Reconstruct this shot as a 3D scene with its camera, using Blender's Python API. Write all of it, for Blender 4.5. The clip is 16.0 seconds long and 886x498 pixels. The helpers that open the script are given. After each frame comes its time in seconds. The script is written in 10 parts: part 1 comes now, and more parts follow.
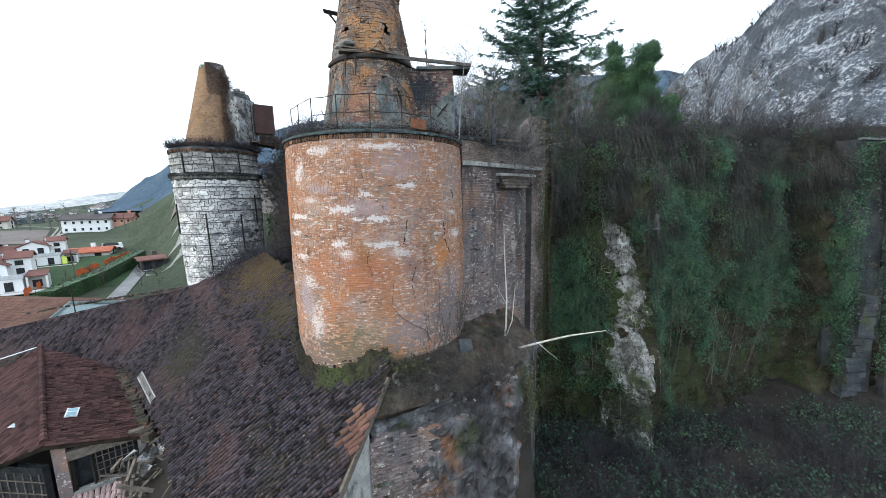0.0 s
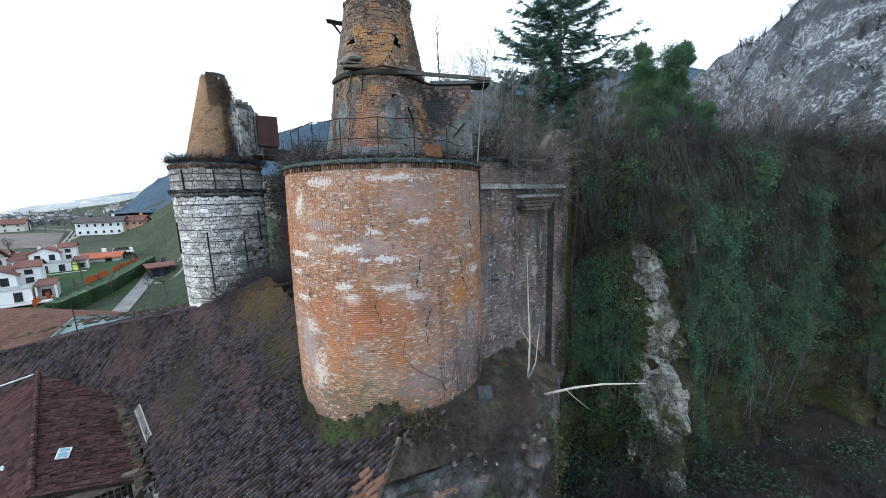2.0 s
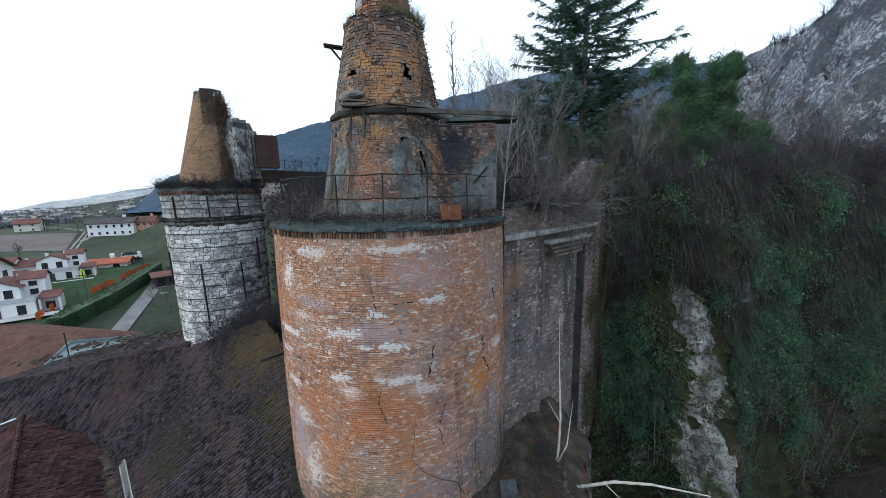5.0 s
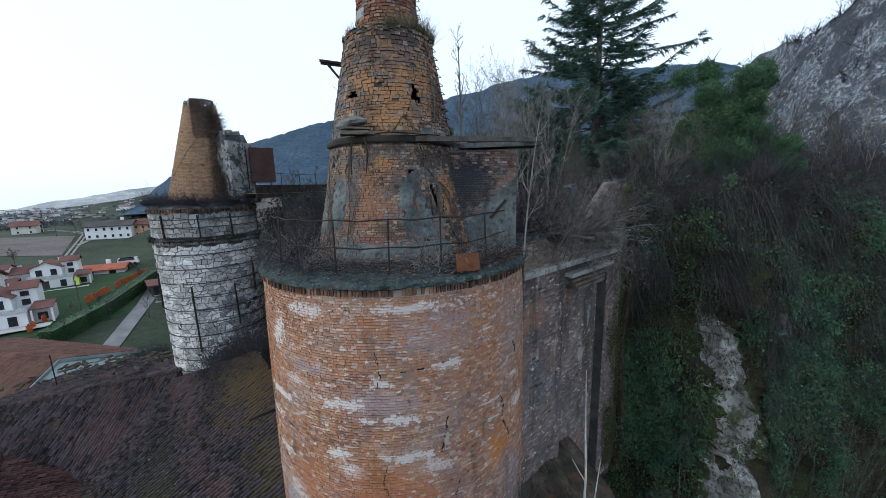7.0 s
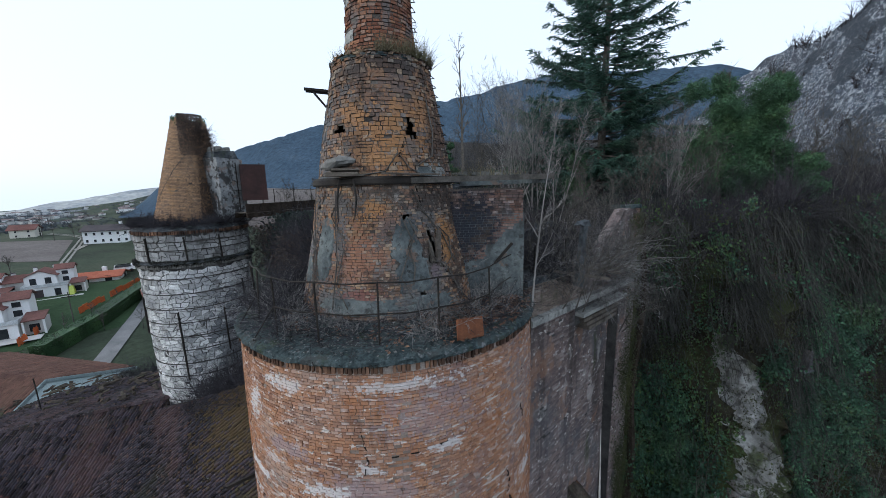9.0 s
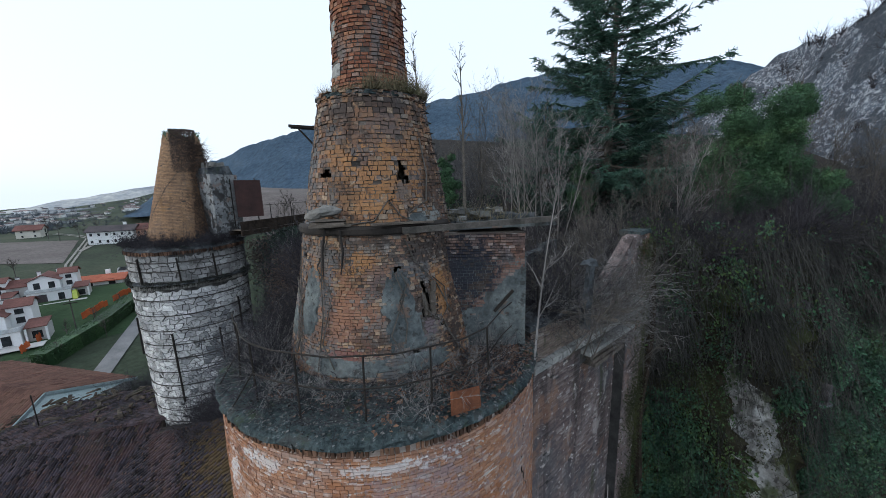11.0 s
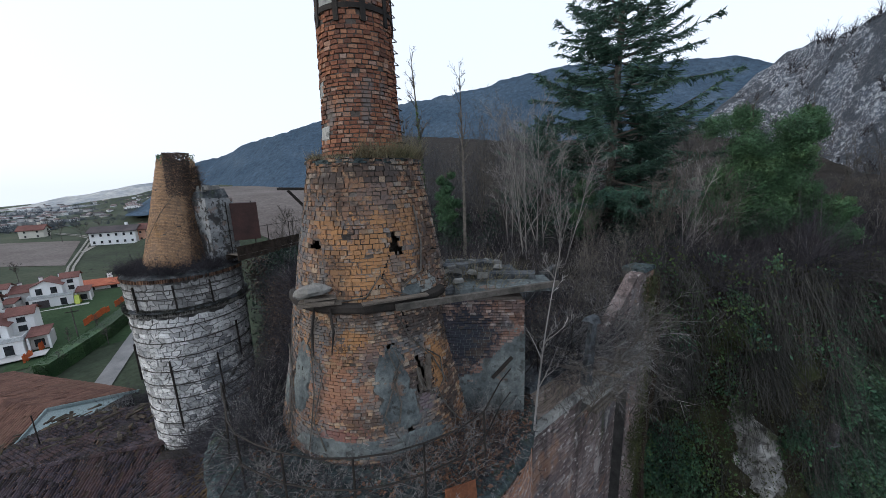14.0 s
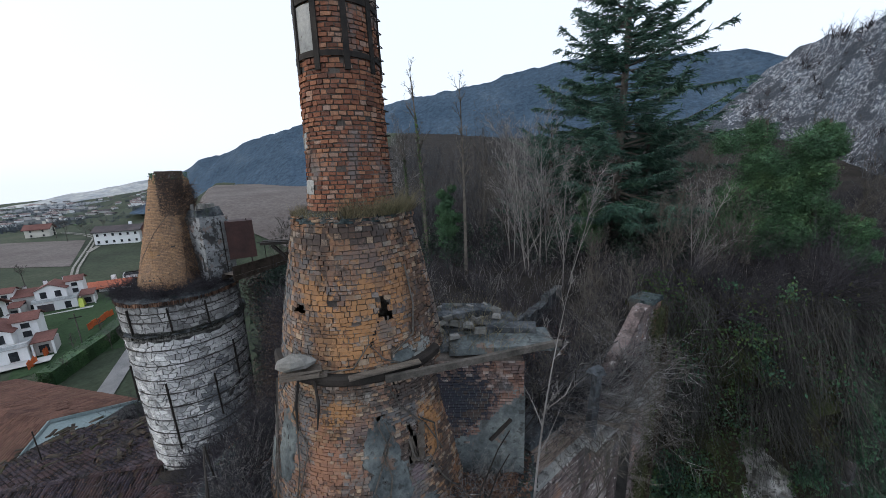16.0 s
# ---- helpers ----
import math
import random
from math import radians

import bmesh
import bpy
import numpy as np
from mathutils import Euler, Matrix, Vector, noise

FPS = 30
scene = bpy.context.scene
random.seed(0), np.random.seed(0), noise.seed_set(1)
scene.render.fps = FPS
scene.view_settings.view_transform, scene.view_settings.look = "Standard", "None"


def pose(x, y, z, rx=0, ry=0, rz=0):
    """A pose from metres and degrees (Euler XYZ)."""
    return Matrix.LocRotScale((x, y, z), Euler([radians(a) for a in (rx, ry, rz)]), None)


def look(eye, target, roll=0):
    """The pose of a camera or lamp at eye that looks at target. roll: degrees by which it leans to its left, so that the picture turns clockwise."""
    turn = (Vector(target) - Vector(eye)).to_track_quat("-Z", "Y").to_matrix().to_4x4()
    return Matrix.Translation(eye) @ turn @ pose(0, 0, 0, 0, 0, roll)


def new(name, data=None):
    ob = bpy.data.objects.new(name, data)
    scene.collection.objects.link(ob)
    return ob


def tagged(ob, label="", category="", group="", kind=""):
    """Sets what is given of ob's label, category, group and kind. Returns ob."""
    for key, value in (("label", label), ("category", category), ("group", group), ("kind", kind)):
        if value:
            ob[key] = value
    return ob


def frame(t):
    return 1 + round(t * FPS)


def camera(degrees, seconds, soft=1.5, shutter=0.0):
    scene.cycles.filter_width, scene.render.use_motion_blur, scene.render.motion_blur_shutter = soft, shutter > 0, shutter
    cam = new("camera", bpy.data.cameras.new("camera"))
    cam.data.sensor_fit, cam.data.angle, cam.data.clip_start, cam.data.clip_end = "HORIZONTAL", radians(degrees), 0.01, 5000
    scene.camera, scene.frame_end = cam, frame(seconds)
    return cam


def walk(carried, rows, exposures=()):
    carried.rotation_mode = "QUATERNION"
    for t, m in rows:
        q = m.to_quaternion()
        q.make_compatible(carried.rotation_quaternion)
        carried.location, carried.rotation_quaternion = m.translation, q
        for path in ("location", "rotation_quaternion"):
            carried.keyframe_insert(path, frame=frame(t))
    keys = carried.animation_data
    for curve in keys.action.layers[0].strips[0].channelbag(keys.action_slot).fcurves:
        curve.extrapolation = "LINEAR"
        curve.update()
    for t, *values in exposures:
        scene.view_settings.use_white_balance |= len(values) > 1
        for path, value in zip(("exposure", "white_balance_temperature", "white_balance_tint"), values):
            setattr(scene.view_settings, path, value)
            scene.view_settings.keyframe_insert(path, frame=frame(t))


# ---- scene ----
cam = camera(103.9, 16.0, soft=0.85)
# seconds, eye, target, roll
PATH = [
    (0, (0.314, 0.038, 13.515), (0.289, 2.018, 13.229), -1.4),
    (0.5, (0.28, 0.473, 13.778), (0.239, 2.452, 13.493), -1.6),
    (1, (0.203, 0.942, 14.145), (0.15, 2.92, 13.852), -1.6),
    (1.5, (0.092, 1.379, 14.502), (0.028, 3.355, 14.202), -1.6),
    (2, (0.021, 1.845, 14.861), (-0.056, 3.821, 14.559), -1.6),
    (2.5, (-0.012, 2.267, 15.17), (-0.104, 4.241, 14.861), -1.6),
    (3, (-0.019, 2.697, 15.559), (-0.122, 4.67, 15.248), -1.5),
    (3.5, (-0.079, 3.095, 15.907), (-0.192, 5.067, 15.588), -1.5),
    (4, (-0.109, 3.529, 16.29), (-0.231, 5.498, 15.963), -1.4),
    (6.5, (-0.66, 5.614, 17.813), (-0.796, 7.581, 17.481), -1.4),
    (7, (-0.716, 5.97, 18.087), (-0.852, 7.936, 17.747), -1.4),
    (7.5, (-0.739, 6.273, 18.373), (-0.866, 8.239, 18.027), -1.5),
    (8, (-0.748, 6.614, 18.656), (-0.875, 8.58, 18.312), -1.4),
    (8.5, (-0.738, 6.942, 18.916), (-0.87, 8.908, 18.574), -1.4),
    (9, (-0.718, 7.23, 19.189), (-0.86, 9.196, 18.848), -1.4),
    (11.5, (-0.515, 8.211, 20.604), (-0.682, 10.17, 20.232), -1.6),
    (12, (-0.506, 8.263, 20.84), (-0.674, 10.221, 20.465), -1.6),
    (12.5, (-0.498, 8.303, 21.07), (-0.666, 10.259, 20.692), -1.7),
    (13, (-0.494, 8.389, 21.356), (-0.664, 10.345, 20.972), -1.7),
    (13.5, (-0.477, 8.546, 21.632), (-0.648, 10.5, 21.238), -1.7),
    (14, (-0.407, 8.778, 21.956), (-0.584, 10.729, 21.553), -1.8),
    (14.5, (-0.354, 8.983, 22.262), (-0.533, 10.933, 21.857), -1.8),
    (15, (-0.321, 9.204, 22.586), (-0.509, 11.15, 22.167), -2.0),
    (15.5, (-0.272, 9.385, 22.896), (-0.466, 11.329, 22.469), -2.0),
    (16, (-0.226, 9.598, 23.206), (-0.425, 11.539, 22.767), -2.1),
]
walk(cam, [(t, look(eye, target, roll)) for t, eye, target, roll in PATH],
     exposures=[(0.0, 1.70, 6100, 4), (2.0, 1.48, 5950, 3), (4.0, 1.16, 5850, 3), (6.5, 0.84, 5750, 4), (9.0, 0.72, 5800, 6), (11.5, 0.70, 5950, 6), (14.0, 0.70, 6100, 9), (16.0, 0.72, 6100, 9)])

# ---- light: soft winter evening sky, sun already low behind thin cloud to the west ----
world = bpy.data.worlds.new("sky")
scene.world = world
world.use_nodes = True
wn = world.node_tree.nodes
sky = wn.new("ShaderNodeTexSky")
sky.sky_type = "NISHITA"
sky.sun_disc = False
sky.sun_elevation = radians(28)
sky.sun_rotation = radians(-112)
sky.air_density, sky.dust_density, sky.ozone_density = 1.0, 4.0, 1.0
wn["Background"].inputs["Strength"].default_value = 0.15
veil = wn.new("ShaderNodeMix")  # thin even cloud before the blue
veil.data_type = "RGBA"
veil.inputs[0].default_value = 0.8
veil.inputs[7].default_value = (4.55, 4.8, 5.25, 1)
world.node_tree.links.new(sky.outputs["Color"], veil.inputs[6])
world.node_tree.links.new(veil.outputs[2], wn["Background"].inputs["Color"])
sun = new("sun", bpy.data.lights.new("sun", "SUN"))
sun.data.energy, sun.data.angle, sun.data.color = 0.30, radians(35), (1.0, 0.96, 0.90)
sun.matrix_world = look((-0.82 * 60, -0.33 * 60, 0.47 * 60), (0, 0, 0))


# ---- materials ----
def link(nt, a, b):
    nt.links.new(a, b)


def noise_node(nt, pos, scale, detail=5.0, rough=0.6, stretch=(1, 1, 1)):
    mp = nt.nodes.new("ShaderNodeMapping")
    mp.inputs["Scale"].default_value = [scale * k for k in stretch]
    link(nt, pos, mp.inputs["Vector"])
    n = nt.nodes.new("ShaderNodeTexNoise")
    n.inputs["Scale"].default_value, n.inputs["Detail"].default_value, n.inputs["Roughness"].default_value = 1.0, detail, rough
    link(nt, mp.outputs["Vector"], n.inputs["Vector"])
    return n.outputs["Fac"]


def ramp_node(nt, fac, stops):
    r = nt.nodes.new("ShaderNodeValToRGB")
    el = r.color_ramp.elements
    while len(el) < len(stops):
        el.new(0.5)
    for e, (p, c) in zip(el, stops):
        e.position, e.color = p, (*c, 1)
    link(nt, fac, r.inputs["Fac"])
    return r.outputs["Color"]


def mix_node(nt, fac, a, b, blend="MIX"):
    m = nt.nodes.new("ShaderNodeMix")
    m.data_type, m.blend_type = "RGBA", blend
    if hasattr(fac, "is_linked"):
        link(nt, fac, m.inputs["Factor"])
    else:
        m.inputs["Factor"].default_value = fac
    ia = [s for s in m.inputs if s.name == "A" and s.type == "RGBA"][0]
    ib = [s for s in m.inputs if s.name == "B" and s.type == "RGBA"][0]
    for s, v in ((ia, a), (ib, b)):
        if hasattr(v, "is_linked"):
            link(nt, v, s)
        else:
            s.default_value = (*v, 1)
    return [s for s in m.outputs if s.type == "RGBA"][0]


def range_node(nt, v, lo, hi, to_lo=0.0, to_hi=1.0):
    m = nt.nodes.new("ShaderNodeMapRange")
    m.interpolation_type = "SMOOTHSTEP"
    for k, x in (("From Min", lo), ("From Max", hi), ("To Min", to_lo), ("To Max", to_hi)):
        m.inputs[k].default_value = x
    link(nt, v, m.inputs["Value"])
    return m.outputs["Result"]


def material(name, stops, scale=1.0, rough=0.9, bump=0.3, fine=18.0, rnd="", rnd_amount=0.35, stains=(), metal=0.0,
             stretch=(1, 1, 1), contrast=0.35, rnd_stops=None, bump_dist=0.02, spots=()):
    """stops: colours over a coarse noise. rnd: 'island' or 'object' varies the pieces. stains: (colour, scale, stretch, lo, hi, amount)."""
    m = bpy.data.materials.new(name)
    m.use_nodes = True
    nt = m.node_tree
    bsdf = nt.nodes["Principled BSDF"]
    geo = nt.nodes.new("ShaderNodeNewGeometry")
    pos = geo.outputs["Position"]
    col = ramp_node(nt, noise_node(nt, pos, scale, stretch=stretch), stops)
    if rnd:
        src = geo.outputs["Random Per Island"] if rnd == "island" else nt.nodes.new("ShaderNodeObjectInfo").outputs["Random"]
        if rnd_stops:
            col = mix_node(nt, rnd_amount, col, ramp_node(nt, src, rnd_stops))
        else:
            col = mix_node(nt, 1.0, col, ramp_node(nt, src, [(0, (1 - rnd_amount,) * 3), (1, (1 + rnd_amount * 0.6,) * 3)]), "MULTIPLY")
    f = noise_node(nt, pos, fine, 4.0, 0.7)
    col = mix_node(nt, 1.0, col, ramp_node(nt, f, [(0.25, (1 - contrast,) * 3), (0.75, (1 + contrast * 0.5,) * 3)]), "MULTIPLY")
    for colour, sc, st, lo, hi, amount in stains:
        k = range_node(nt, noise_node(nt, pos, sc, 6.0, 0.65, st), lo, hi, 0.0, amount)
        col = mix_node(nt, k, col, colour)
    if spots:
        w1, w2 = noise_node(nt, pos, 2.2, 5.0, 0.7), noise_node(nt, pos, 9.0, 3.0, 0.7)
    for (cx, cy, cz), (rxy, rz_), colour, amount in spots:
        # a stain of its own place and size with a ragged edge
        mp = nt.nodes.new("ShaderNodeMapping")
        mp.inputs["Scale"].default_value = (1 / rxy, 1 / rxy, 1 / rz_)
        mp.inputs["Location"].default_value = (-cx / rxy, -cy / rxy, -cz / rz_)
        link(nt, pos, mp.inputs["Vector"])
        ln = nt.nodes.new("ShaderNodeVectorMath")
        ln.operation = "LENGTH"
        link(nt, mp.outputs["Vector"], ln.inputs[0])
        v = ln.outputs["Value"]
        for w, k in ((w1, 2.4), (w2, 3.0), (src, 0.9)) if rnd else ((w1, 2.4), (w2, 3.0)):
            ma = nt.nodes.new("ShaderNodeMath")
            ma.operation = "MULTIPLY_ADD"
            ma.inputs[1].default_value = k
            link(nt, w, ma.inputs[0])
            link(nt, v, ma.inputs[2])
            v = ma.outputs[0]
        col = mix_node(nt, range_node(nt, v, 4.15 if rnd else 3.75, 3.75 if rnd else 3.25, 0.0, amount), col, colour)
    link(nt, col, bsdf.inputs["Base Color"])
    bsdf.inputs["Roughness"].default_value = rough
    bsdf.inputs["Metallic"].default_value = metal
    bsdf.inputs["Specular IOR Level"].default_value = 0.10 if rough > 0.9 else 0.25
    if bump:
        b = nt.nodes.new("ShaderNodeBump")
        b.inputs["Strength"].default_value, b.inputs["Distance"].default_value = bump, bump_dist
        link(nt, f, b.inputs["Height"])
        link(nt, b.outputs["Normal"], bsdf.inputs["Normal"])
    return m


def leaf_material(name, stops, rough=0.6):
    m = material(name, stops, 0.7, rough, 0.0, 9.0, "island", 0.5)
    bsdf = m.node_tree.nodes["Principled BSDF"]
    bsdf.inputs["Specular IOR Level"].default_value = 0.3
    return m


WHITE, SOOT, MOSS = (0.62, 0.58, 0.54), (0.035, 0.032, 0.03), (0.05, 0.065, 0.025)
DRUM_STOPS = [(0.30, (0.19, 0.115, 0.10)), (0.42, (0.35, 0.165, 0.10)), (0.50, (0.47, 0.235, 0.13)), (0.58, (0.40, 0.225, 0.16)), (0.70, (0.41, 0.30, 0.25))]
CHALK, LILAC, ORANGE, RED, GREY = (0.66, 0.63, 0.62), (0.36, 0.30, 0.32), (0.48, 0.20, 0.06), (0.40, 0.16, 0.08), (0.28, 0.25, 0.25)


def on_drum(a, z):
    return (-2.98 + 4.06 * math.sin(radians(a)), 17.12 - 4.06 * math.cos(radians(a)), z)


DRUM_SPOTS = [(on_drum(22, 14.8), (1.0, 0.55), LILAC, 0.42), (on_drum(3, 13.25), (1.25, 0.36), (0.42, 0.33, 0.33), 0.55), (on_drum(74, 8.2), (1.0, 1.5), GREY, 0.75), (on_drum(-38, 14.6), (0.28, 0.42), CHALK, 0.85),
              (on_drum(-10, 13.2), (0.6, 0.16), CHALK, 0.8), (on_drum(8, 12.85), (0.7, 0.12), CHALK, 0.85), (on_drum(-42, 12.95), (0.75, 0.09), CHALK, 0.9), (on_drum(-8, 11.5), (0.35, 0.2), CHALK, 0.8),
              (on_drum(22, 11.5), (0.5, 0.2), CHALK, 0.6), (on_drum(-35, 10.3), (0.4, 0.3), CHALK, 0.7), (on_drum(-31, 8.5), (0.45, 0.8), CHALK, 0.7), (on_drum(-40, 9.4), (0.5, 0.8), LILAC, 0.7),
              (on_drum(64, 12.0), (0.45, 0.2), CHALK, 0.8), (on_drum(48, 11.2), (0.45, 0.55), ORANGE, 0.8), (on_drum(3, 10.9), (1.3, 0.8), RED, 0.6), (on_drum(2, 11.5), (0.3, 0.5), (0.26, 0.13, 0.06), 0.7),
              (on_drum(-28, 10.9), (0.6, 0.5), RED, 0.6), (on_drum(0, 8.2), (1.3, 0.8), (0.30, 0.25, 0.18), 0.55), (on_drum(35, 9.0), (0.9, 0.9), (0.40, 0.25, 0.19), 0.6), (on_drum(55, 8.4), (0.5, 0.5), CHALK, 0.5),
              (on_drum(15, 15.5), (1.2, 0.12), CHALK, 0.7), (on_drum(-20, 15.4), (0.4, 0.15), CHALK, 0.7), (on_drum(62, 14.4), (0.9, 1.0), GREY, 0.5),
              (on_drum(3, 13.75), (0.3, 0.14), CHALK, 0.8), (on_drum(26, 14.05), (0.45, 0.09), CHALK, 0.8), (on_drum(20, 15.6), (0.22, 0.1), CHALK, 0.9), (on_drum(-28, 15.45), (0.22, 0.12), CHALK, 0.8), (on_drum(-12, 11.9), (0.34, 0.13), CHALK, 0.85),
              (on_drum(12, 11.85), (0.6, 0.12), CHALK, 0.75), (on_drum(-48, 12.25), (0.5, 0.12), CHALK, 0.85), (on_drum(-40, 11.3), (0.5, 0.12), CHALK, 0.8), (on_drum(-22, 14.0), (0.6, 0.2), LILAC, 0.6), (on_drum(-30, 13.6), (0.5, 0.12), CHALK, 0.6), (on_drum(60, 9.6), (0.5, 0.8), LILAC, 0.6),
              (on_drum(-4, 7.4), (2.6, 1.0), (0.15, 0.125, 0.08), 0.8), (on_drum(-36, 7.0), (1.6, 0.9), (0.18, 0.14, 0.12), 0.8), (on_drum(30, 8.2), (1.5, 0.8), (0.25, 0.20, 0.20), 0.75), (on_drum(54, 8.4), (1.2, 1.7), (0.18, 0.155, 0.155), 0.8)]
DRUM_STAINS = [((0.40, 0.34, 0.30), 0.5, (1, 1, 2.2), 0.54, 0.64, 0.35), (WHITE, 1.3, (1, 1, 5.5), 0.60, 0.645, 0.85), (WHITE, 4.6, (1, 1, 2.2), 0.60, 0.64, 0.9), (WHITE, 9.0, (1, 1, 1.6), 0.63, 0.66, 0.8), ((0.42, 0.16, 0.05), 0.4, (1, 1, 0.8), 0.55, 0.66, 0.6),
               ((0.20, 0.14, 0.145), 0.7, (1, 1, 0.8), 0.54, 0.66, 0.6), (SOOT, 1.1, (1.4, 1.4, 0.35), 0.57, 0.70, 0.5), (SOOT, 5.0, (1, 1, 1), 0.62, 0.68, 0.6)]
RND_BRICK = [(0, (0.10, 0.075, 0.07)), (0.2, (0.24, 0.15, 0.11)), (0.5, (0.38, 0.20, 0.12)), (0.75, (0.48, 0.27, 0.16)), (0.92, (0.50, 0.38, 0.31)), (1, (0.62, 0.58, 0.55))]
mat_drum = material("drum_brick", DRUM_STOPS, 0.45, 0.93, 0.5, 26, "island", 0.48, DRUM_STAINS, rnd_stops=RND_BRICK, spots=DRUM_SPOTS)
mat_drum_one = material("drum_brick_single", DRUM_STOPS, 0.45, 0.93, 0.5, 26, "object", 0.48, DRUM_STAINS, rnd_stops=RND_BRICK, spots=DRUM_SPOTS)
mat_mortar = material("mortar", [(0.3, (0.15, 0.112, 0.095)), (0.55, (0.34, 0.28, 0.235)), (0.7, (0.48, 0.42, 0.37))], 0.8, 0.97, 0.6, 30, stains=DRUM_STAINS[:2], spots=DRUM_SPOTS)
CONE_STOPS = [(0.34, (0.085, 0.08, 0.08)), (0.44, (0.19, 0.13, 0.09)), (0.52, (0.28, 0.165, 0.095)), (0.62, (0.17, 0.15, 0.14))]


def on_cone(a, z):
    r = float(np.interp(z, [16.0, 17.2, 19.35, 20.6, 22.4], [2.52, 2.28, 1.9, 1.64, 1.27]))
    return (-2.98 + r * math.sin(radians(a)), 17.12 - r * math.cos(radians(a)), z)


BLUE_GREY, AMBER, UMBER = (0.125, 0.132, 0.135), (0.36, 0.19, 0.085), (0.065, 0.052, 0.046)
CONE_SPOTS = [(on_cone(-26, 18.3), (0.5, 0.8), (0.15, 0.125, 0.125), 0.75), (on_cone(-12, 16.9), (0.45, 0.5), (0.14, 0.13, 0.13), 0.7), (on_cone(62, 17.3), (0.5, 0.7), UMBER, 0.7), (on_cone(10, 19.0), (0.9, 0.22), (0.15, 0.14, 0.125), 0.75), (on_cone(-48, 20.2), (0.45, 0.9), (0.17, 0.145, 0.135), 0.7), (on_cone(30, 21.6), (0.6, 0.4), (0.16, 0.125, 0.11), 0.6),
              (on_cone(2, 20.0), (0.5, 0.35), (0.42, 0.24, 0.12), 0.6), (on_cone(50, 21.0), (0.35, 0.6), (0.36, 0.19, 0.09), 0.6), (on_cone(-58, 18.2), (0.75, 1.6), BLUE_GREY, 0.8), (on_cone(-20, 17.9), (0.3, 1.1), BLUE_GREY, 0.75), (on_cone(-66, 21.0), (0.7, 1.1), BLUE_GREY, 0.7), (on_cone(-6, 17.6), (0.6, 0.9), (0.27, 0.14, 0.09), 0.75), (on_cone(3, 18.75), (0.45, 0.32), AMBER, 0.85),
              (on_cone(52, 18.0), (0.3, 0.9), AMBER, 0.85), (on_cone(-62, 18.6), (0.4, 0.6), AMBER, 0.6), (on_cone(16, 20.4), (0.9, 0.75), AMBER, 0.75), (on_cone(-12, 21.0), (0.45, 0.5), AMBER, 0.6),
              (on_cone(40, 17.7), (0.32, 0.8), UMBER, 0.85), (on_cone(60, 19.0), (0.5, 0.6), UMBER, 0.7), (on_cone(-2, 19.15), (0.8, 0.16), UMBER, 0.6), (on_cone(20, 22.1), (1.0, 0.22), UMBER, 0.8),
              (on_cone(-35, 22.0), (0.8, 0.2), UMBER, 0.7), (on_cone(66, 20.4), (0.4, 1.2), UMBER, 0.6), (on_cone(-30, 16.7), (0.8, 0.35), BLUE_GREY, 0.7), (on_cone(20, 16.6), (1.2, 0.22), BLUE_GREY, 0.7),
              (on_cone(-44, 17.5), (0.35, 0.9), UMBER, 0.6), (on_cone(6, 17.0), (0.5, 0.4), UMBER, 0.65), (on_cone(-14, 18.9), (0.35, 0.35), UMBER, 0.6), (on_cone(36, 18.6), (0.5, 0.35), BLUE_GREY, 0.7), (on_cone(-30, 18.6), (0.22, 0.6), AMBER, 0.7), (on_cone(-8, 20.2), (0.4, 0.4), UMBER, 0.5), (on_cone(52, 19.6), (0.45, 0.25), (0.24, 0.25, 0.235), 0.9), (on_cone(-40, 19.65), (0.5, 0.3), BLUE_GREY, 0.7), (on_cone(34, 20.2), (0.2, 0.3), (0.12, 0.12, 0.12), 0.7),
              (on_cone(42, 18.95), (0.8, 0.34), UMBER, 0.8), (on_cone(-24, 18.95), (0.55, 0.32), (0.14, 0.135, 0.13), 0.8), (on_cone(12, 18.45), (0.35, 0.25), (0.15, 0.11, 0.10), 0.75), (on_cone(58, 16.9), (0.4, 0.5), UMBER, 0.75), (on_cone(-72, 17.3), (0.6, 1.0), (0.20, 0.165, 0.17), 0.7), (on_cone(-4, 16.75), (0.5, 0.25), (0.21, 0.10, 0.085), 0.7), (on_cone(40, 17.2), (0.3, 0.2), (0.19, 0.15, 0.16), 0.75)]
CONE_STAINS = [((0.15, 0.15, 0.148), 0.9, (1, 1, 0.6), 0.52, 0.60, 0.75), ((0.13, 0.08, 0.06), 0.5, (1, 1, 1), 0.50, 0.62, 0.55), (SOOT, 1.0, (1.5, 1.5, 0.3), 0.53, 0.64, 0.65), (SOOT, 3.0, (1, 1, 1), 0.56, 0.62, 0.65), ((0.30, 0.29, 0.27), 2.6, (1, 1, 1), 0.60, 0.65, 0.6), ((0.10, 0.105, 0.108), 1.5, (1, 1, 0.8), 0.56, 0.62, 0.7)]
RND_CONE = [(0, (0.045, 0.045, 0.048)), (0.2, (0.14, 0.105, 0.09)), (0.42, (0.25, 0.135, 0.085)), (0.62, (0.33, 0.17, 0.095)), (0.78, (0.40, 0.24, 0.13)), (0.9, (0.46, 0.36, 0.25)), (1, (0.26, 0.25, 0.25))]
mat_cone = material("cone_brick", CONE_STOPS, 0.6, 0.92, 0.7, 16, "island", 0.6, CONE_STAINS, rnd_stops=RND_CONE, spots=CONE_SPOTS, contrast=0.55)
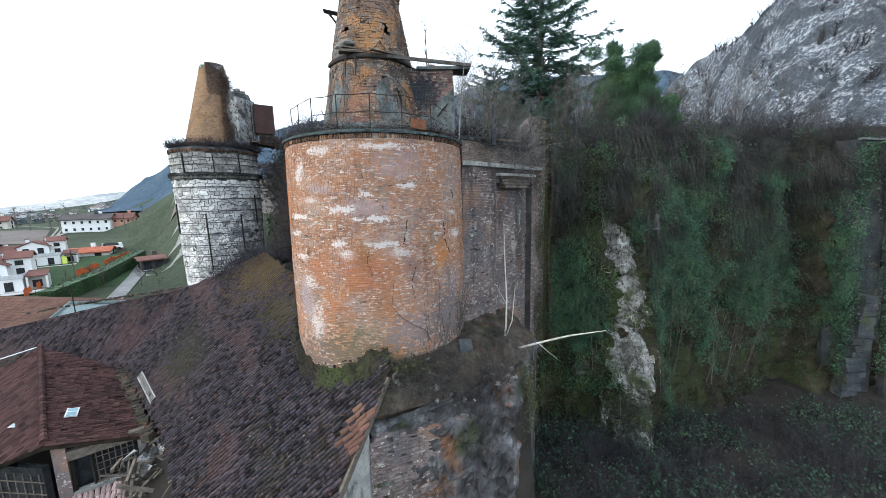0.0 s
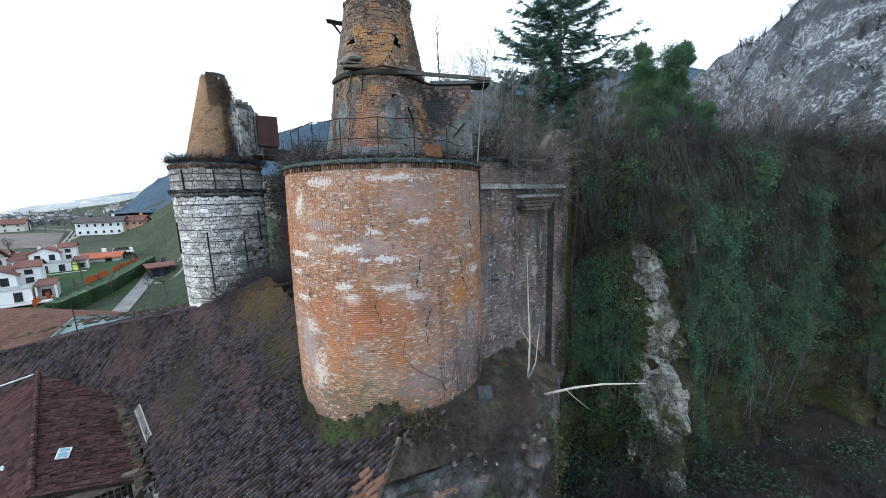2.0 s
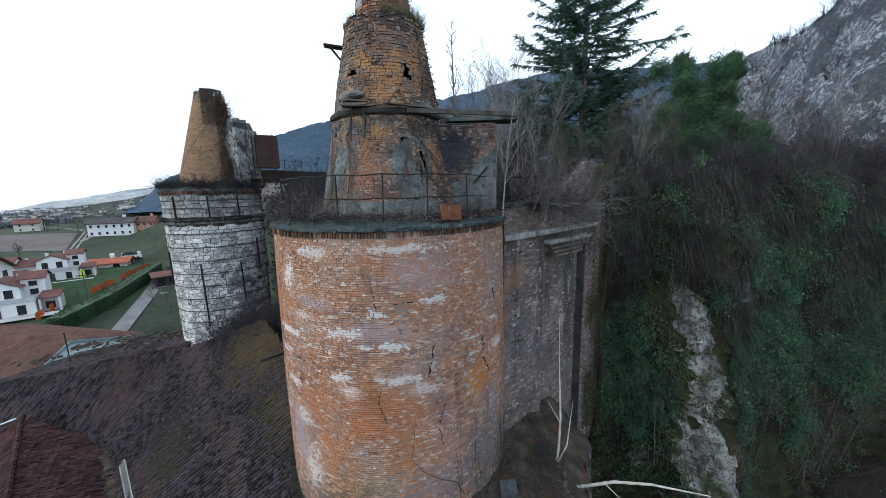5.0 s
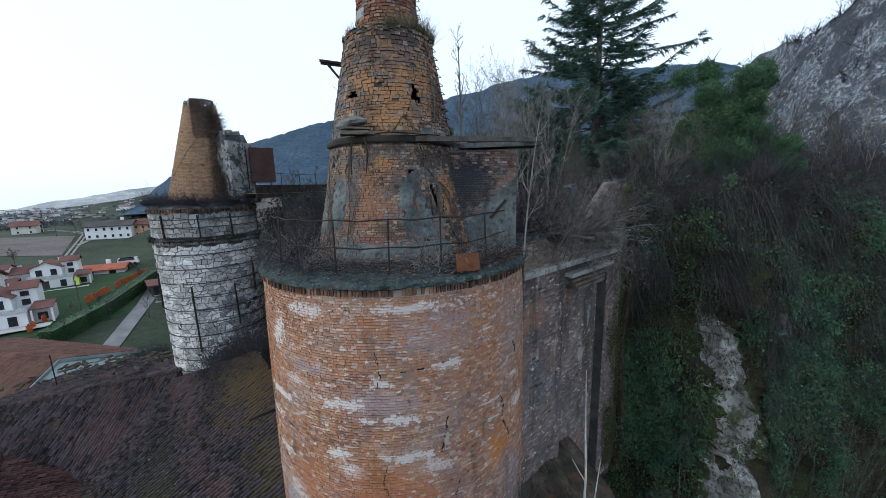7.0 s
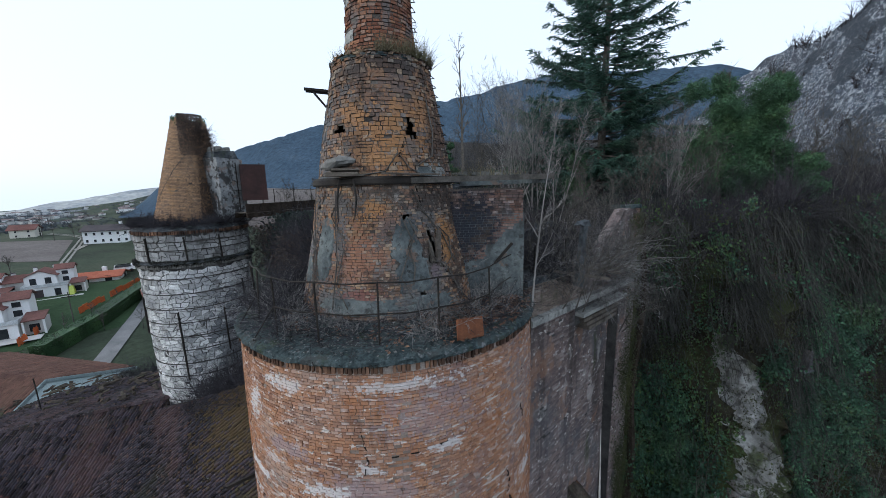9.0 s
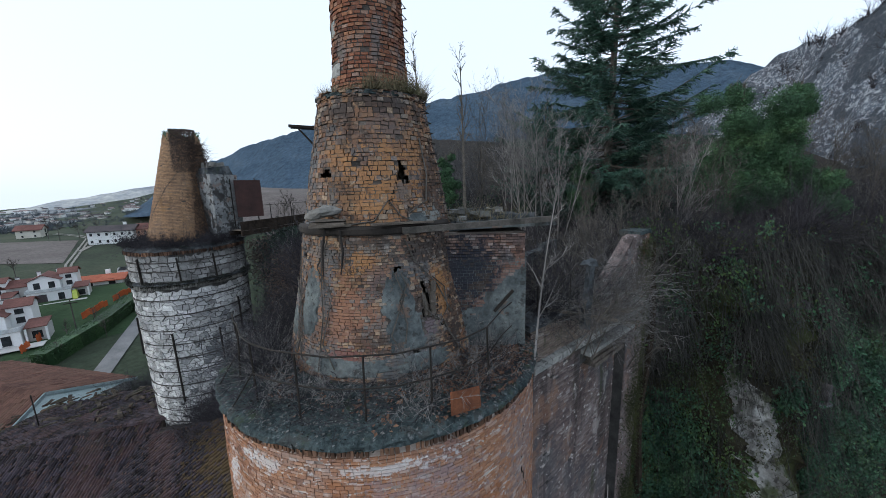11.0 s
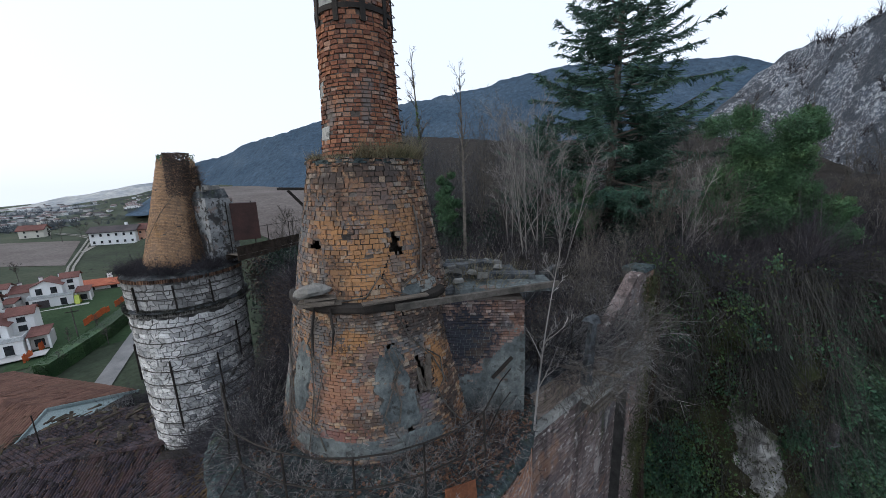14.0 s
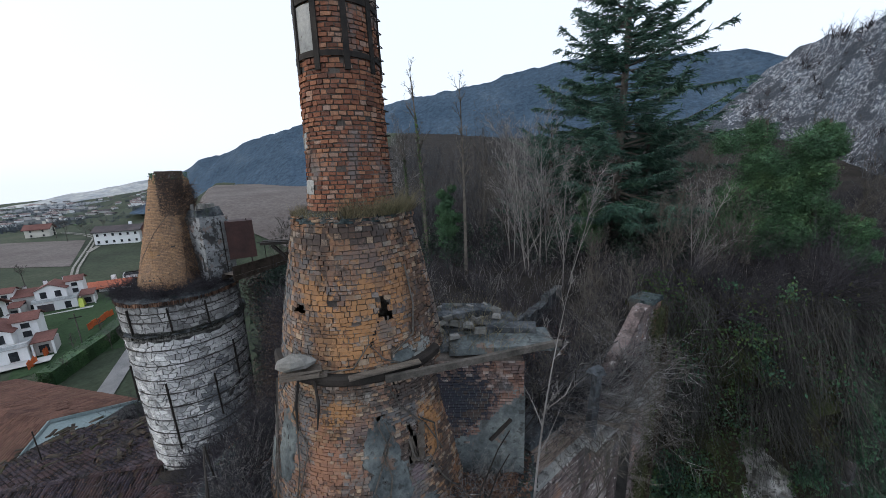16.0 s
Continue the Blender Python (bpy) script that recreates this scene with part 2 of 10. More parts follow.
mat_cone_one = material("cone_brick_single", CONE_STOPS, 0.6, 0.92, 0.7, 16, "object", 0.6, CONE_STAINS, rnd_stops=RND_CONE, spots=CONE_SPOTS, contrast=0.55)
mat_cone_joint = material("cone_joint", [(0.3, (0.045, 0.041, 0.038)), (0.55, (0.12, 0.105, 0.092)), (0.75, (0.27, 0.24, 0.21))], 1.2, 0.97, 0.6, 30)
CHIM_STOPS = [(0.3, (0.15, 0.075, 0.05)), (0.5, (0.30, 0.11, 0.055)), (0.7, (0.22, 0.12, 0.09))]
RND_CHIM = [(0, (0.06, 0.045, 0.042)), (0.3, (0.18, 0.085, 0.06)), (0.6, (0.28, 0.13, 0.08)), (0.85, (0.36, 0.20, 0.12)), (1, (0.36, 0.29, 0.24))]
mat_chim = material("chimney_brick", CHIM_STOPS, 0.8, 0.92, 0.5, 24, "object", 0.65, CONE_STAINS[:2], rnd_stops=RND_CHIM, contrast=0.5)
mat_chim_rest = material("chimney_brick_far", CHIM_STOPS, 0.8, 0.92, 0.5, 24, "island", 0.65, CONE_STAINS[:2], rnd_stops=RND_CHIM, contrast=0.5)
mat_plaster = material("cement_render", [(0.3, (0.065, 0.075, 0.078)), (0.5, (0.125, 0.142, 0.142)), (0.7, (0.205, 0.222, 0.215))], 1.6, 0.95, 0.8, 9, stains=[(SOOT, 1.5, (1, 1, 0.3), 0.54, 0.68, 0.7), ((0.20, 0.12, 0.08), 2.2, (1, 1, 1), 0.60, 0.66, 0.6), (SOOT, 5.0, (1, 1, 1), 0.58, 0.64, 0.6)], contrast=0.5)
mat_pale_plaster = material("pale_render", [(0.3, (0.24, 0.25, 0.24)), (0.7, (0.46, 0.45, 0.42))], 1.4, 0.95, 0.5, 14, stains=[(SOOT, 1.5, (1, 1, 0.3), 0.54, 0.66, 0.6), (SOOT, 4.0, (1, 1, 1), 0.58, 0.64, 0.6)])
mat_hut = material("ruined_whitewash", [(0.3, (0.15, 0.16, 0.165)), (0.7, (0.38, 0.385, 0.38))], 1.6, 0.95, 0.7, 10, stains=[(SOOT, 1.3, (1, 1, 0.6), 0.50, 0.56, 0.85), (SOOT, 3.5, (1, 1, 1), 0.55, 0.60, 0.8), ((0.22, 0.15, 0.12), 2.0, (1, 1, 1), 0.58, 0.64, 0.6)])
mat_slab = material("mossy_concrete", [(0.3, (0.022, 0.026, 0.030)), (0.5, (0.075, 0.082, 0.088)), (0.7, (0.15, 0.158, 0.162))], 2.2, 0.95, 1.0, 9, stains=[(MOSS, 1.3, (1, 1, 1), 0.57, 0.7, 0.5), (SOOT, 3.0, (1, 1, 1), 0.54, 0.62, 0.6), ((0.19, 0.195, 0.20), 6.0, (1, 1, 1), 0.60, 0.65, 0.5)], contrast=0.5)
mat_shaft = material("dark_concrete", [(0.3, (0.022, 0.026, 0.032)), (0.5, (0.050, 0.056, 0.064)), (0.7, (0.090, 0.095, 0.10))], 0.9, 0.9, 0.8, 8, stains=[(SOOT, 0.7, (1, 1, 0.2), 0.5, 0.62, 0.8), (MOSS, 0.8, (1, 1, 0.5), 0.55, 0.66, 0.7), ((0.14, 0.10, 0.08), 1.4, (1, 1, 0.6), 0.58, 0.66, 0.6)], contrast=0.5)
TOWER_SPOTS = [((-14.6, 25.6, 10.5), (1.2, 2.6), (0.11, 0.125, 0.145), 0.65), ((-15.6, 24.7, 8.0), (1.0, 1.2), (0.14, 0.15, 0.16), 0.6), ((-18.4, 24.5, 14.6), (1.2, 0.5), (0.20, 0.20, 0.19), 0.5)]
mat_stone = material("whitewashed_stone", [(0.3, (0.38, 0.385, 0.39)), (0.5, (0.64, 0.64, 0.63)), (0.7, (0.80, 0.795, 0.78))], 0.7, 0.92, 0.5, 12, "island", 0.38,
                     [(SOOT, 0.9, (1, 1, 0.6), 0.55, 0.70, 0.5), ((0.20, 0.19, 0.18), 2.4, (1, 1, 1), 0.56, 0.64, 0.6), (SOOT, 7.0, (1, 1, 1), 0.60, 0.66, 0.6)],
                     spots=TOWER_SPOTS, contrast=0.45)
mat_stone_one = material("whitewashed_stone_single", [(0.3, (0.38, 0.385, 0.39)), (0.5, (0.64, 0.64, 0.63)), (0.7, (0.80, 0.795, 0.78))], 0.7, 0.92, 0.5, 12, "object", 0.38,
                         [(SOOT, 0.9, (1, 1, 0.6), 0.55, 0.70, 0.5), ((0.20, 0.19, 0.18), 2.4, (1, 1, 1), 0.56, 0.64, 0.6), (SOOT, 7.0, (1, 1, 1), 0.60, 0.66, 0.6)],
                     spots=TOWER_SPOTS, contrast=0.45)
mat_tower_joint = material("tower_joint", [(0.3, (0.035, 0.034, 0.034)), (0.5, (0.085, 0.083, 0.080)), (0.75, (0.36, 0.355, 0.34))], 2.2, 0.97, 0.7, 18)
mat_hoop = material("weathered_hoop", [(0.3, (0.035, 0.032, 0.030)), (0.7, (0.115, 0.105, 0.098))], 2.5, 0.85, 0.4, 20)
mat_dark_joint = material("dark_joint", [(0.3, (0.04, 0.04, 0.038)), (0.7, (0.11, 0.105, 0.10))], 1.5, 0.97, 0.6, 25)
mat_grey_stone = material("grey_stone", [(0.3, (0.12, 0.12, 0.11)), (0.7, (0.30, 0.29, 0.27))], 0.9, 0.93, 0.6, 14, "island", 0.4, [(SOOT, 0.9, (1, 1, 0.6), 0.55, 0.75, 0.5)])
RND_OLD = [(0, (0.045, 0.042, 0.044)), (0.35, (0.14, 0.11, 0.105)), (0.7, (0.22, 0.17, 0.155)), (0.92, (0.31, 0.27, 0.25)), (1, (0.5, 0.48, 0.46))]
WALL_STAINS = [(SOOT, 0.5, (1.8, 1.8, 0.22), 0.50, 0.62, 0.6), ((0.10, 0.105, 0.115), 0.35, (1, 1, 0.6), 0.5, 0.62, 0.6), (WHITE, 1.0, (1, 1, 0.5), 0.60, 0.68, 0.35), (WHITE, 4.0, (1, 1, 1.6), 0.60, 0.65, 0.8), ((0.30, 0.17, 0.11), 0.6, (1, 1, 0.8), 0.56, 0.66, 0.6), (MOSS, 0.6, (1, 1, 0.4), 0.60, 0.70, 0.6)]
mat_wall_brick = material("retaining_brick", [(0.3, (0.15, 0.125, 0.125)), (0.5, (0.25, 0.19, 0.175)), (0.7, (0.31, 0.27, 0.265))], 0.6, 0.94, 0.5, 24, "island", 0.45,
                          WALL_STAINS, rnd_stops=RND_OLD)
mat_wall_brick_one = material("retaining_brick_single", [(0.3, (0.15, 0.125, 0.125)), (0.5, (0.25, 0.19, 0.175)), (0.7, (0.31, 0.27, 0.265))], 0.6, 0.94, 0.5, 24, "object", 0.45,
                              WALL_STAINS, rnd_stops=RND_OLD)
mat_tan_brick = material("tan_wall_brick", [(0.3, (0.15, 0.125, 0.105)), (0.5, (0.27, 0.215, 0.17)), (0.7, (0.34, 0.29, 0.245))], 0.8, 0.94, 0.5, 24, "island", 0.4, [(SOOT, 0.9, (1.2, 1.2, 0.4), 0.54, 0.66, 0.5), (MOSS, 0.8, (1, 1, 0.6), 0.58, 0.68, 0.6)], rnd_stops=RND_OLD)
mat_block_brick = material("sooty_brick", [(0.3, (0.03, 0.032, 0.040)), (0.45, (0.12, 0.075, 0.062)), (0.55, (0.25, 0.125, 0.075)), (0.7, (0.30, 0.29, 0.30))], 1.6, 0.94, 0.6, 18, "object", 0.5, [(SOOT, 0.9, (1, 1, 0.8), 0.44, 0.56, 0.85)], rnd_stops=RND_OLD, spots=[((-0.9, 16.3, 18.3), (0.9, 0.9), (0.03, 0.034, 0.045), 0.9)])
mat_block_rest = material("sooty_brick_rest", [(0.3, (0.03, 0.032, 0.040)), (0.45, (0.12, 0.075, 0.062)), (0.55, (0.25, 0.125, 0.075)), (0.7, (0.30, 0.29, 0.30))], 1.6, 0.94, 0.6, 18, "island", 0.5, [(SOOT, 0.9, (1, 1, 0.8), 0.46, 0.56, 0.85)], rnd_stops=RND_OLD, spots=[((-0.9, 16.3, 18.3), (0.9, 0.9), (0.03, 0.034, 0.045), 0.9)])
mat_dark_iron = material("dark_iron", [(0.3, (0.02, 0.019, 0.018)), (0.7, (0.05, 0.042, 0.036))], 3.0, 0.8, 0.3, 30, metal=0.3)
mat_rust = material("rust_sheet", [(0.3, (0.10, 0.042, 0.024)), (0.7, (0.22, 0.085, 0.04))], 3.0, 0.85, 0.4, 30)
mat_dark_rust = material("dark_rust_sheet", [(0.3, (0.035, 0.022, 0.021)), (0.7, (0.075, 0.038, 0.033))], 2.0, 0.8, 0.3, 30)
mat_wood = material("weathered_timber", [(0.3, (0.07, 0.06, 0.05)), (0.7, (0.20, 0.17, 0.14))], 4.0, 0.9, 0.5, 30, stretch=(0.3, 1, 1))
TILE_STAINS = [((0.036, 0.034, 0.024), 0.22, (1, 1, 1), 0.52, 0.64, 0.5), ((0.075, 0.046, 0.044), 0.33, (1, 1, 1), 0.52, 0.62, 0.55), ((0.15, 0.14, 0.145), 8.0, (1, 1, 1), 0.60, 0.65, 0.5), ((0.12, 0.070, 0.050), 6.0, (1, 1, 1), 0.56, 0.63, 0.6), (SOOT, 2.2, (1, 1, 1), 0.56, 0.64, 0.6)]
TILE_SPOTS = [((-10.6, 20.4, 9.7), (2.6, 2.2), (0.085, 0.060, 0.030), 0.75), ((-8.2, 17.2, 8.0), (1.6, 1.0), (0.060, 0.052, 0.028), 0.6), ((-14.5, 18.0, 5.0), (2.0, 1.0), (0.050, 0.045, 0.026), 0.5)]
mat_old_tile = material("old_roof_tile", [(0.3, (0.019, 0.019, 0.025)), (0.5, (0.036, 0.031, 0.039)), (0.7, (0.060, 0.047, 0.054))], 0.35, 0.93, 0.5, 20, "island", 0.8,
                        TILE_STAINS, spots=TILE_SPOTS)
mat_old_tile_one = material("old_roof_tile_single", [(0.3, (0.019, 0.019, 0.025)), (0.5, (0.036, 0.031, 0.039)), (0.7, (0.060, 0.047, 0.054))], 0.35, 0.93, 0.5, 20, "object", 0.8,
                            TILE_STAINS, spots=TILE_SPOTS)
mat_red_tile = material("red_roof_tile", [(0.3, (0.042, 0.027, 0.028)), (0.5, (0.068, 0.036, 0.034)), (0.7, (0.092, 0.050, 0.046))], 0.5, 0.92, 0.5, 20, "island", 0.5, [(SOOT, 0.6, (1, 1, 1), 0.6, 0.75, 0.5)])
mat_red_tile_one = material("red_roof_tile_single", [(0.3, (0.042, 0.027, 0.028)), (0.5, (0.068, 0.036, 0.034)), (0.7, (0.092, 0.050, 0.046))], 0.5, 0.92, 0.5, 20, "object", 0.5, [(SOOT, 0.6, (1, 1, 1), 0.6, 0.75, 0.5)])
mat_orange_tile = material("orange_roof_tile", [(0.3, (0.10, 0.052, 0.040)), (0.7, (0.17, 0.088, 0.062))], 0.6, 0.9, 0.3, 20, "island", 0.3, [((0.12, 0.07, 0.05), 0.3, (1, 1, 1), 0.5, 0.65, 0.6)])
mat_white_wall = material("white_house_wall", [(0.3, (0.74, 0.75, 0.75)), (0.7, (0.85, 0.85, 0.84))], 0.5, 0.9, 0.05, 8, contrast=0.08)
mat_pink_wall = material("pink_house_wall", [(0.3, (0.52, 0.29, 0.20)), (0.7, (0.62, 0.36, 0.26))], 0.5, 0.9, 0.1, 8)
mat_grey_wall = material("grey_house_wall", [(0.3, (0.42, 0.41, 0.40)), (0.7, (0.55, 0.54, 0.52))], 0.5, 0.9, 0.05, 8, contrast=0.08)
mat_blue_wall = material("pale_blue_gable", [(0.3, (0.24, 0.31, 0.31)), (0.7, (0.36, 0.42, 0.42))], 0.8, 0.92, 0.3, 12, stains=[(SOOT, 1.0, (1, 1, 0.4), 0.6, 0.75, 0.4)])
# window panes, and dark sheets that stand for unlit openings
mat_glass_and_gloom = material("window_glass_and_gloom", [(0.3, (0.015, 0.017, 0.02)), (0.7, (0.04, 0.045, 0.05))], 2.0, 0.15, 0.0)
mat_metal = material("zinc_sheet", [(0.3, (0.45, 0.48, 0.50)), (0.7, (0.70, 0.72, 0.73))], 2.5, 0.5, 0.3, 12, metal=0.2)
mat_skylight = material("skylight_glass", [(0.3, (0.16, 0.30, 0.37)), (0.7, (0.28, 0.42, 0.48))], 3.0, 0.2, 0.0)
mat_rock = material("limestone_rock", [(0.3, (0.13, 0.125, 0.115)), (0.5, (0.26, 0.26, 0.25)), (0.66, (0.48, 0.48, 0.46))], 0.8, 0.93, 0.9, 5, stains=[(MOSS, 0.5, (1, 1, 0.6), 0.52, 0.62, 0.85), ((0.12, 0.085, 0.06), 0.7, (1, 1, 0.5), 0.56, 0.68, 0.7), (SOOT, 1.6, (1, 1, 0.25), 0.52, 0.64, 0.75), (SOOT, 4.0, (1, 1, 0.8), 0.56, 0.62, 0.7)], bump_dist=0.08,
                    spots=[((12.9, 20.6, 5.6), (1.7, 1.0), MOSS, 0.95), ((13.3, 20.6, 8.2), (0.8, 0.7), MOSS, 0.85), ((12.4, 20.4, -0.6), (3.2, 2.4), (0.035, 0.04, 0.028), 0.9)])
mat_cliff = material("earthy_cliff", [(0.3, (0.018, 0.017, 0.013)), (0.55, (0.046, 0.039, 0.027)), (0.75, (0.105, 0.092, 0.066))], 0.6, 0.95, 0.8, 6, stains=[(MOSS, 0.4, (1, 1, 0.6), 0.48, 0.62, 0.8)], bump_dist=0.08)
mat_bark = material("grey_bark", [(0.3, (0.05, 0.048, 0.042)), (0.7, (0.15, 0.135, 0.12))], 3.0, 0.92, 0.3, 20)
mat_twig = material("bramble_twig", [(0.3, (0.027, 0.026, 0.030)), (0.7, (0.084, 0.079, 0.088))], 0.5, 0.92, 0.0, 6, "island", 0.5)
mat_pale_twig = material("pale_twig", [(0.3, (0.125, 0.12, 0.115)), (0.7, (0.30, 0.285, 0.275))], 0.8, 0.92, 0.0, 6, "island", 0.4)
mat_creeper = material("dry_creeper", [(0.3, (0.026, 0.027, 0.025)), (0.7, (0.100, 0.098, 0.090))], 0.5, 0.92, 0.0, 6, "island", 0.6)
# bluish grey with the haze before the woods mixed in
mat_far_wood = material("winter_wood_haze", [(0.3, (0.040, 0.042, 0.047)), (0.7, (0.115, 0.115, 0.12))], 0.12, 0.92, 0.0, 6, "island", 0.5)
mat_birch = material("birch_bark", [(0.3, (0.32, 0.29, 0.26)), (0.6, (0.60, 0.58, 0.53))], 3.0, 0.85, 0.3, 20)
mat_ivy = leaf_material("ivy_leaf", [(0.28, (0.010, 0.027, 0.017)), (0.5, (0.036, 0.094, 0.051)), (0.72, (0.096, 0.162, 0.068))])
mat_ivy_light = leaf_material("ivy_leaf_light", [(0.3, (0.03, 0.065, 0.02)), (0.55, (0.055, 0.10, 0.03)), (0.75, (0.10, 0.14, 0.03))])
mat_ivy_tree = leaf_material("ivy_tree_leaf", [(0.3, (0.032, 0.082, 0.042)), (0.55, (0.062, 0.135, 0.062)), (0.75, (0.115, 0.19, 0.075))])
mat_needle = leaf_material("spruce_needle", [(0.3, (0.024, 0.062, 0.048)), (0.55, (0.050, 0.112, 0.078)), (0.75, (0.085, 0.155, 0.088))])
mat_dead_leaf = leaf_material("dead_leaf", [(0.3, (0.07, 0.04, 0.03)), (0.55, (0.16, 0.085, 0.05)), (0.75, (0.24, 0.15, 0.09))])
mat_withered = leaf_material("withered_leaf", [(0.3, (0.05, 0.035, 0.03)), (0.7, (0.11, 0.075, 0.055))])
mat_dry_grass = leaf_material("dry_grass", [(0.3, (0.10, 0.085, 0.05)), (0.55, (0.20, 0.17, 0.10)), (0.75, (0.12, 0.13, 0.06))])
mat_hedge = leaf_material("hedge_leaf", [(0.3, (0.018, 0.05, 0.018)), (0.7, (0.045, 0.09, 0.03))])
mat_asphalt = material("asphalt", [(0.3, (0.16, 0.16, 0.16)), (0.7, (0.26, 0.255, 0.25))], 0.6, 0.9, 0.2, 20)
mat_gravel = material("gravel_track", [(0.3, (0.20, 0.19, 0.17)), (0.7, (0.34, 0.325, 0.295))], 0.8, 0.95, 0.3, 10)
# the blue of this hill is air haze put into its base colour
mat_hill = material("wooded_hill_haze", [(0.3, (0.042, 0.070, 0.105)), (0.55, (0.060, 0.094, 0.136)), (0.75, (0.092, 0.127, 0.165))], 0.09, 0.97, 0.6, 0.8, contrast=0.5, bump_dist=1.0)
# grey rock tones are tinted blue for the air before the mountain
mat_mountain = material("rocky_mountain_haze", [(0.3, (0.075, 0.096, 0.128)), (0.5, (0.13, 0.155, 0.195)), (0.62, (0.22, 0.25, 0.295)), (0.75, (0.34, 0.37, 0.41))], 0.3, 0.96, 0.9, 2.4,
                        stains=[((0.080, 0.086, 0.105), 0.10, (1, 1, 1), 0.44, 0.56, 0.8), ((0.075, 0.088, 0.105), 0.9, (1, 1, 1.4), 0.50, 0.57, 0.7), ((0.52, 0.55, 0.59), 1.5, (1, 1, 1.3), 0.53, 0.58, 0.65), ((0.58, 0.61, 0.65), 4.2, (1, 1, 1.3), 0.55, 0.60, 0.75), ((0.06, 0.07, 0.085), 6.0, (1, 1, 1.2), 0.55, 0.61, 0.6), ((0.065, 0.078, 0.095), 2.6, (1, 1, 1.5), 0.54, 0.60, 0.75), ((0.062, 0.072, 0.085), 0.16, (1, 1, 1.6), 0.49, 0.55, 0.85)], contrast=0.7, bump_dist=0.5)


def ground_material():
    """Meadow, ploughed field, lawn and scrub in their own patches."""
    m = material("ground_cover", [(0.3, (0.034, 0.042, 0.030)), (0.5, (0.050, 0.064, 0.042)), (0.7, (0.074, 0.082, 0.056))], 0.06, 0.97, 0.4, 1.5, contrast=0.4)
    nt = m.node_tree
    bsdf = nt.nodes["Principled BSDF"]
    col = bsdf.inputs["Base Color"].links[0].from_socket
    geo = nt.nodes.new("ShaderNodeNewGeometry")
    # scrub near the quarry, soft border
    sep = nt.nodes.new("ShaderNodeSeparateXYZ")
    link(nt, geo.outputs["Position"], sep.inputs[0])
    wob = noise_node(nt, geo.outputs["Position"], 0.08, 3.0)
    add = nt.nodes.new("ShaderNodeMath")
    add.operation = "MULTIPLY_ADD"
    add.inputs[1].default_value = 14.0
    link(nt, wob, add.inputs[0])
    link(nt, sep.outputs["X"], add.inputs[2])
    k = range_node(nt, add.outputs[0], -20.0, -14.0)
    scrub = ramp_node(nt, noise_node(nt, geo.outputs["Position"], 0.5), [(0.3, (0.018, 0.017, 0.015)), (0.7, (0.045, 0.039, 0.034))])
    col = mix_node(nt, k, col, scrub)
    link(nt, col, bsdf.inputs["Base Color"])
    return m


mat_ground = ground_material()
# distance haze and far sunlight are put into this pale hill colour
mat_haze_hill = material("far_hill_haze", [(0.3, (0.22, 0.25, 0.28)), (0.5, (0.36, 0.37, 0.37)), (0.7, (0.55, 0.54, 0.50))], 0.06, 0.97, 0.3, 0.3)
# both field colours below carry the haze of the distance
mat_far_field = material("far_field_haze", [(0.3, (0.050, 0.060, 0.070)), (0.5, (0.085, 0.095, 0.10)), (0.7, (0.12, 0.125, 0.12))], 0.035, 0.97, 0.2, 0.5, stretch=(1, 3, 1), stains=[((0.05, 0.085, 0.06), 0.02, (1, 2, 1), 0.54, 0.58, 0.6)])
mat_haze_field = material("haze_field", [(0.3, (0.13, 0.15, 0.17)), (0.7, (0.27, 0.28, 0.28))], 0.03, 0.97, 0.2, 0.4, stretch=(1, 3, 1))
mat_rubble = material("rubble_rock", [(0.3, (0.03, 0.03, 0.033)), (0.44, (0.075, 0.072, 0.076)), (0.56, (0.13, 0.128, 0.132)), (0.70, (0.30, 0.30, 0.31))], 1.1, 0.94, 1.0, 12, stains=[((0.20, 0.10, 0.05), 0.5, (1, 1, 0.6), 0.55, 0.64, 0.7), (MOSS, 0.7, (1, 1, 0.6), 0.54, 0.64, 0.7), (SOOT, 1.4, (1, 1, 0.3), 0.52, 0.64, 0.7)], bump_dist=0.06)
mat_moss = material("moss", [(0.3, (0.036, 0.04, 0.016)), (0.7, (0.085, 0.086, 0.032))], 2.0, 0.97, 0.9, 12, stains=[(SOOT, 2.0, (1, 1, 1), 0.55, 0.66, 0.7)])
mat_plough = material("ploughed_field", [(0.3, (0.115, 0.098, 0.09)), (0.7, (0.175, 0.155, 0.145))], 0.1, 0.97, 0.4, 1.5)
mat_meadow = material("green_meadow", [(0.3, (0.055, 0.10, 0.045)), (0.7, (0.085, 0.145, 0.06))], 0.1, 0.97, 0.4, 1.5)
mat_lawn = material("lawn", [(0.3, (0.030, 0.054, 0.026)), (0.7, (0.050, 0.082, 0.040))], 0.3, 0.97, 0.4, 3.0)
mat_shoulder = material("pinkish_brick", [(0.3, (0.11, 0.092, 0.090)), (0.5, (0.20, 0.155, 0.145)), (0.7, (0.30, 0.26, 0.245))], 1.6, 0.94, 0.8, 14, stains=[(SOOT, 1.2, (1, 1, 0.4), 0.52, 0.62, 0.7), (WHITE, 4.0, (1, 1, 1.5), 0.62, 0.67, 0.5)], contrast=0.5)
OCHRE_STOPS, RND_OCHRE = [(0.3, (0.23, 0.155, 0.11)), (0.5, (0.37, 0.225, 0.125)), (0.7, (0.31, 0.22, 0.16))], [(0, (0.17, 0.12, 0.095)), (0.5, (0.33, 0.21, 0.125)), (1, (0.45, 0.30, 0.19))]
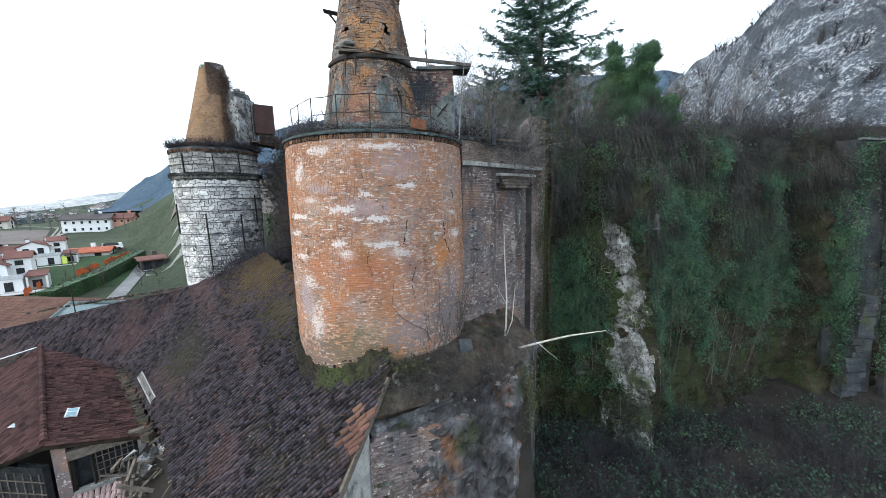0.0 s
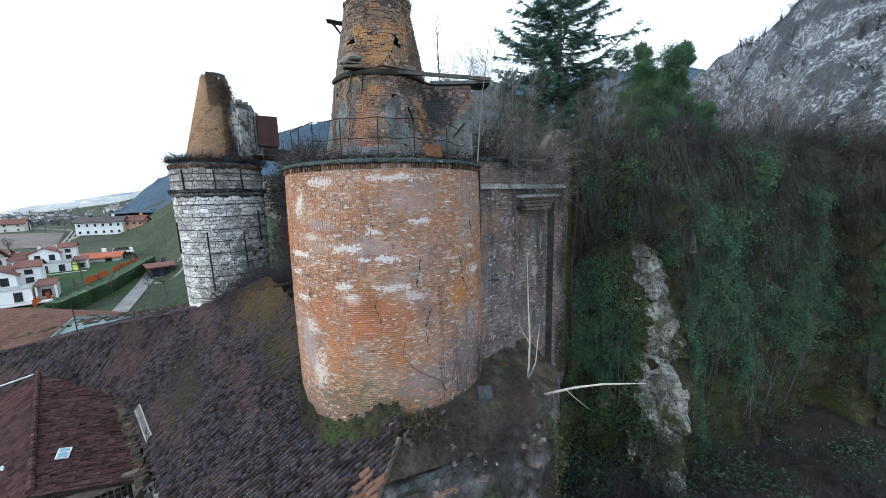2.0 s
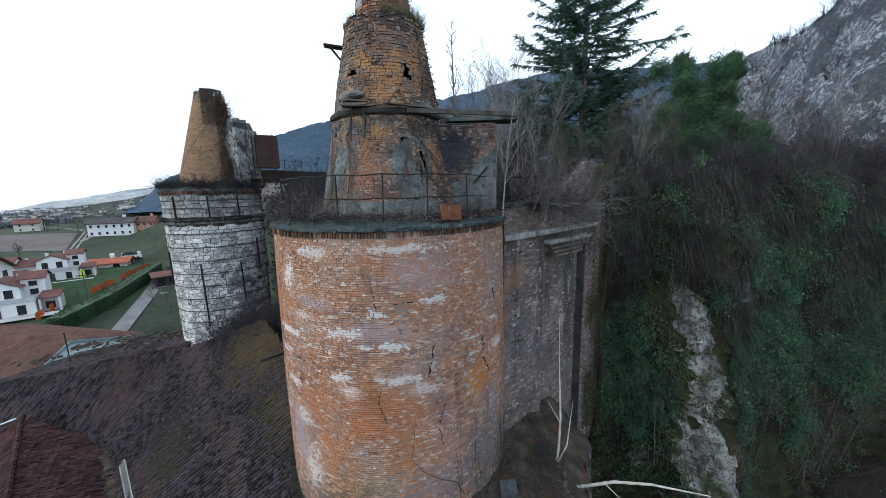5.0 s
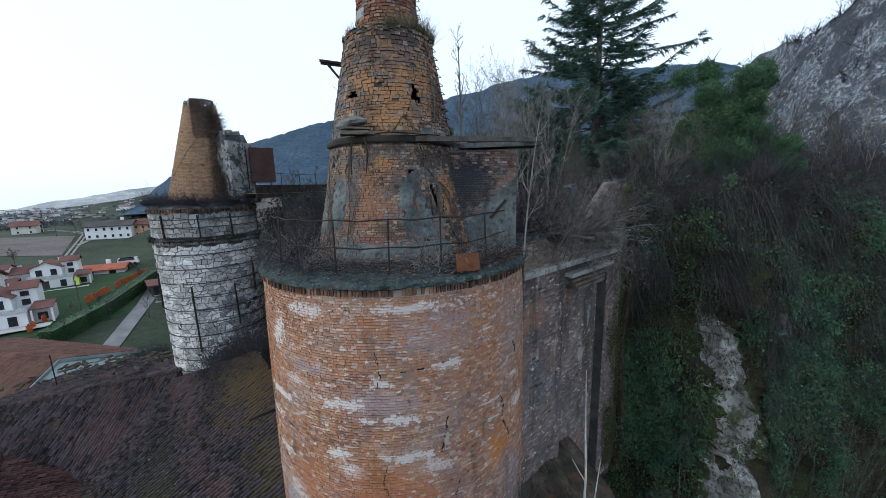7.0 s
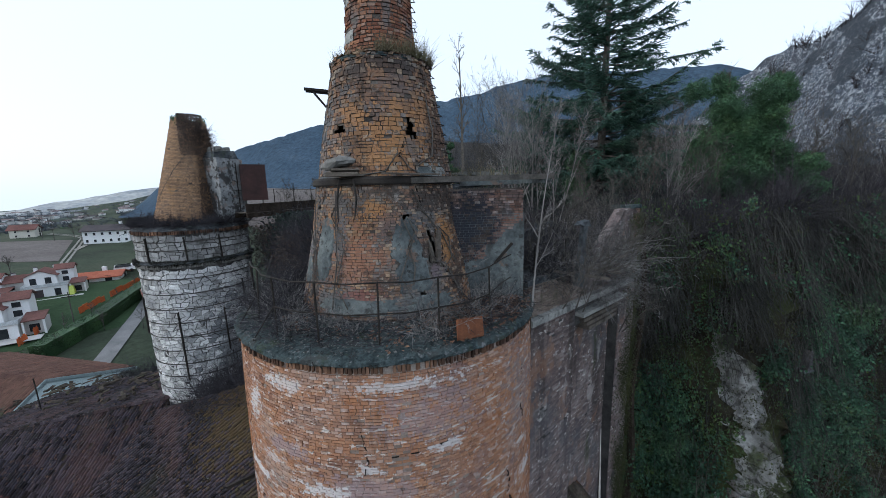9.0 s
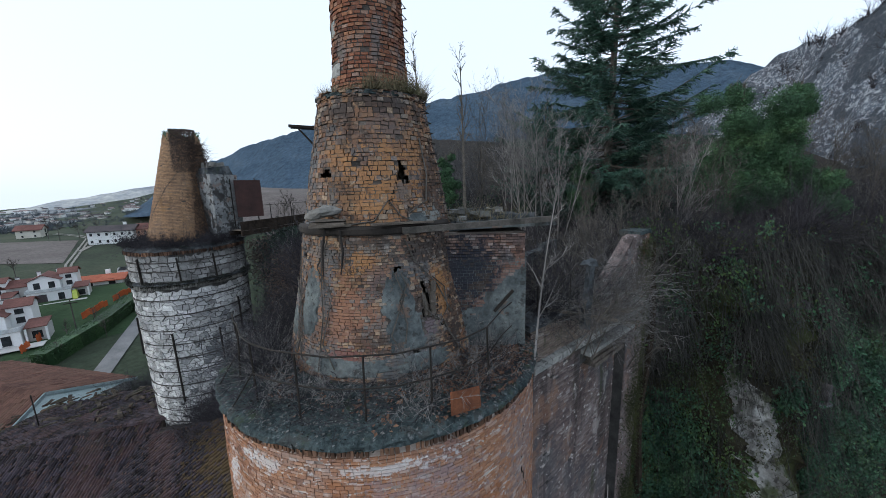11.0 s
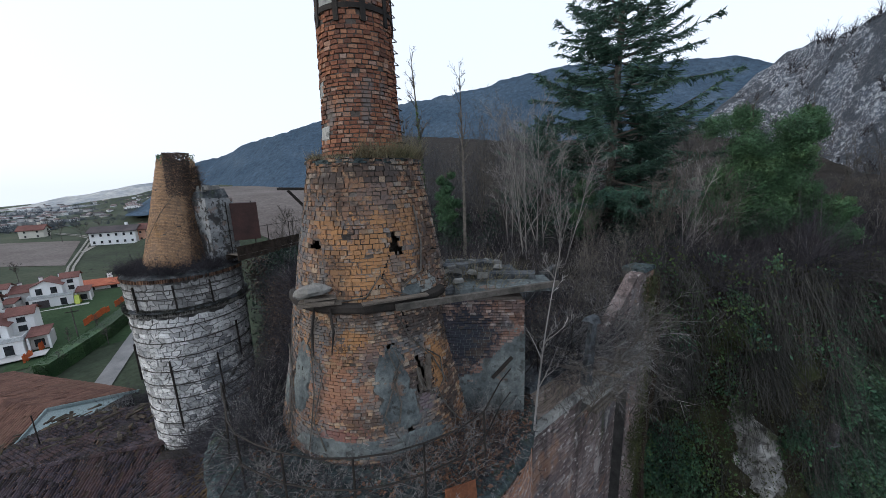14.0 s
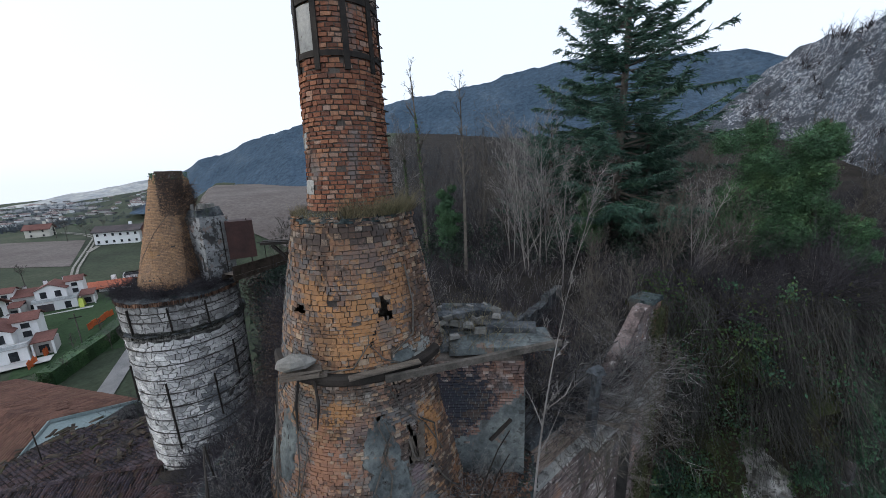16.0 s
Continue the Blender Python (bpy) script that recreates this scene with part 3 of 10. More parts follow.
OCHRE_STAINS = [(SOOT, 0.8, (1.4, 1.4, 0.4), 0.56, 0.68, 0.5), ((0.38, 0.21, 0.08), 0.6, (1, 1, 1), 0.54, 0.66, 0.5)]
mat_ochre = material("ochre_brick", OCHRE_STOPS, 0.7, 0.93, 0.6, 18, "island", 0.5, OCHRE_STAINS, rnd_stops=RND_OCHRE, contrast=0.45)
mat_ochre_one = material("ochre_brick_single", OCHRE_STOPS, 0.7, 0.93, 0.6, 18, "object", 0.5, OCHRE_STAINS, rnd_stops=RND_OCHRE, contrast=0.45)
mat_upper_stone = material("grimy_whitewashed_stone", [(0.3, (0.18, 0.18, 0.178)), (0.7, (0.55, 0.545, 0.53))], 0.8, 0.93, 0.6, 14, "island", 0.4, [(SOOT, 0.9, (1, 1, 0.6), 0.52, 0.66, 0.6)])
mat_moss_leaf = leaf_material("moss_leaf", [(0.3, (0.028, 0.034, 0.012)), (0.55, (0.055, 0.060, 0.02)), (0.75, (0.09, 0.095, 0.03))])
# black that stands for the shade inside cracks
mat_crack_shade = material("crack_shade", [(0.3, (0.012, 0.011, 0.010)), (0.7, (0.030, 0.026, 0.024))], 3.0, 0.97, 0.3, 20)
mat_grit = material("grey_grit", [(0.3, (0.03, 0.03, 0.03)), (0.7, (0.20, 0.20, 0.19))], 6.0, 0.95, 0.0, 20, "island", 0.7)
mat_sooty_course = material("sooty_course", [(0.3, (0.035, 0.028, 0.026)), (0.5, (0.14, 0.085, 0.06)), (0.7, (0.34, 0.19, 0.115))], 0.9, 0.94, 0.5, 22, "island", 0.6)
mat_dark_trunk = material("dark_bark", [(0.3, (0.018, 0.014, 0.011)), (0.7, (0.06, 0.046, 0.036))], 3.0, 0.95, 0.8, 14)
mat_dark_leaf = leaf_material("dark_evergreen_leaf", [(0.3, (0.010, 0.022, 0.016)), (0.55, (0.022, 0.045, 0.028)), (0.75, (0.045, 0.075, 0.035))])
mat_bank = material("earth_bank", [(0.3, (0.03, 0.026, 0.022)), (0.5, (0.07, 0.058, 0.046)), (0.7, (0.13, 0.11, 0.09))], 1.4, 0.97, 1.0, 10, stains=[(MOSS, 1.6, (1, 1, 1), 0.54, 0.64, 0.5), ((0.12, 0.06, 0.035), 0.9, (1, 1, 1), 0.55, 0.65, 0.7), (SOOT, 2.5, (1, 1, 1), 0.55, 0.62, 0.6)], contrast=0.5, bump_dist=0.04)
mat_dark_field = material("dark_field", [(0.3, (0.055, 0.055, 0.055)), (0.7, (0.10, 0.095, 0.09))], 0.1, 0.97, 0.4, 1.5)
mat_rim = material("mossy_rim", [(0.3, (0.024, 0.033, 0.035)), (0.5, (0.064, 0.084, 0.086)), (0.7, (0.15, 0.182, 0.18))], 3.0, 0.96, 1.0, 12, stains=[(MOSS, 1.6, (1, 1, 1), 0.55, 0.66, 0.6), (SOOT, 3.0, (1, 1, 1), 0.52, 0.60, 0.7), ((0.20, 0.205, 0.21), 7.0, (1, 1, 1), 0.60, 0.65, 0.6)], contrast=0.6, bump_dist=0.03)
mat_dirt_leaf = leaf_material("dirt_and_moss", [(0.3, (0.014, 0.015, 0.014)), (0.55, (0.032, 0.034, 0.026)), (0.75, (0.065, 0.065, 0.055))])


# ---- building tools ----
rng = np.random.default_rng(7)


def thing(name, label, category, group="", kind="", at=(0, 0, 0)):
    ob = new(name)
    ob.location = at
    ob.empty_display_size = 0.2
    return tagged(ob, label, category, group, kind)


def raw_mesh(name, verts, faces, mat, smooth=False):
    me = bpy.data.meshes.new(name)
    v = np.asarray(verts, dtype=np.float32).reshape(-1, 3)
    if isinstance(faces, np.ndarray):
        n, k = faces.shape
        me.vertices.add(len(v))
        me.vertices.foreach_set("co", v.ravel())
        me.loops.add(n * k)
        me.loops.foreach_set("vertex_index", faces.astype(np.int32).ravel())
        me.polygons.add(n)
        me.polygons.foreach_set("loop_start", np.arange(0, n * k, k, dtype=np.int32))
        me.polygons.foreach_set("loop_total", np.full(n, k, dtype=np.int32))
        me.update(calc_edges=True)
    else:
        me.from_pydata(v.tolist(), [], faces)
    me.materials.append(mat)
    me.polygons.foreach_set("use_smooth", np.full(len(me.polygons), bool(smooth)))
    me.validate()
    return me


def put(name, verts, faces, mat, parent=None, label="", smooth=False):
    """One mesh object given in world coordinates; under a parent it becomes a part."""
    ob = new(name, raw_mesh(name, verts, faces, mat, smooth))
    if parent is not None:
        ob.parent = parent
        ob.matrix_parent_inverse = parent.matrix_world.inverted() if parent.parent is None and parent.data is not None else Matrix.Translation(-parent.location)
        if parent.data is not None:
            ob.matrix_parent_inverse = Matrix.Identity(4)
    if label:
        ob["label"] = label
    return ob


class Shape:
    """Collects boxes, tubes and sheets into one mesh."""

    def __init__(self):
        self.v, self.f = [], []

    def box(self, c, size, rz=0.0, rx=0.0, ry=0.0, taper=1.0, wob=0.0):
        m = pose(*c, rx, ry, rz)
        n = len(self.v)
        for z in (-1, 1):
            k = taper if z > 0 else 1.0
            for x, y in ((-1, -1), (1, -1), (1, 1), (-1, 1)):
                p = m @ Vector((x * size[0] / 2 * k, y * size[1] / 2 * k, z * size[2] / 2))
                self.v.append([p[i] + (random.uniform(-wob, wob) if wob else 0) for i in range(3)])
        for q in ((3, 2, 1, 0), (4, 5, 6, 7), (0, 1, 5, 4), (1, 2, 6, 5), (2, 3, 7, 6), (3, 0, 4, 7)):
            self.f.append([n + i for i in q])
        return self

    def beam(self, a, b, w, h):
        a, b = Vector(a), Vector(b)
        d = b - a
        rz = math.degrees(math.atan2(d.y, d.x))
        ry = -math.degrees(math.atan2(d.z, math.hypot(d.x, d.y)))
        return self.box((a + b) / 2, (d.length, w, h), rz, 0, ry)

    def tube(self, pts, radii, sides=5, cap=True):
        pts = [Vector(p) for p in pts]
        n0 = len(self.v)
        for i, p in enumerate(pts):
            t = (pts[min(i + 1, len(pts) - 1)] - pts[max(i - 1, 0)]).normalized()
            a = t.cross(Vector((0.31, 0.92, 0.22))).normalized()
            b = t.cross(a)
            r = radii[i] if hasattr(radii, "__len__") else radii
            for k in range(sides):
                g = 2 * math.pi * k / sides
                q = p + a * (r * math.cos(g)) + b * (r * math.sin(g))
                self.v.append(list(q))
        for i in range(len(pts) - 1):
            for k in range(sides):
                k2 = (k + 1) % sides
                self.f.append([n0 + i * sides + k, n0 + i * sides + k2, n0 + (i + 1) * sides + k2, n0 + (i + 1) * sides + k])
        if cap:
            self.f.append([n0 + k for k in range(sides)][::-1])
            self.f.append([n0 + (len(pts) - 1) * sides + k for k in range(sides)])
        return self

    def prism(self, poly, down):
        """A closed slab below a polygon of 3D points, pushed along the vector down."""
        n, k = len(self.v), len(poly)
        d = Vector(down)
        self.v += [list(p) for p in poly] + [list(Vector(p) + d) for p in poly]
        self.f.append([n + i for i in range(k)])
        self.f.append([n + k + i for i in range(k)][::-1])
        for i in range(k):
            j = (i + 1) % k
            self.f.append([n + j, n + i, n + k + i, n + k + j])
        return self

    def put(self, name, mat, parent=None, label="", smooth=False):
        return put(name, self.v, self.f, mat, parent, label, smooth)


def lathe(c, prof, a0=0.0, a1=360.0, segs=72, wob=0.0):
    """A surface of revolution about the upright through c; prof: (radius, z) from below upwards. Angles from -y, towards +x."""
    s = Shape()
    closed = a1 - a0 >= 360
    n = segs if closed else segs + 1
    for r, z in prof:
        for i in range(n):
            a = radians(a0 + (a1 - a0) * i / segs)
            k = r + (random.uniform(-wob, wob) if wob else 0)
            s.v.append([c[0] + k * math.sin(a), c[1] - k * math.cos(a), z])
    for j in range(len(prof) - 1):
        for i in range(segs):
            i2 = (i + 1) % n
            s.f.append([j * n + i, j * n + i2, (j + 1) * n + i2, (j + 1) * n + i])
    return s


BLOCK_FACES = np.array([(0, 1, 2, 3), (1, 0, 4, 5), (3, 2, 6, 7), (0, 3, 7, 4), (2, 1, 5, 6)])


def blocks(corners):
    """Vertices and faces of many blocks, each given by 8 corners: four in front, four behind."""
    c = np.asarray(corners, dtype=np.float32)
    n = len(c)
    f = (BLOCK_FACES[None] + 8 * np.arange(n)[:, None, None]).reshape(-1, 4)
    return c.reshape(-1, 3), f


def ring_blocks(c, radius, z0, z1, course, width, a0, a1, joint=0.012, jitter=0.008, depth=0.07, skip=None, uneven=0.0, ragged=0.0):
    """Bricks or stones laid in courses round an upright axis: their middle angle, height and 8 corners. radius: function of z."""
    out, mid = [], []
    z, row = z0, 0
    while z < z1 - course * 0.4:
        h = course * (1 + rng.uniform(-uneven, uneven))
        ztop = min(z + h, z1)
        r = radius((z + ztop) / 2)
        step = math.degrees(width / r)
        a = a0 - rng.uniform(0, 1.0) * step
        while a < a1:
            st = step * (1 + rng.uniform(-uneven, uneven) * 1.4)
            am, zm = a + st / 2, (z + ztop) / 2
            if not (skip and skip(am, zm)):
                j = rng.uniform(-jitter, jitter)
                da = math.degrees(joint * 0.5 / r)
                rag = rng.uniform(-ragged, ragged, (4, 2))
                quad = [(a + da, z + joint / 2), (a + st - da, z + joint / 2), (a + st - da, ztop - joint / 2), (a + da, ztop - joint / 2)]
                cs = []
                for off in (j, -depth):
                    for (qa, qz), (ra, rz_) in zip(quad, rag):
                        qr = radius(qz) + off
                        ang = radians(qa + math.degrees(ra / r))
                        cs.append((c[0] + qr * math.sin(ang), c[1] - qr * math.cos(ang), qz + rz_))
                out.append(cs)
                mid.append((am, zm))
            a += st
        z = ztop
        row += 1
    return np.array(mid), np.array(out)


def wall_blocks(o, u, n, length, z0, z1, course, width, joint=0.012, jitter=0.01, depth=0.06, skip=None, uneven=0.0):
    """The same on a flat upright wall: o a foot point, u along it, n out of it."""
    out, mid = [], []
    z, row = z0, 0
    u, n, o = np.array(u, float), np.array(n, float), np.array(o, float)
    while z < z1 - course * 0.3:
        h = course * (1 + rng.uniform(-uneven, uneven))
        zt = min(z + h, z1)
        s = -(width * 0.5 if row % 2 else 0)
        while s < length:
            w = width * (1 + rng.uniform(-uneven, uneven) * 1.3)
            a, b = max(s, 0), min(s + w, length)
            if b - a > width * 0.2 and not (skip and skip((a + b) / 2, (z + zt) / 2)):
                j = rng.uniform(-jitter, jitter)
                cs = []
                for off in (j, -depth):
                    for k, zz in ((a + joint / 2, z + joint / 2), (b - joint / 2, z + joint / 2), (b - joint / 2, zt - joint / 2), (a + joint / 2, zt - joint / 2)):
                        p = o[:2] + u * k + n * off
                        cs.append((p[0], p[1], zz))
                out.append(cs)
                mid.append(((a + b) / 2, (z + zt) / 2))
            s += w
        z = zt
        row += 1
    return np.array(mid), np.array(out)


HEX_FACES = [(0, 1, 2, 3, 4, 5), (0, 6, 7, 1), (1, 7, 8, 2), (2, 8, 9, 3), (3, 9, 10, 4), (4, 10, 11, 5), (5, 11, 6, 0)]


def rubble_ring(c, radius, z0, z1, h, w, a0, a1, joint=0.03, jitter=0.02, depth=0.08, seed=0.0):
    """Irregular six-sided rubble stones on a round wall: middle angle, height and 12 corners (face first, then root)."""
    out, mid = [], []
    r0 = radius((z0 + z1) / 2)
    rows, cols = int((z1 - z0) / h), int(radians(a1 - a0) * r0 / w)

    def node(i, j):
        # i counts half widths along the joint line j
        x, z = i * w / 2, j * h
        return (x + 0.62 * w * noise.noise((i * 0.77 + seed, j * 1.31, 0.3)), z + 0.72 * h * noise.noise((i * 0.91, j * 1.17 + seed, 7.7)))

    for j in range(rows):
        for i in range(cols):
            k = 2 * i + (j % 2)
            P = [node(k, j), node(k + 1, j), node(k + 2, j), node(k + 2, j + 1), node(k + 1, j + 1), node(k, j + 1)]
            mx, mz = sum(p[0] for p in P) / 6, sum(p[1] for p in P) / 6
            cs, off = [], rng.uniform(-jitter, jitter)
            for d, sh in ((off, joint), (-depth, joint * 0.3)):
                for x, z in P:
                    L = math.hypot(x - mx, z - mz) + 1e-6
                    q = max(0.3, 1 - sh * 0.75 / L)
                    zz = min(max(z0 + mz + (z - mz) * q, z0), z1)
                    ang = radians(a0) + (mx + (x - mx) * q) / r0
                    rr = radius(zz) + d
                    cs.append((c[0] + rr * math.sin(ang), c[1] - rr * math.cos(ang), zz))
            out.append(cs)
            mid.append((a0 + math.degrees(mx / r0), z0 + mz))
    return np.array(mid), np.array(out)


def rubble_mesh(corners):
    V, F = [], []
    for k, c in enumerate(corners):
        V += [tuple(p) for p in c]
        F += [tuple(12 * k + i for i in f) for f in HEX_FACES]
    return V, F


PIECES = []


def pieces_later(name, corners, mat, parent):
    """Single blocks that become parts of their own at the end of the file."""
    PIECES.append((name, corners, mat, parent))


def nearest(mid, ca, cz, count=300, za=1.0):
    """Splits blocks into the count that lie round a place of the plan and the rest."""
    d = np.abs(mid[:, 0] - ca) * za + np.abs(mid[:, 1] - cz) * 10
    order = np.argsort(d)
    return order[:count], order[count:]


def tiles(o, u, v, poly, w=0.2, run=0.36, lift=0.055, jitter=0.02, missing=0.02):
    """Barrel tiles on a roof plane: o a point, u along the courses, v down the slope (both of length one), poly the plan outline."""
    o, u, v = (np.array(k, float) for k in (o, u, v))
    n = np.cross(u, v)
    n = n if n[2] > 0 else -n
    P = np.array(poly, float)
    rel = P - o[:2]
    M = np.linalg.inv(np.array([[u[0], v[0]], [u[1], v[1]]]))
    ab = rel @ M.T
    out, mid = [], []
    for j in range(int(ab[:, 1].min() / run) - 1, int(ab[:, 1].max() / run) + 1):
        for i in range(int(ab[:, 0].min() / w) - 1, int(ab[:, 0].max() / w) + 1):
            a, b = i * w + 0.5 * w, j * run + 0.5 * run
            p = o + u * a + v * b
            if not inside(p[0], p[1], P) or rng.random() < missing:
                continue
            a += rng.uniform(-jitter, jitter)
            b += rng.uniform(-jitter, jitter)
            tip = rng.exponential(0.012)
            sk = rng.uniform(-0.12, 0.12)
            cs = []
            for vv, wide, up in ((run * 0.62, 0.52, 0.02), (-run * 0.55, 0.40, 0.0)):
                for k, hgt in ((-1, 0.0), (-0.5, 0.85), (0.5, 0.85), (1, 0.0)):
                    q = o + u * (a + k * wide * w + sk * vv) + v * (b + vv) + n * (0.012 + up + tip + lift * hgt * (wide / 0.52))
                    cs.append(q)
            out.append(cs)
            mid.append((p[0], p[1]))
    return np.array(mid), np.array(out)


TILE_FACES = np.array([(0, 1, 5, 4), (1, 2, 6, 5), (2, 3, 7, 6), (3, 2, 1, 0)])


def tile_mesh(corners):
    c = np.asarray(corners, dtype=np.float32)
    f = (TILE_FACES[None] + 8 * np.arange(len(c))[:, None, None]).reshape(-1, 4)
    return c.reshape(-1, 3), f


def inside(x, y, P):
    hit = False
    j = len(P) - 1
    for i in range(len(P)):
        if (P[i][1] > y) != (P[j][1] > y) and x < (P[j][0] - P[i][0]) * (y - P[i][1]) / (P[j][1] - P[i][1]) + P[i][0]:
            hit = not hit
        j = i
    return hit


def unit(a):
    return a / np.maximum(np.linalg.norm(a, axis=-1, keepdims=True), 1e-9)


def twig_mesh(base, way, length, radius, bend=0.25, segs=3, curve=None):
    """Many thin bent twigs: arrays of feet, directions, lengths and foot radii. Triangular in section."""
    n = len(base)
    base, way = np.asarray(base, float), unit(np.asarray(way, float))
    length, radius = np.broadcast_to(length, (n,)), np.broadcast_to(radius, (n,))
    side = unit(np.cross(way, rng.normal(size=(n, 3))))
    up = np.cross(way, side)
    curve = rng.normal(size=(n, 3)) * bend if curve is None else curve
    m = 3 * segs + 1
    V = np.zeros((n, m, 3))
    for s in range(segs + 1):
        t = s / segs
        p = base + way * (length * t)[:, None] + curve * (length * t * t)[:, None]
        if s == segs:
            V[:, 3 * segs] = p
            break
        r = radius * (1 - 0.85 * t)
        for k in range(3):
            g = 2 * math.pi * k / 3
            V[:, 3 * s + k] = p + side * (r * math.cos(g))[:, None] + up * (r * math.sin(g))[:, None]
    f = []
    for s in range(segs):
        for k in range(3):
            i, j = s * 3 + k, s * 3 + (k + 1) % 3
            f += [(i, j, 3 * segs)] if s == segs - 1 else [(i, j, j + 3), (i, j + 3, i + 3)]
    F = (np.array(f)[None] + m * np.arange(n)[:, None, None]).reshape(-1, 3)
    return V.reshape(-1, 3), F


def leaf_mesh(pos, normal, size, droop=0.0, slim=0.7):
    """Many small folded leaves."""
    n = len(pos)
    pos, normal = np.asarray(pos, float), unit(np.asarray(normal, float))
    size = np.broadcast_to(size, (n,))[:, None]
    t = rng.normal(size=(n, 3))
    t[:, 2] -= droop
    t = unit(t - normal * (t * normal).sum(1, keepdims=True))
    b = np.cross(normal, t)
    V = np.stack([pos - t * size * 0.5, pos + b * size * 0.5 * slim + normal * size * 0.12, pos + t * size * 0.5, pos - b * size * 0.5 * slim + normal * size * 0.12], 1)
    F = (np.array([[0, 1, 2, 3]])[None] + 4 * np.arange(n)[:, None, None]).reshape(-1, 4)
    return V.reshape(-1, 3), F


def fbm(x, y, z=0.0, octaves=4):
    return noise.fractal(Vector((x, y, z)), 0.9, 2.1, octaves)


def merged(parts):
    """Several vertex and face arrays as one."""
    V, F, n = [], [], 0
    for v, f in parts:
        V.append(v)
        F.append(f + n)
        n += len(v)
    return np.concatenate(V), np.concatenate(F)


def sprout(base, way, length, radius, curve, count, t0, spread, rel, up=0.0):
    """Side shoots of twigs: feet, directions, lengths, radii and bends of count shoots on each."""
    i = np.repeat(np.arange(len(base)), count)
    t = rng.uniform(t0, 0.97, len(i))
    L = length[i]
    foot = base[i] + way[i] * (L * t)[:, None] + curve[i] * (L * t * t)[:, None]
    tang = unit(way[i] + 2 * curve[i] * t[:, None])
    out = unit(np.cross(tang, rng.normal(size=(len(i), 3))))
    w = unit(tang * (1 - spread) + out * spread + np.array([0, 0, up]))
    ln = L * rel * (1.1 - 0.7 * t) * rng.uniform(0.6, 1.25, len(i))
    rd = radius[i] * (1 - 0.8 * t) * 0.6
    return foot, w, ln, rd, rng.normal(size=(len(i), 3)) * 0.16 + np.array([0, 0, 0.10 * (up > 0)])


def bare_tree(x, y, h, r, label, mat, z=None, limbs=14, twigs=9, fine=4, lean=(0, 0), spread=0.5, first=0.25, rel=0.42, min_r=0.008, name="tree", stems=1, ivy=0.0):
    """A leafless tree: tapered trunk, limbs and two orders of twigs."""
    z = land(x, y) - 0.2 if z is None else z
    k = thing(name, label, "tree", "bare trees", at=(x, y, z))
    base = np.array([[x + rng.uniform(-0.1, 0.1) * stems, y + rng.uniform(-0.1, 0.1) * stems, z] for _ in range(stems)])
    way = unit(np.array([[lean[0] + rng.normal() * 0.10 * (stems > 1), lean[1] + rng.normal() * 0.10 * (stems > 1), 1.0] for _ in range(stems)]))
    ln, rd = np.full(stems, float(h)), np.full(stems, float(r))
    cv = rng.normal(size=(stems, 3)) * 0.04
    put("trunk", *twig_mesh(base, way, ln, rd, curve=cv, segs=8), mat, k)
    a = sprout(base, way, ln, rd, cv, limbs, first, spread, rel, 0.25)
    b = sprout(*a, twigs, 0.15, 0.5, 0.5, 0.1)
    c = sprout(*b, fine, 0.2, 0.5, 0.55, 0.05)
    P = [twig_mesh(q[0], q[1], q[2], np.maximum(q[3], min_r * m), curve=q[4], segs=g) for q, m, g in ((a, 1.6, 3), (b, 1.2, 2), (c, 1.1, 1))]
    put("crown", *merged(P), mat, k)
    if ivy:
        n = int(700 * ivy)
        t = rng.uniform(0.05, 0.75, n)
        p = base[0] + way[0] * (h * t)[:, None] + cv[0] * (h * t * t)[:, None]
        o = unit(rng.normal(size=(n, 3)))
        put("ivy", *leaf_mesh(p + o * (rng.uniform(0.08, 0.3, n) * (1.1 - t))[:, None], o, rng.uniform(0.09, 0.16, n)), mat_ivy_light, k)
    return k


def shrub_patch(name, label, spots, mat, stems=22, h=1.4, r=0.010, spread=0.55, shoots=5, cat="shrub", lean=(0, 0, 0), kind="stuff", bend=0.3):
    """Leafless bushes at many spots (x, y, z, size) as one object."""
    S = np.array(spots, float)
    i = np.repeat(np.arange(len(S)), stems)
    base = S[i, :3] + rng.normal(size=(len(i), 3)) * (S[i, 3:4] * np.array([0.22, 0.22, 0.05]))
    way = unit(rng.normal(size=(len(i), 3)) * spread + np.array([lean[0], lean[1], 1.0 + lean[2]]))
    ln = h * S[i, 3] * rng.uniform(0.5, 1.2, len(i))
    rd = r * S[i, 3] * rng.uniform(0.7, 1.3, len(i))
    cv = rng.normal(size=(len(i), 3)) * bend * np.array([1, 1, 0.6])
    P = [twig_mesh(base, way, ln, rd, curve=cv, segs=2)]
    if shoots:
        q = sprout(base, way, ln, rd, cv, shoots, 0.2, 0.5, 0.5)
        P.append(twig_mesh(q[0], q[1], q[2], np.maximum(q[3], r * 0.42), curve=q[4], segs=1))
    return tagged(put(name, *merged(P), mat), label, cat, kind=kind)


# ---- the lie of the land ----
DRUM, RIM = (-2.98, 17.12), 16.05
WHITE_TOWER = (-17.16, 27.0)
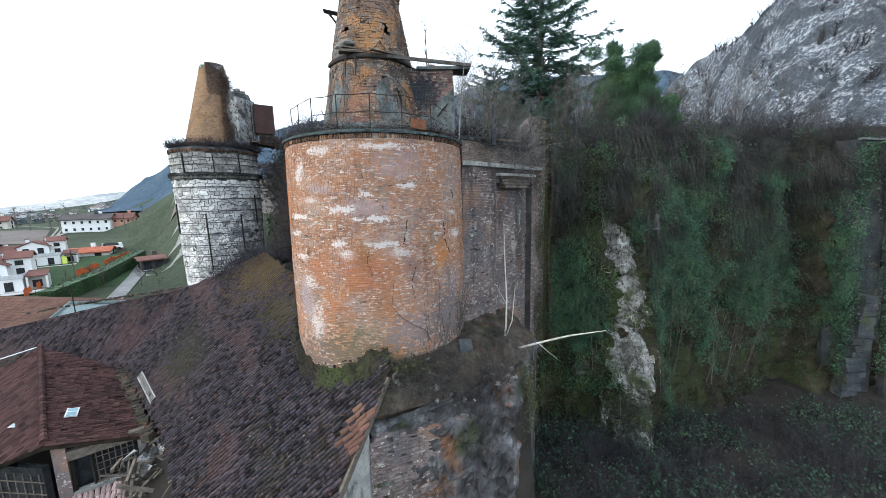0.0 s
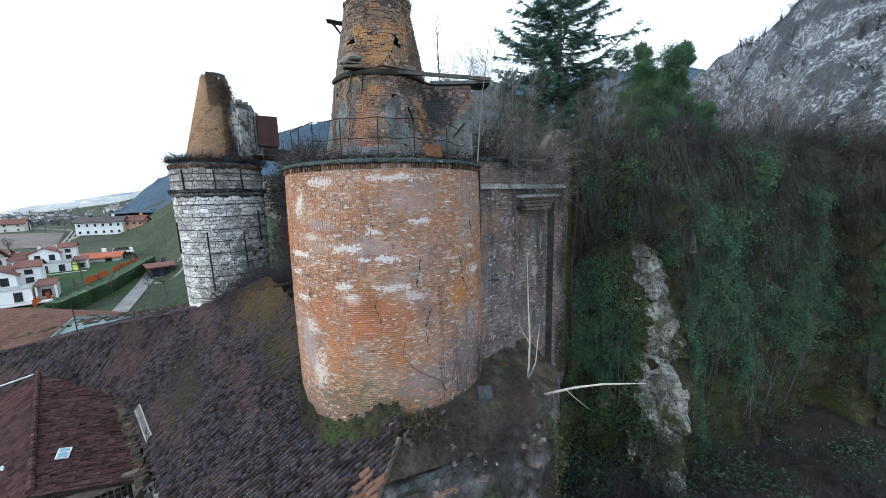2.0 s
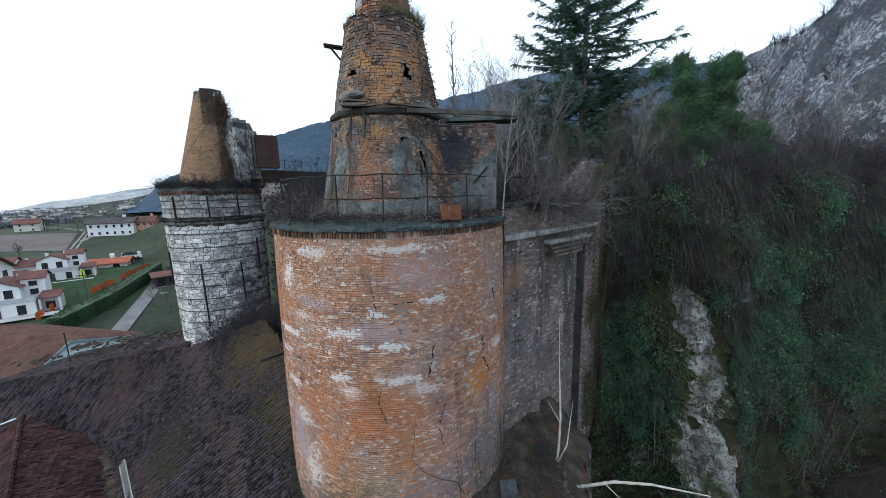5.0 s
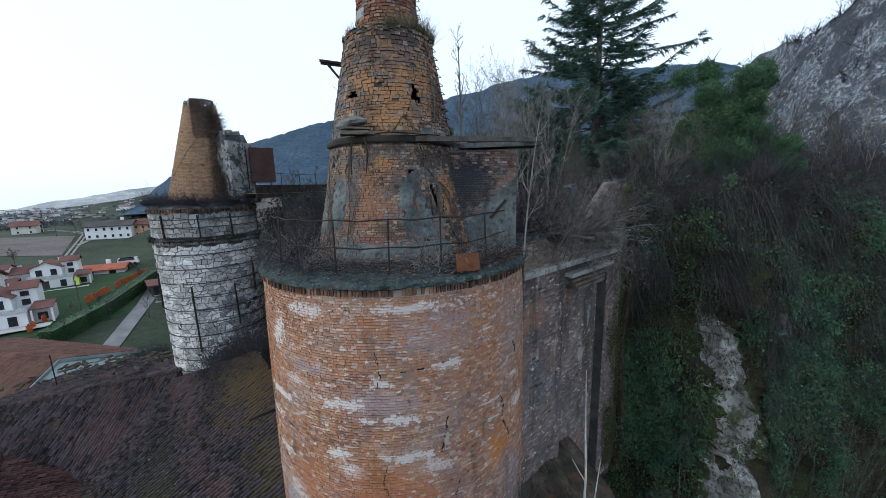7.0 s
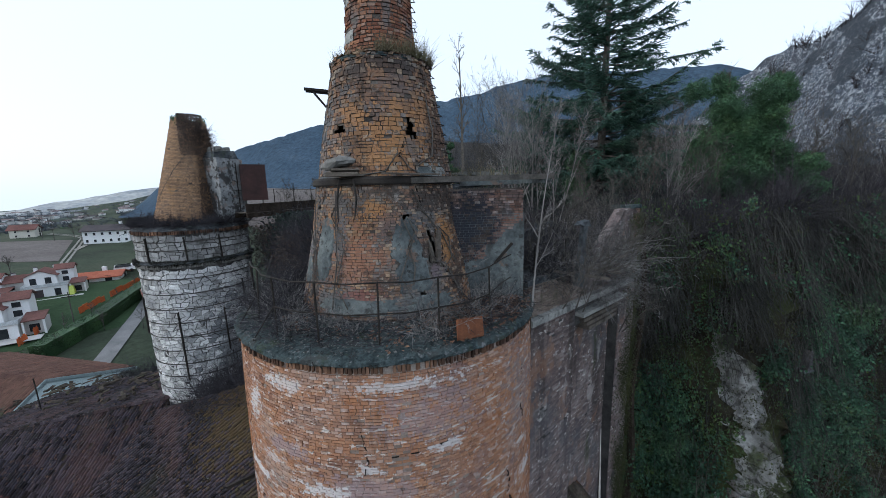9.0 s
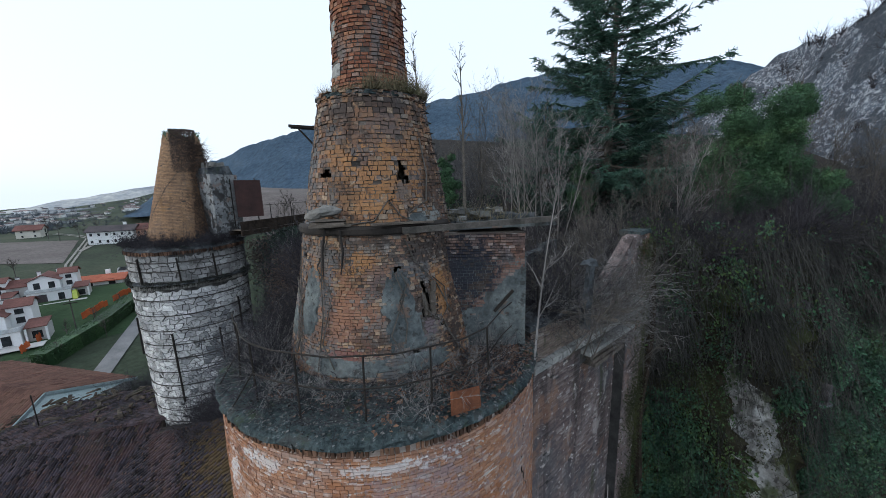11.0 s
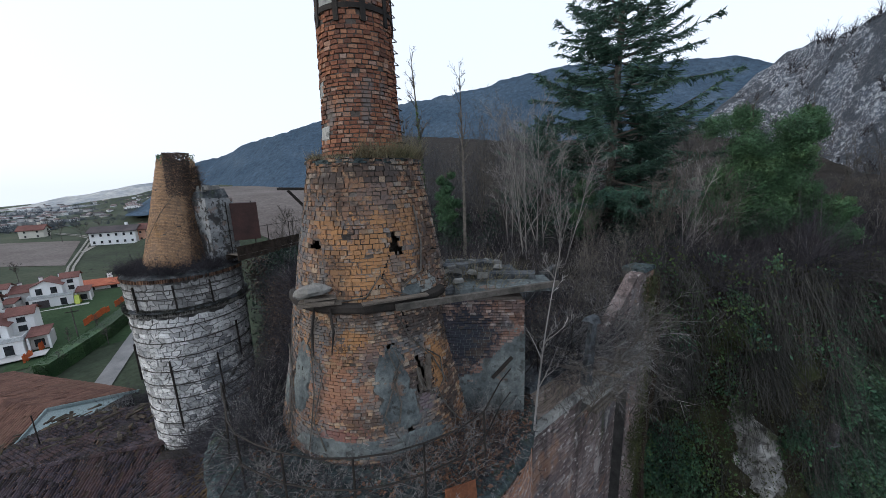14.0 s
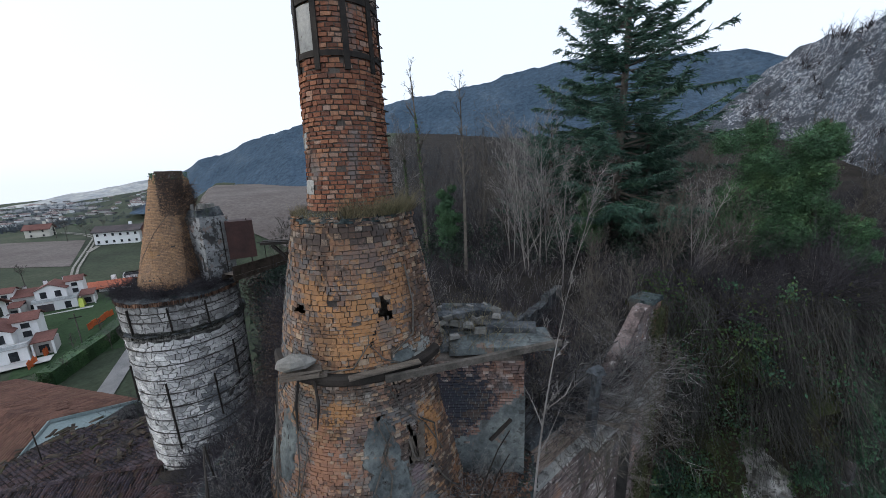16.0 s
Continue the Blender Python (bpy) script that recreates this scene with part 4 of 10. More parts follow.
PLATEAU = [(70, 44), (44, 36), (36, 31.5), (29.5, 31.4), (25.5, 30.2), (21, 27.6), (17, 26.2), (14.4, 25.6), (12.8, 25.2), (9, 25.8), (7.2, 25.4), (5.4, 23.9), (-0.1, 18.35), (-1.2, 19.6), (-3, 21), (-6.2, 19.8),
           (-7.6, 23.5), (-11.2, 27.4), (-12.4, 31), (-12, 45), (-18, 75), (-28, 120), (-45, 190), (120, 190), (170, 40)]
PLAT = np.array(PLATEAU, float)


def edge_distance(x, y):
    """Metres into the plateau; minus outside."""
    p = np.array((x, y))
    a, b = PLAT, np.roll(PLAT, -1, 0)
    d = b - a
    t = np.clip(((p - a) * d).sum(1) / (d * d).sum(1), 0, 1)
    m = np.sqrt((((a + d * t[:, None]) - p) ** 2).sum(1).min())
    return m if inside(x, y, PLATEAU) else -m


def land(x, y):
    """Height of the ground."""
    d = math.hypot(x, y)
    west = min(max((math.degrees(math.atan2(x, y)) + 57) / 22, 0), 1)
    plain = float(np.interp(d, [25, 80, 138, 150], [-0.5, 4.3, 6.9, 7.5])) + 0.05 * west * max(0.0, min(d, 420) - 150)
    # the brown fields that climb to the foot of the hill
    b = math.degrees(math.atan2(x, y))
    rise = min(max((b + 41) / 5, 0), 1) * min(max((-8 - b) / 8, 0), 1) * min(max((d - 48) / 50, 0), 1)
    plain += rise * rise * (3 - 2 * rise) * 14.0
    plain += 5.0 * min(max((b + 47) / 5, 0), 1) * min(max((-8 - b) / 8, 0), 1) * min(max((d - 160) / 45, 0), 1) * (1 - rise)
    quarry = -3.0 + 0.5 * fbm(x * 0.3, y * 0.3)
    k = min(max((x + 9) / 6, 0), 1)
    low = plain * (1 - k) + quarry * k
    if y > 30 and x > -30:
        low = max(low, min(plain, 8))
    top = 16.15 + 0.075 * max(0.0, y - 19) + 0.06 * max(0.0, x - 8) + 0.25 * fbm(x * 0.25, y * 0.25) * min(1, max(0, (y - 20) / 4))
    if y > 55:
        top += 0.16 * (y - 55)
    e = edge_distance(x, y)
    wide = 0.45 if -1 < x < 6.6 and y < 24 else 1.4 if x > -1 else min(4.0, 1.4 + 1.2 * (-1 - x))
    s = min(max((e + wide) / wide, 0), 1)
    s = s * s * (3 - 2 * s)
    z = low * (1 - s) + top * s
    # the ledge of rubble before the drum
    if -2.5 < x < 4.6 and y > 11.5 and e < 0:
        g = min(max((y - 13.0) / 1.2, 0), 1) * min(max((4.4 - x) / 0.8, 0), 1) * min(max((x + 2.4) / 0.6, 0), 1)
        g = g * g * (3 - 2 * g)
        z = max(z, z * (1 - g) + (6.0 + 0.25 * fbm(x, y)) * g)
    # the earth under the old roof and up to its ridge
    if -19 < x < -5.5 and 13 < y < 26:
        z = max(z, min(-4.74 + 0.63 * x + 1.04 * y - 0.7, 9.6 + 0.18 * (x + 11)) - 0.6 * max(0, y - 22.5))
    return z


def axis_steps(lo, hi, near_lo, near_hi, fine, growth=1.22):
    xs = list(np.arange(near_lo, near_hi + fine / 2, fine))
    s, x = fine, near_hi
    while x < hi:
        s *= growth
        x += s
        xs.append(min(x, hi))
    s, x = fine, near_lo
    while x > lo:
        s *= growth
        x -= s
        xs.insert(0, max(x, lo))
    return xs


gx, gy = axis_steps(-420, 330, -30, 34, 0.6), axis_steps(-120, 420, 8, 50, 0.6)
gv = [(x, y, land(x, y)) for y in gy for x in gx]
nx = len(gx)
gf = np.array([(j * nx + i, j * nx + i + 1, (j + 1) * nx + i + 1, (j + 1) * nx + i) for j in range(len(gy) - 1) for i in range(nx - 1)])
ground = tagged(put("ground", gv, gf, mat_ground, smooth=True), "winter meadows and brown scrubby ground round the quarry", "ground", kind="structure")


def ridge_sheet(name, crest, foot_z, depth, mat, label, rough=2.0, rows=14, step=1.2):
    """A hill: crest points (bearing in degrees, distance, height); it falls to foot_z towards the viewer over depth metres."""
    b = [c[0] for c in crest]
    bear = np.arange(b[0], b[-1] + 0.01, step)
    D, Z = np.interp(bear, b, [c[1] for c in crest]), np.interp(bear, b, [c[2] for c in crest])
    v = []
    for j in range(rows + 4):
        t = j / (rows - 1)
        for a, d, z in zip(bear, D, Z):
            if t <= 1:
                dist = d - depth * (1 - t)
                h = foot_z + (z - foot_z) * (t ** 1.25)
            else:
                dist, h = d + depth * (t - 1), z - (z - foot_z) * (t - 1) * 1.5
            x, y = dist * math.sin(radians(a)), dist * math.cos(radians(a))
            k = rough * (0.35 + 0.65 * min(t, 1))
            h += k * fbm(x * 0.05, y * 0.05, 3.1) + 0.35 * k * fbm(x * 0.3, y * 0.3, 9.0)
            v.append((x, y, h))
    n = len(bear)
    f = np.array([(j * n + i, j * n + i + 1, (j + 1) * n + i + 1, (j + 1) * n + i) for j in range(rows + 3) for i in range(n - 1)])
    return tagged(put(name, v, f, mat, smooth=True), label, "hill", kind="structure")


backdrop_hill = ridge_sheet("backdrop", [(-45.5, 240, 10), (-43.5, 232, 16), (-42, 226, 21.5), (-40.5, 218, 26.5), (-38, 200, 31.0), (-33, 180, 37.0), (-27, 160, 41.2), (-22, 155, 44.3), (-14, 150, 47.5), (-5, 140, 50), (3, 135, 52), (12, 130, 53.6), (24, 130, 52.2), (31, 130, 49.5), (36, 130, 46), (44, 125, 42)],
                            12.0, 60, mat_hill, "long wooded hill behind the plain, blue haze in its colour", 1.6, step=0.5, rows=22)
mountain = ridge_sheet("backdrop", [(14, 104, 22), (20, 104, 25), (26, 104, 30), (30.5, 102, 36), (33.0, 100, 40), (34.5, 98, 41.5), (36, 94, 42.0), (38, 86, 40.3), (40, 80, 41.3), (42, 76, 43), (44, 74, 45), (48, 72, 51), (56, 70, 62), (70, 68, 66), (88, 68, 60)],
                       18.0, 13, mat_mountain, "steep limestone mountain with bare scrub and scree, bluish haze in its colour", 2.2, rows=60, step=0.3)
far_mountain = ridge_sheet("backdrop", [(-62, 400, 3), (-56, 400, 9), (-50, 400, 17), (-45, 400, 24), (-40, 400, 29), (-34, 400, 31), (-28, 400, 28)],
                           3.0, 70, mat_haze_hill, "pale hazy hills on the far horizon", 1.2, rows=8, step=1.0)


# ---- the quarry face ----
FACE = [(6.75, 23.3), (8.2, 23.5), (9.4, 22.9), (10.6, 22.0), (12.2, 21.8), (13.6, 21.9), (14.5, 22.9), (17, 23.5), (21, 24.9), (25.2, 26.8), (26.3, 28.3), (29.2, 28.6), (30.0, 27.2), (36, 28)]
fs = [0.0]
for (ax, ay), (bx, by) in zip(FACE, FACE[1:]):
    fs.append(fs[-1] + math.hypot(bx - ax, by - ay))


def rock_mid(z):
    return float(np.interp(z, [-3, 1, 3.6, 6, 8, 10.2, 11.8], [12.6, 12.5, 12.3, 12.0, 11.8, 11.5, 10.9]))


def rock_half(z):
    return float(np.interp(z, [-3, 1, 3.6, 6, 8, 10.2, 11.8], [1.6, 1.7, 1.6, 1.25, 1.25, 1.25, 0.45]))


def face_point(s, z):
    """A point of the cliff, s metres along it."""
    x, y = float(np.interp(s, fs, [p[0] for p in FACE])), float(np.interp(s, fs, [p[1] for p in FACE]))
    top = 17.3 + 0.06 * max(0, x - 8)
    t = (z + 3.4) / (top + 3.4)
    w = 1.05 * fbm(s * 0.35, z * 0.28, 2.0) + 0.45 * fbm(s * 1.1, z * 0.9, 5.0, 3)
    bulge = 0.0
    if 8.8 < x < 14.4:
        # stepped limestone bosses stand out of the wall
        lean = 1.0 - 0.12 * max(0, z - 4)
        bulge = 0.9 * lean * max(0.0, 1 - abs(x - rock_mid(z)) / 2.3) * (1.0 if z < 12.0 else max(0, 1 - (z - 12.0)))
        bulge += 0.28 * (math.floor(z * 0.62 + 0.7 * fbm(s, 3.0)) % 2) * (bulge > 0.1)
    back = 1.1 * t + (0.9 * max(0, t - 0.9) / 0.1)
    return x + 0.1 * w, y - w - bulge * 1.1 + back, z


def face_sheet(name, s0, s1, z0, z1, ds, dz, mat, label, push=0.0):
    ss, zs = np.arange(s0, s1 + ds / 2, ds), np.arange(z0, z1 + dz / 2, dz)
    v = []
    for z in zs:
        for s in ss:
            x, y, h = face_point(s, z)
            if z > 15.8:
                # the brow sags and rises along the edge
                h = 15.8 + (z - 15.8) * (0.38 + 0.35 * fbm(s * 0.22, 4.0, 8.0))
            v.append((x, y - push, h))
    n = len(ss)
    f = np.array([(j * n + i, j * n + i + 1, (j + 1) * n + i + 1, (j + 1) * n + i) for j in range(len(zs) - 1) for i in range(n - 1)])
    return tagged(put(name, v, f, mat), label, "cliff", kind="structure")


cliff = face_sheet("cliff", 0.0, fs[-1], -3.4, 18.6, 0.33, 0.33, mat_cliff, "dark overgrown quarry face of earth and rock")


# ---- the great brick kiln ----
def drum_r(z):
    return float(np.interp(z, [5, 7, 11, 14.5, 16.1], [4.02, 4.06, 4.08, 4.04, 3.99]))


def cone_r(z):
    return float(np.interp(z, [16.0, 16.6, 17.2, 18.1, 19.35, 19.36, 20.6, 22.4], [2.52, 2.40, 2.28, 2.08, 1.90, 1.86, 1.64, 1.27]))


def chim_r(z):
    return float(np.interp(z, [22.3, 23.3, 25.4, 28.2], [0.97, 0.88, 0.81, 0.75]))


def on_ring(a, z, out=0.0):
    r = cone_r(z) + out
    return (DRUM[0] + r * math.sin(radians(a)), DRUM[1] - r * math.cos(radians(a)), z)


kiln = thing("lime_kiln", "ruined lime kiln with orange brick drum, cone and chimney", "kiln", at=(*DRUM, 6.5))
drum_wall = lathe(DRUM, [(drum_r(z) - 0.022, z) for z in np.arange(4.6, 16.11, 0.5)], segs=120).put("drum_wall", mat_mortar, kiln, "weathered orange brick drum with white salt stains", True)


def drum_skip(a, z):
    # bricks fallen out along the old cracks
    for ca, cz, wa, wz in ((12, 14.1, 1.2, 0.35), (14, 13.6, 0.9, 0.25), (27, 12.6, 0.6, 0.45), (43, 12.2, 0.5, 0.6), (-4, 15.6, 1.0, 0.15)):
        if abs(a - ca - (z - cz) * 4) < wa * 0.35 and abs(z - cz) < wz:
            return True
    # courses eaten away by frost, and stepped cracks
    for cz, a0, a1 in ((13.95, 8, 70), (12.2, -70, 40), (12.75, -75, -15), (10.75, -80, 10), (9.6, -75, 50), (14.75, -80, -10)):
        if a0 < a < a1 and abs(z - cz - 0.05 * math.sin(a * 0.06)) < 0.036 and noise.noise((a * 0.12, cz, 1.0)) > 0.02 and rng.random() < 0.65:
            return True
    for ca, z0, z1, sl in ((26, 11.6, 13.3, 1.6), (43, 10.6, 12.9, -1.2), (12, 13.0, 15.2, 1.4), (2, 13.4, 14.9, 0.8), (-30, 9.6, 11.0, 2.0), (56, 8.5, 11.0, 1.0)):
        if z0 < z < z1 and abs(a - ca - sl * (z - z0) - 1.6 * math.sin(z * 5 + ca)) < 0.85 and rng.random() < 0.5:
            return True
    return rng.random() < 0.006


dm, dc = ring_blocks(DRUM, drum_r, 5.2, 15.78, 0.0685, 0.150, -100, 112, 0.013, 0.010, 0.05, drum_skip, 0.12, 0.003)
near_i, rest_i = nearest(dm, 8, 14.6)
pieces_later("brick", dc[near_i], mat_drum_one, drum_wall)
tagged(put("brickwork", *blocks(dc[rest_i]), mat_drum, drum_wall), kind="stuff")

# toothed brick course below the rim
tm, tc = ring_blocks(DRUM, lambda z: drum_r(z) + 0.035, 15.79, 15.97, 0.17, 0.085, -105, 115, 0.03, 0.022, 0.08, lambda a, z: rng.random() < 0.16, 0.12, 0.012)
cornice = tagged(put("cornice", *blocks(tc), mat_sooty_course, kiln, "row of upright bricks under the rim"), kind="stuff")
rim_slab = lathe(DRUM, [(3.9, 15.965), (4.085, 15.972), (4.10, 16.0), (4.08, 16.075), (3.93, 16.135), (3.5, 16.175), (3.0, 16.2), (0.5, 16.2)], segs=150, wob=0.035).put("rim_slab", mat_rim, kiln, "cracked mossy concrete rim")

stub = Shape()
sa = radians(-62)
stub.beam((DRUM[0] + 4.0 * math.sin(sa), DRUM[1] - 4.0 * math.cos(sa), 11.62), (DRUM[0] + 4.75 * math.sin(sa), DRUM[1] - 4.75 * math.cos(sa) - 0.1, 11.52), 0.07, 0.09)
stub.put("beam_stub", mat_dark_iron, kiln)

# cone
HOLES = [(41, 17.78, 3.0, 0.40), (35, 20.63, 5.0, 0.24), (-28, 20.64, 7.6, 0.10), (24, 18.54, 3.4, 0.13), (31, 16.75, 1.8, 0.2), (-47, 18.9, 2.6, 0.18)]
PATCH = [(24, 17.7, 10, 0.85), (31, 17.2, 7, 0.4), (-35, 17.8, 8, 0.8), (-8, 16.52, 26, 0.20), (36, 16.52, 16, 0.20), (44, 19.6, 9, 0.13), (-55, 17.2, 7, 0.35)]


def in_hole(a, z):
    for ca, cz, wa, wz in HOLES:
        p, q = (a - ca) / wa, (z - cz) / wz
        g = math.atan2(q, p)
        if math.hypot(p, q) < 1.0 + 0.25 * math.sin(3 * g + ca) + 0.12 * math.sin(7 * g):
            return True
    return False


def pierced_lathe(c, radius, z0, z1, dz, da):
    """A round wall with the broken holes left open and an inner skin behind them."""
    s = Shape()
    zs, al = np.arange(z0, z1 + dz / 2, dz), np.arange(0, 360, da)
    n = len(al)
    for z in zs:
        for a in al:
            r = radius(z) - 0.03
            s.v.append([c[0] + r * math.sin(radians(a)), c[1] - r * math.cos(radians(a)), z])
    for j in range(len(zs) - 1):
        for i in range(n):
            am = al[i] + da / 2
            if not in_hole(am - 360 if am > 180 else am, zs[j] + dz / 2):
                s.f.append([j * n + i, j * n + (i + 1) % n, (j + 1) * n + (i + 1) % n, (j + 1) * n + i])
    o = len(s.v)
    for z in (z0, z1):
        for i in range(48):
            r, a = radius(z) - 0.55, 2 * math.pi * i / 48
            s.v.append([c[0] + r * math.sin(a), c[1] - r * math.cos(a), z])
    for i in range(48):
        s.f.append([o + i, o + (i + 1) % 48, o + 48 + (i + 1) % 48, o + 48 + i])
    return s


cone_wall = pierced_lathe(DRUM, cone_r, 16.15, 22.36, 0.09, 1.5).put("cone_wall", mat_cone_joint, kiln, "tapering cone of patchy orange and grey brick")


def cone_skip(a, z):
    if in_hole(a, z):
        return True
    for ca, cz, wa, wz in PATCH:
        if ((a - ca) / wa) ** 2 + ((z - cz) / wz) ** 2 < 0.85 + 0.3 * fbm(a * 0.3, z * 3):
            return True
    return rng.random() < 0.012


cm, cc = ring_blocks(DRUM, cone_r, 19.38, 22.32, 0.092, 0.145, -112, 118, 0.013, 0.016, 0.07, cone_skip, 0.28, 0.012)
cm2, cc2 = ring_blocks(DRUM, cone_r, 16.25, 19.36, 0.066, 0.135, -112, 118, 0.011, 0.014, 0.07, cone_skip, 0.15, 0.008)
cm, cc = np.concatenate([cm, cm2]), np.concatenate([cc, cc2])
near_i, rest_i = nearest(cm, 5, 20.9)
pieces_later("brick", cc[near_i], mat_cone_one, cone_wall)
tagged(put("brickwork", *blocks(cc[rest_i]), mat_cone, cone_wall), kind="stuff")
for ca, cz, wa, wz in PATCH:
    s = Shape()
    na, nz = 18, 16
    for j in range(nz + 1):
        for i in range(na + 1):
            p, q = (i / na * 2 - 1), (j / nz * 2 - 1)
            k = math.sqrt(max(0, 1 - q * q * 0.6)) * (1 + 0.55 * fbm(q * 2.2 + ca, 0.4 * (p > 0)) + 0.2 * fbm(q * 6, ca + p))
            a, z = ca + wa * p * k, cz + wz * q * (1 + 0.15 * fbm(p * 3, ca))
            r = cone_r(z) + 0.008 + 0.01 * fbm(a * 0.2, z * 4) - 0.035 * (max(abs(p), abs(q)) > 0.97)
            s.v.append([DRUM[0] + r * math.sin(radians(a)), DRUM[1] - r * math.cos(radians(a)), z])
    for j in range(nz):
        for i in range(na):
            o = j * (na + 1) + i
            s.f.append([o, o + 1, o + na + 2, o + na + 1])
    s.put("render_patch", mat_plaster, cone_wall, "grey patch of cement render", True)
# rotten timbers standing in the breach low on the cone
for a, z0, z1, w in ((40.2, 17.46, 18.08, 0.07), (42.3, 17.42, 17.92, 0.05)):
    Shape().beam(on_ring(a, z0, -0.05), on_ring(a - 1.2, z1, -0.09), w, w).put("timber", mat_wood, cone_wall, "weathered timber in the breach")


def crack(rad, parent, way, width):
    """A stepped crack, its shade drawn as black strips laid on the wall; way: (angle, height) along it."""
    s = Shape()
    P = []
    for (a0, z0), (a1, z1) in zip(way, way[1:]):
        n = max(2, int(max(abs(z1 - z0) / 0.07, abs(a1 - a0) / 2.0)))
        for k in range(n):
            f, g = k / n, (k + 1) / n
            P.append((a0 + (a1 - a0) * f + rng.normal() * 0.25, z0 + (z1 - z0) * f))
            P.append((a0 + (a1 - a0) * g + rng.normal() * 0.25, z0 + (z1 - z0) * f + rng.normal() * 0.006))
    for (a0, z0), (a1, z1) in zip(P, P[1:]):
        if rng.random() < 0.28:
            continue
        w = width * rng.uniform(0.3, 1.1)
        s.beam((*[c + (rad(z0) - 0.004) * q for c, q in zip(DRUM, (math.sin(radians(a0)), -math.cos(radians(a0))))], z0), (*[c + (rad(z1) - 0.004) * q for c, q in zip(DRUM, (math.sin(radians(a1)), -math.cos(radians(a1))))], z1), w, w)
    tagged(s.put("crack", mat_crack_shade, parent, "crack in the masonry, its shade drawn as black strips"), kind="stuff")


for way, w in (([(2, 14.6), (4, 13.9), (2, 13.55)], 0.022), ([(8, 14.0), (20, 14.08), (31, 14.2)], 0.022), ([(26, 12.75), (25, 12.3), (23, 11.75)], 0.035), ([(49, 12.7), (52, 12.3), (51, 11.9), (57, 11.1)], 0.034), ([(-52, 12.3), (-30, 12.15)], 0.018), ([(62, 14.9), (60, 13.9), (64, 13.2)], 0.026), ([(30, 10.9), (27, 10.2), (29, 9.4)], 0.026), ([(-62, 11.6), (-35, 10.9)], 0.022), ([(5, 11.7), (3, 11.2), (6, 10.5)], 0.022)):
    crack(drum_r, drum_wall, way, w)
for way, w in (([(22, 18.5), (17, 18.1), (22, 17.6), (24, 17.1)], 0.018), ([(-36, 18.3), (-33, 17.8), (-36, 17.4)], 0.022), ([(44, 18.2), (50, 17.8), (47, 17.3), (54, 16.8)], 0.022), ([(30, 20.4), (20, 19.75), (2, 19.55)], 0.022), ([(33, 19.3), (37, 18.6)], 0.03)):
    crack(cone_r, cone_wall, way, w)
shoulder = lathe(DRUM, [(1.24, 22.26), (1.29, 22.30), (1.28, 22.37), (1.20, 22.42), (1.08, 22.45), (0.9, 22.47)], segs=60, wob=0.035).put("shoulder", mat_rim, kiln, "mossy broken ledge at the foot of the chimney")
tm, tc = ring_blocks(DRUM, lambda z: 1.31, 22.26, 22.42, 0.075, 0.16, -110, 118, 0.016, 0.04, 0.12, lambda a, z: rng.random() < (0.12 if z < 22.34 else 0.5), 0.2, 0.02)
tagged(put("broken_course", *blocks(tc), mat_cone, kiln, "crumbling top course of the cone"), kind="stuff")

# chimney
chimney = lathe(DRUM, [(chim_r(z) - 0.025, z) for z in (22.4, 23.3, 24.4, 25.4, 26.8, 28.2)] + [(0.55, 28.2), (0.55, 26.5)], segs=60).put("chimney", mat_cone_joint, kiln, "slender red brick chimney shaft with iron straps", True)
PANELS = (-28, 14, 56, -70)


def chim_skip(a, z):
    if z > 25.42:
        for pa in PANELS[:1]:
            if abs(a - pa) < 17 and z < 26.25:
                return True
    if ((a + 51) / 9) ** 2 + ((z - 23.88) / 0.2) ** 2 < 1 or ((a + 45) / 14) ** 2 + ((z - 23.0) / 0.2) ** 2 < 1:
        return True
    return rng.random() < 0.01


hm, hc = ring_blocks(DRUM, chim_r, 22.5, 28.15, 0.088, 0.165, -115, 120, 0.023, 0.016, 0.07, chim_skip, 0.16, 0.009)
near_i, rest_i = nearest(hm, 5, 24.2)
pieces_later("brick", hc[near_i], mat_chim, chimney)
tagged(put("brickwork", *blocks(hc[rest_i]), mat_chim_rest, chimney), kind="stuff")
for a0, a1, z0, z1 in ((-60, -42, 23.72, 24.05), (-60, -32, 22.82, 23.12)):
    lathe(DRUM, [(chim_r(z0) - 0.02, z0), (chim_r(z0) + 0.004, z0 + 0.03), (chim_r(z1) + 0.004, z1 - 0.03), (chim_r(z1) - 0.02, z1)], a0, a1, 10, 0.006).put("render_patch", mat_pale_plaster, chimney, "pale patch of render")
lathe(DRUM, [(chim_r(25.45) - 0.01, 25.45), (chim_r(26.2) - 0.005, 26.22)], -45, -11, 12).put("render_panel", mat_pale_plaster, chimney, "pale plastered panel between the straps")
for z in (25.38, 26.30, 27.2):
    lathe(DRUM, [(chim_r(z) - 0.02, z - 0.05), (chim_r(z) + 0.022, z - 0.05), (chim_r(z) + 0.022, z + 0.05), (chim_r(z) - 0.02, z + 0.05)], segs=48).put("iron_band", mat_dark_iron, chimney, "rusty iron band")
for a in (-46, -8, 30, 68, 106, -84):
    s = Shape()
    s.beam((DRUM[0] + (chim_r(25.2) + 0.015) * math.sin(radians(a)), DRUM[1] - (chim_r(25.2) + 0.015) * math.cos(radians(a)), 25.1),
           (DRUM[0] + (chim_r(28) + 0.015) * math.sin(radians(a)), DRUM[1] - (chim_r(28) + 0.015) * math.cos(radians(a)), 28.0), 0.11, 0.035)
    s.put("iron_strap", mat_dark_iron, chimney, "upright iron strap")
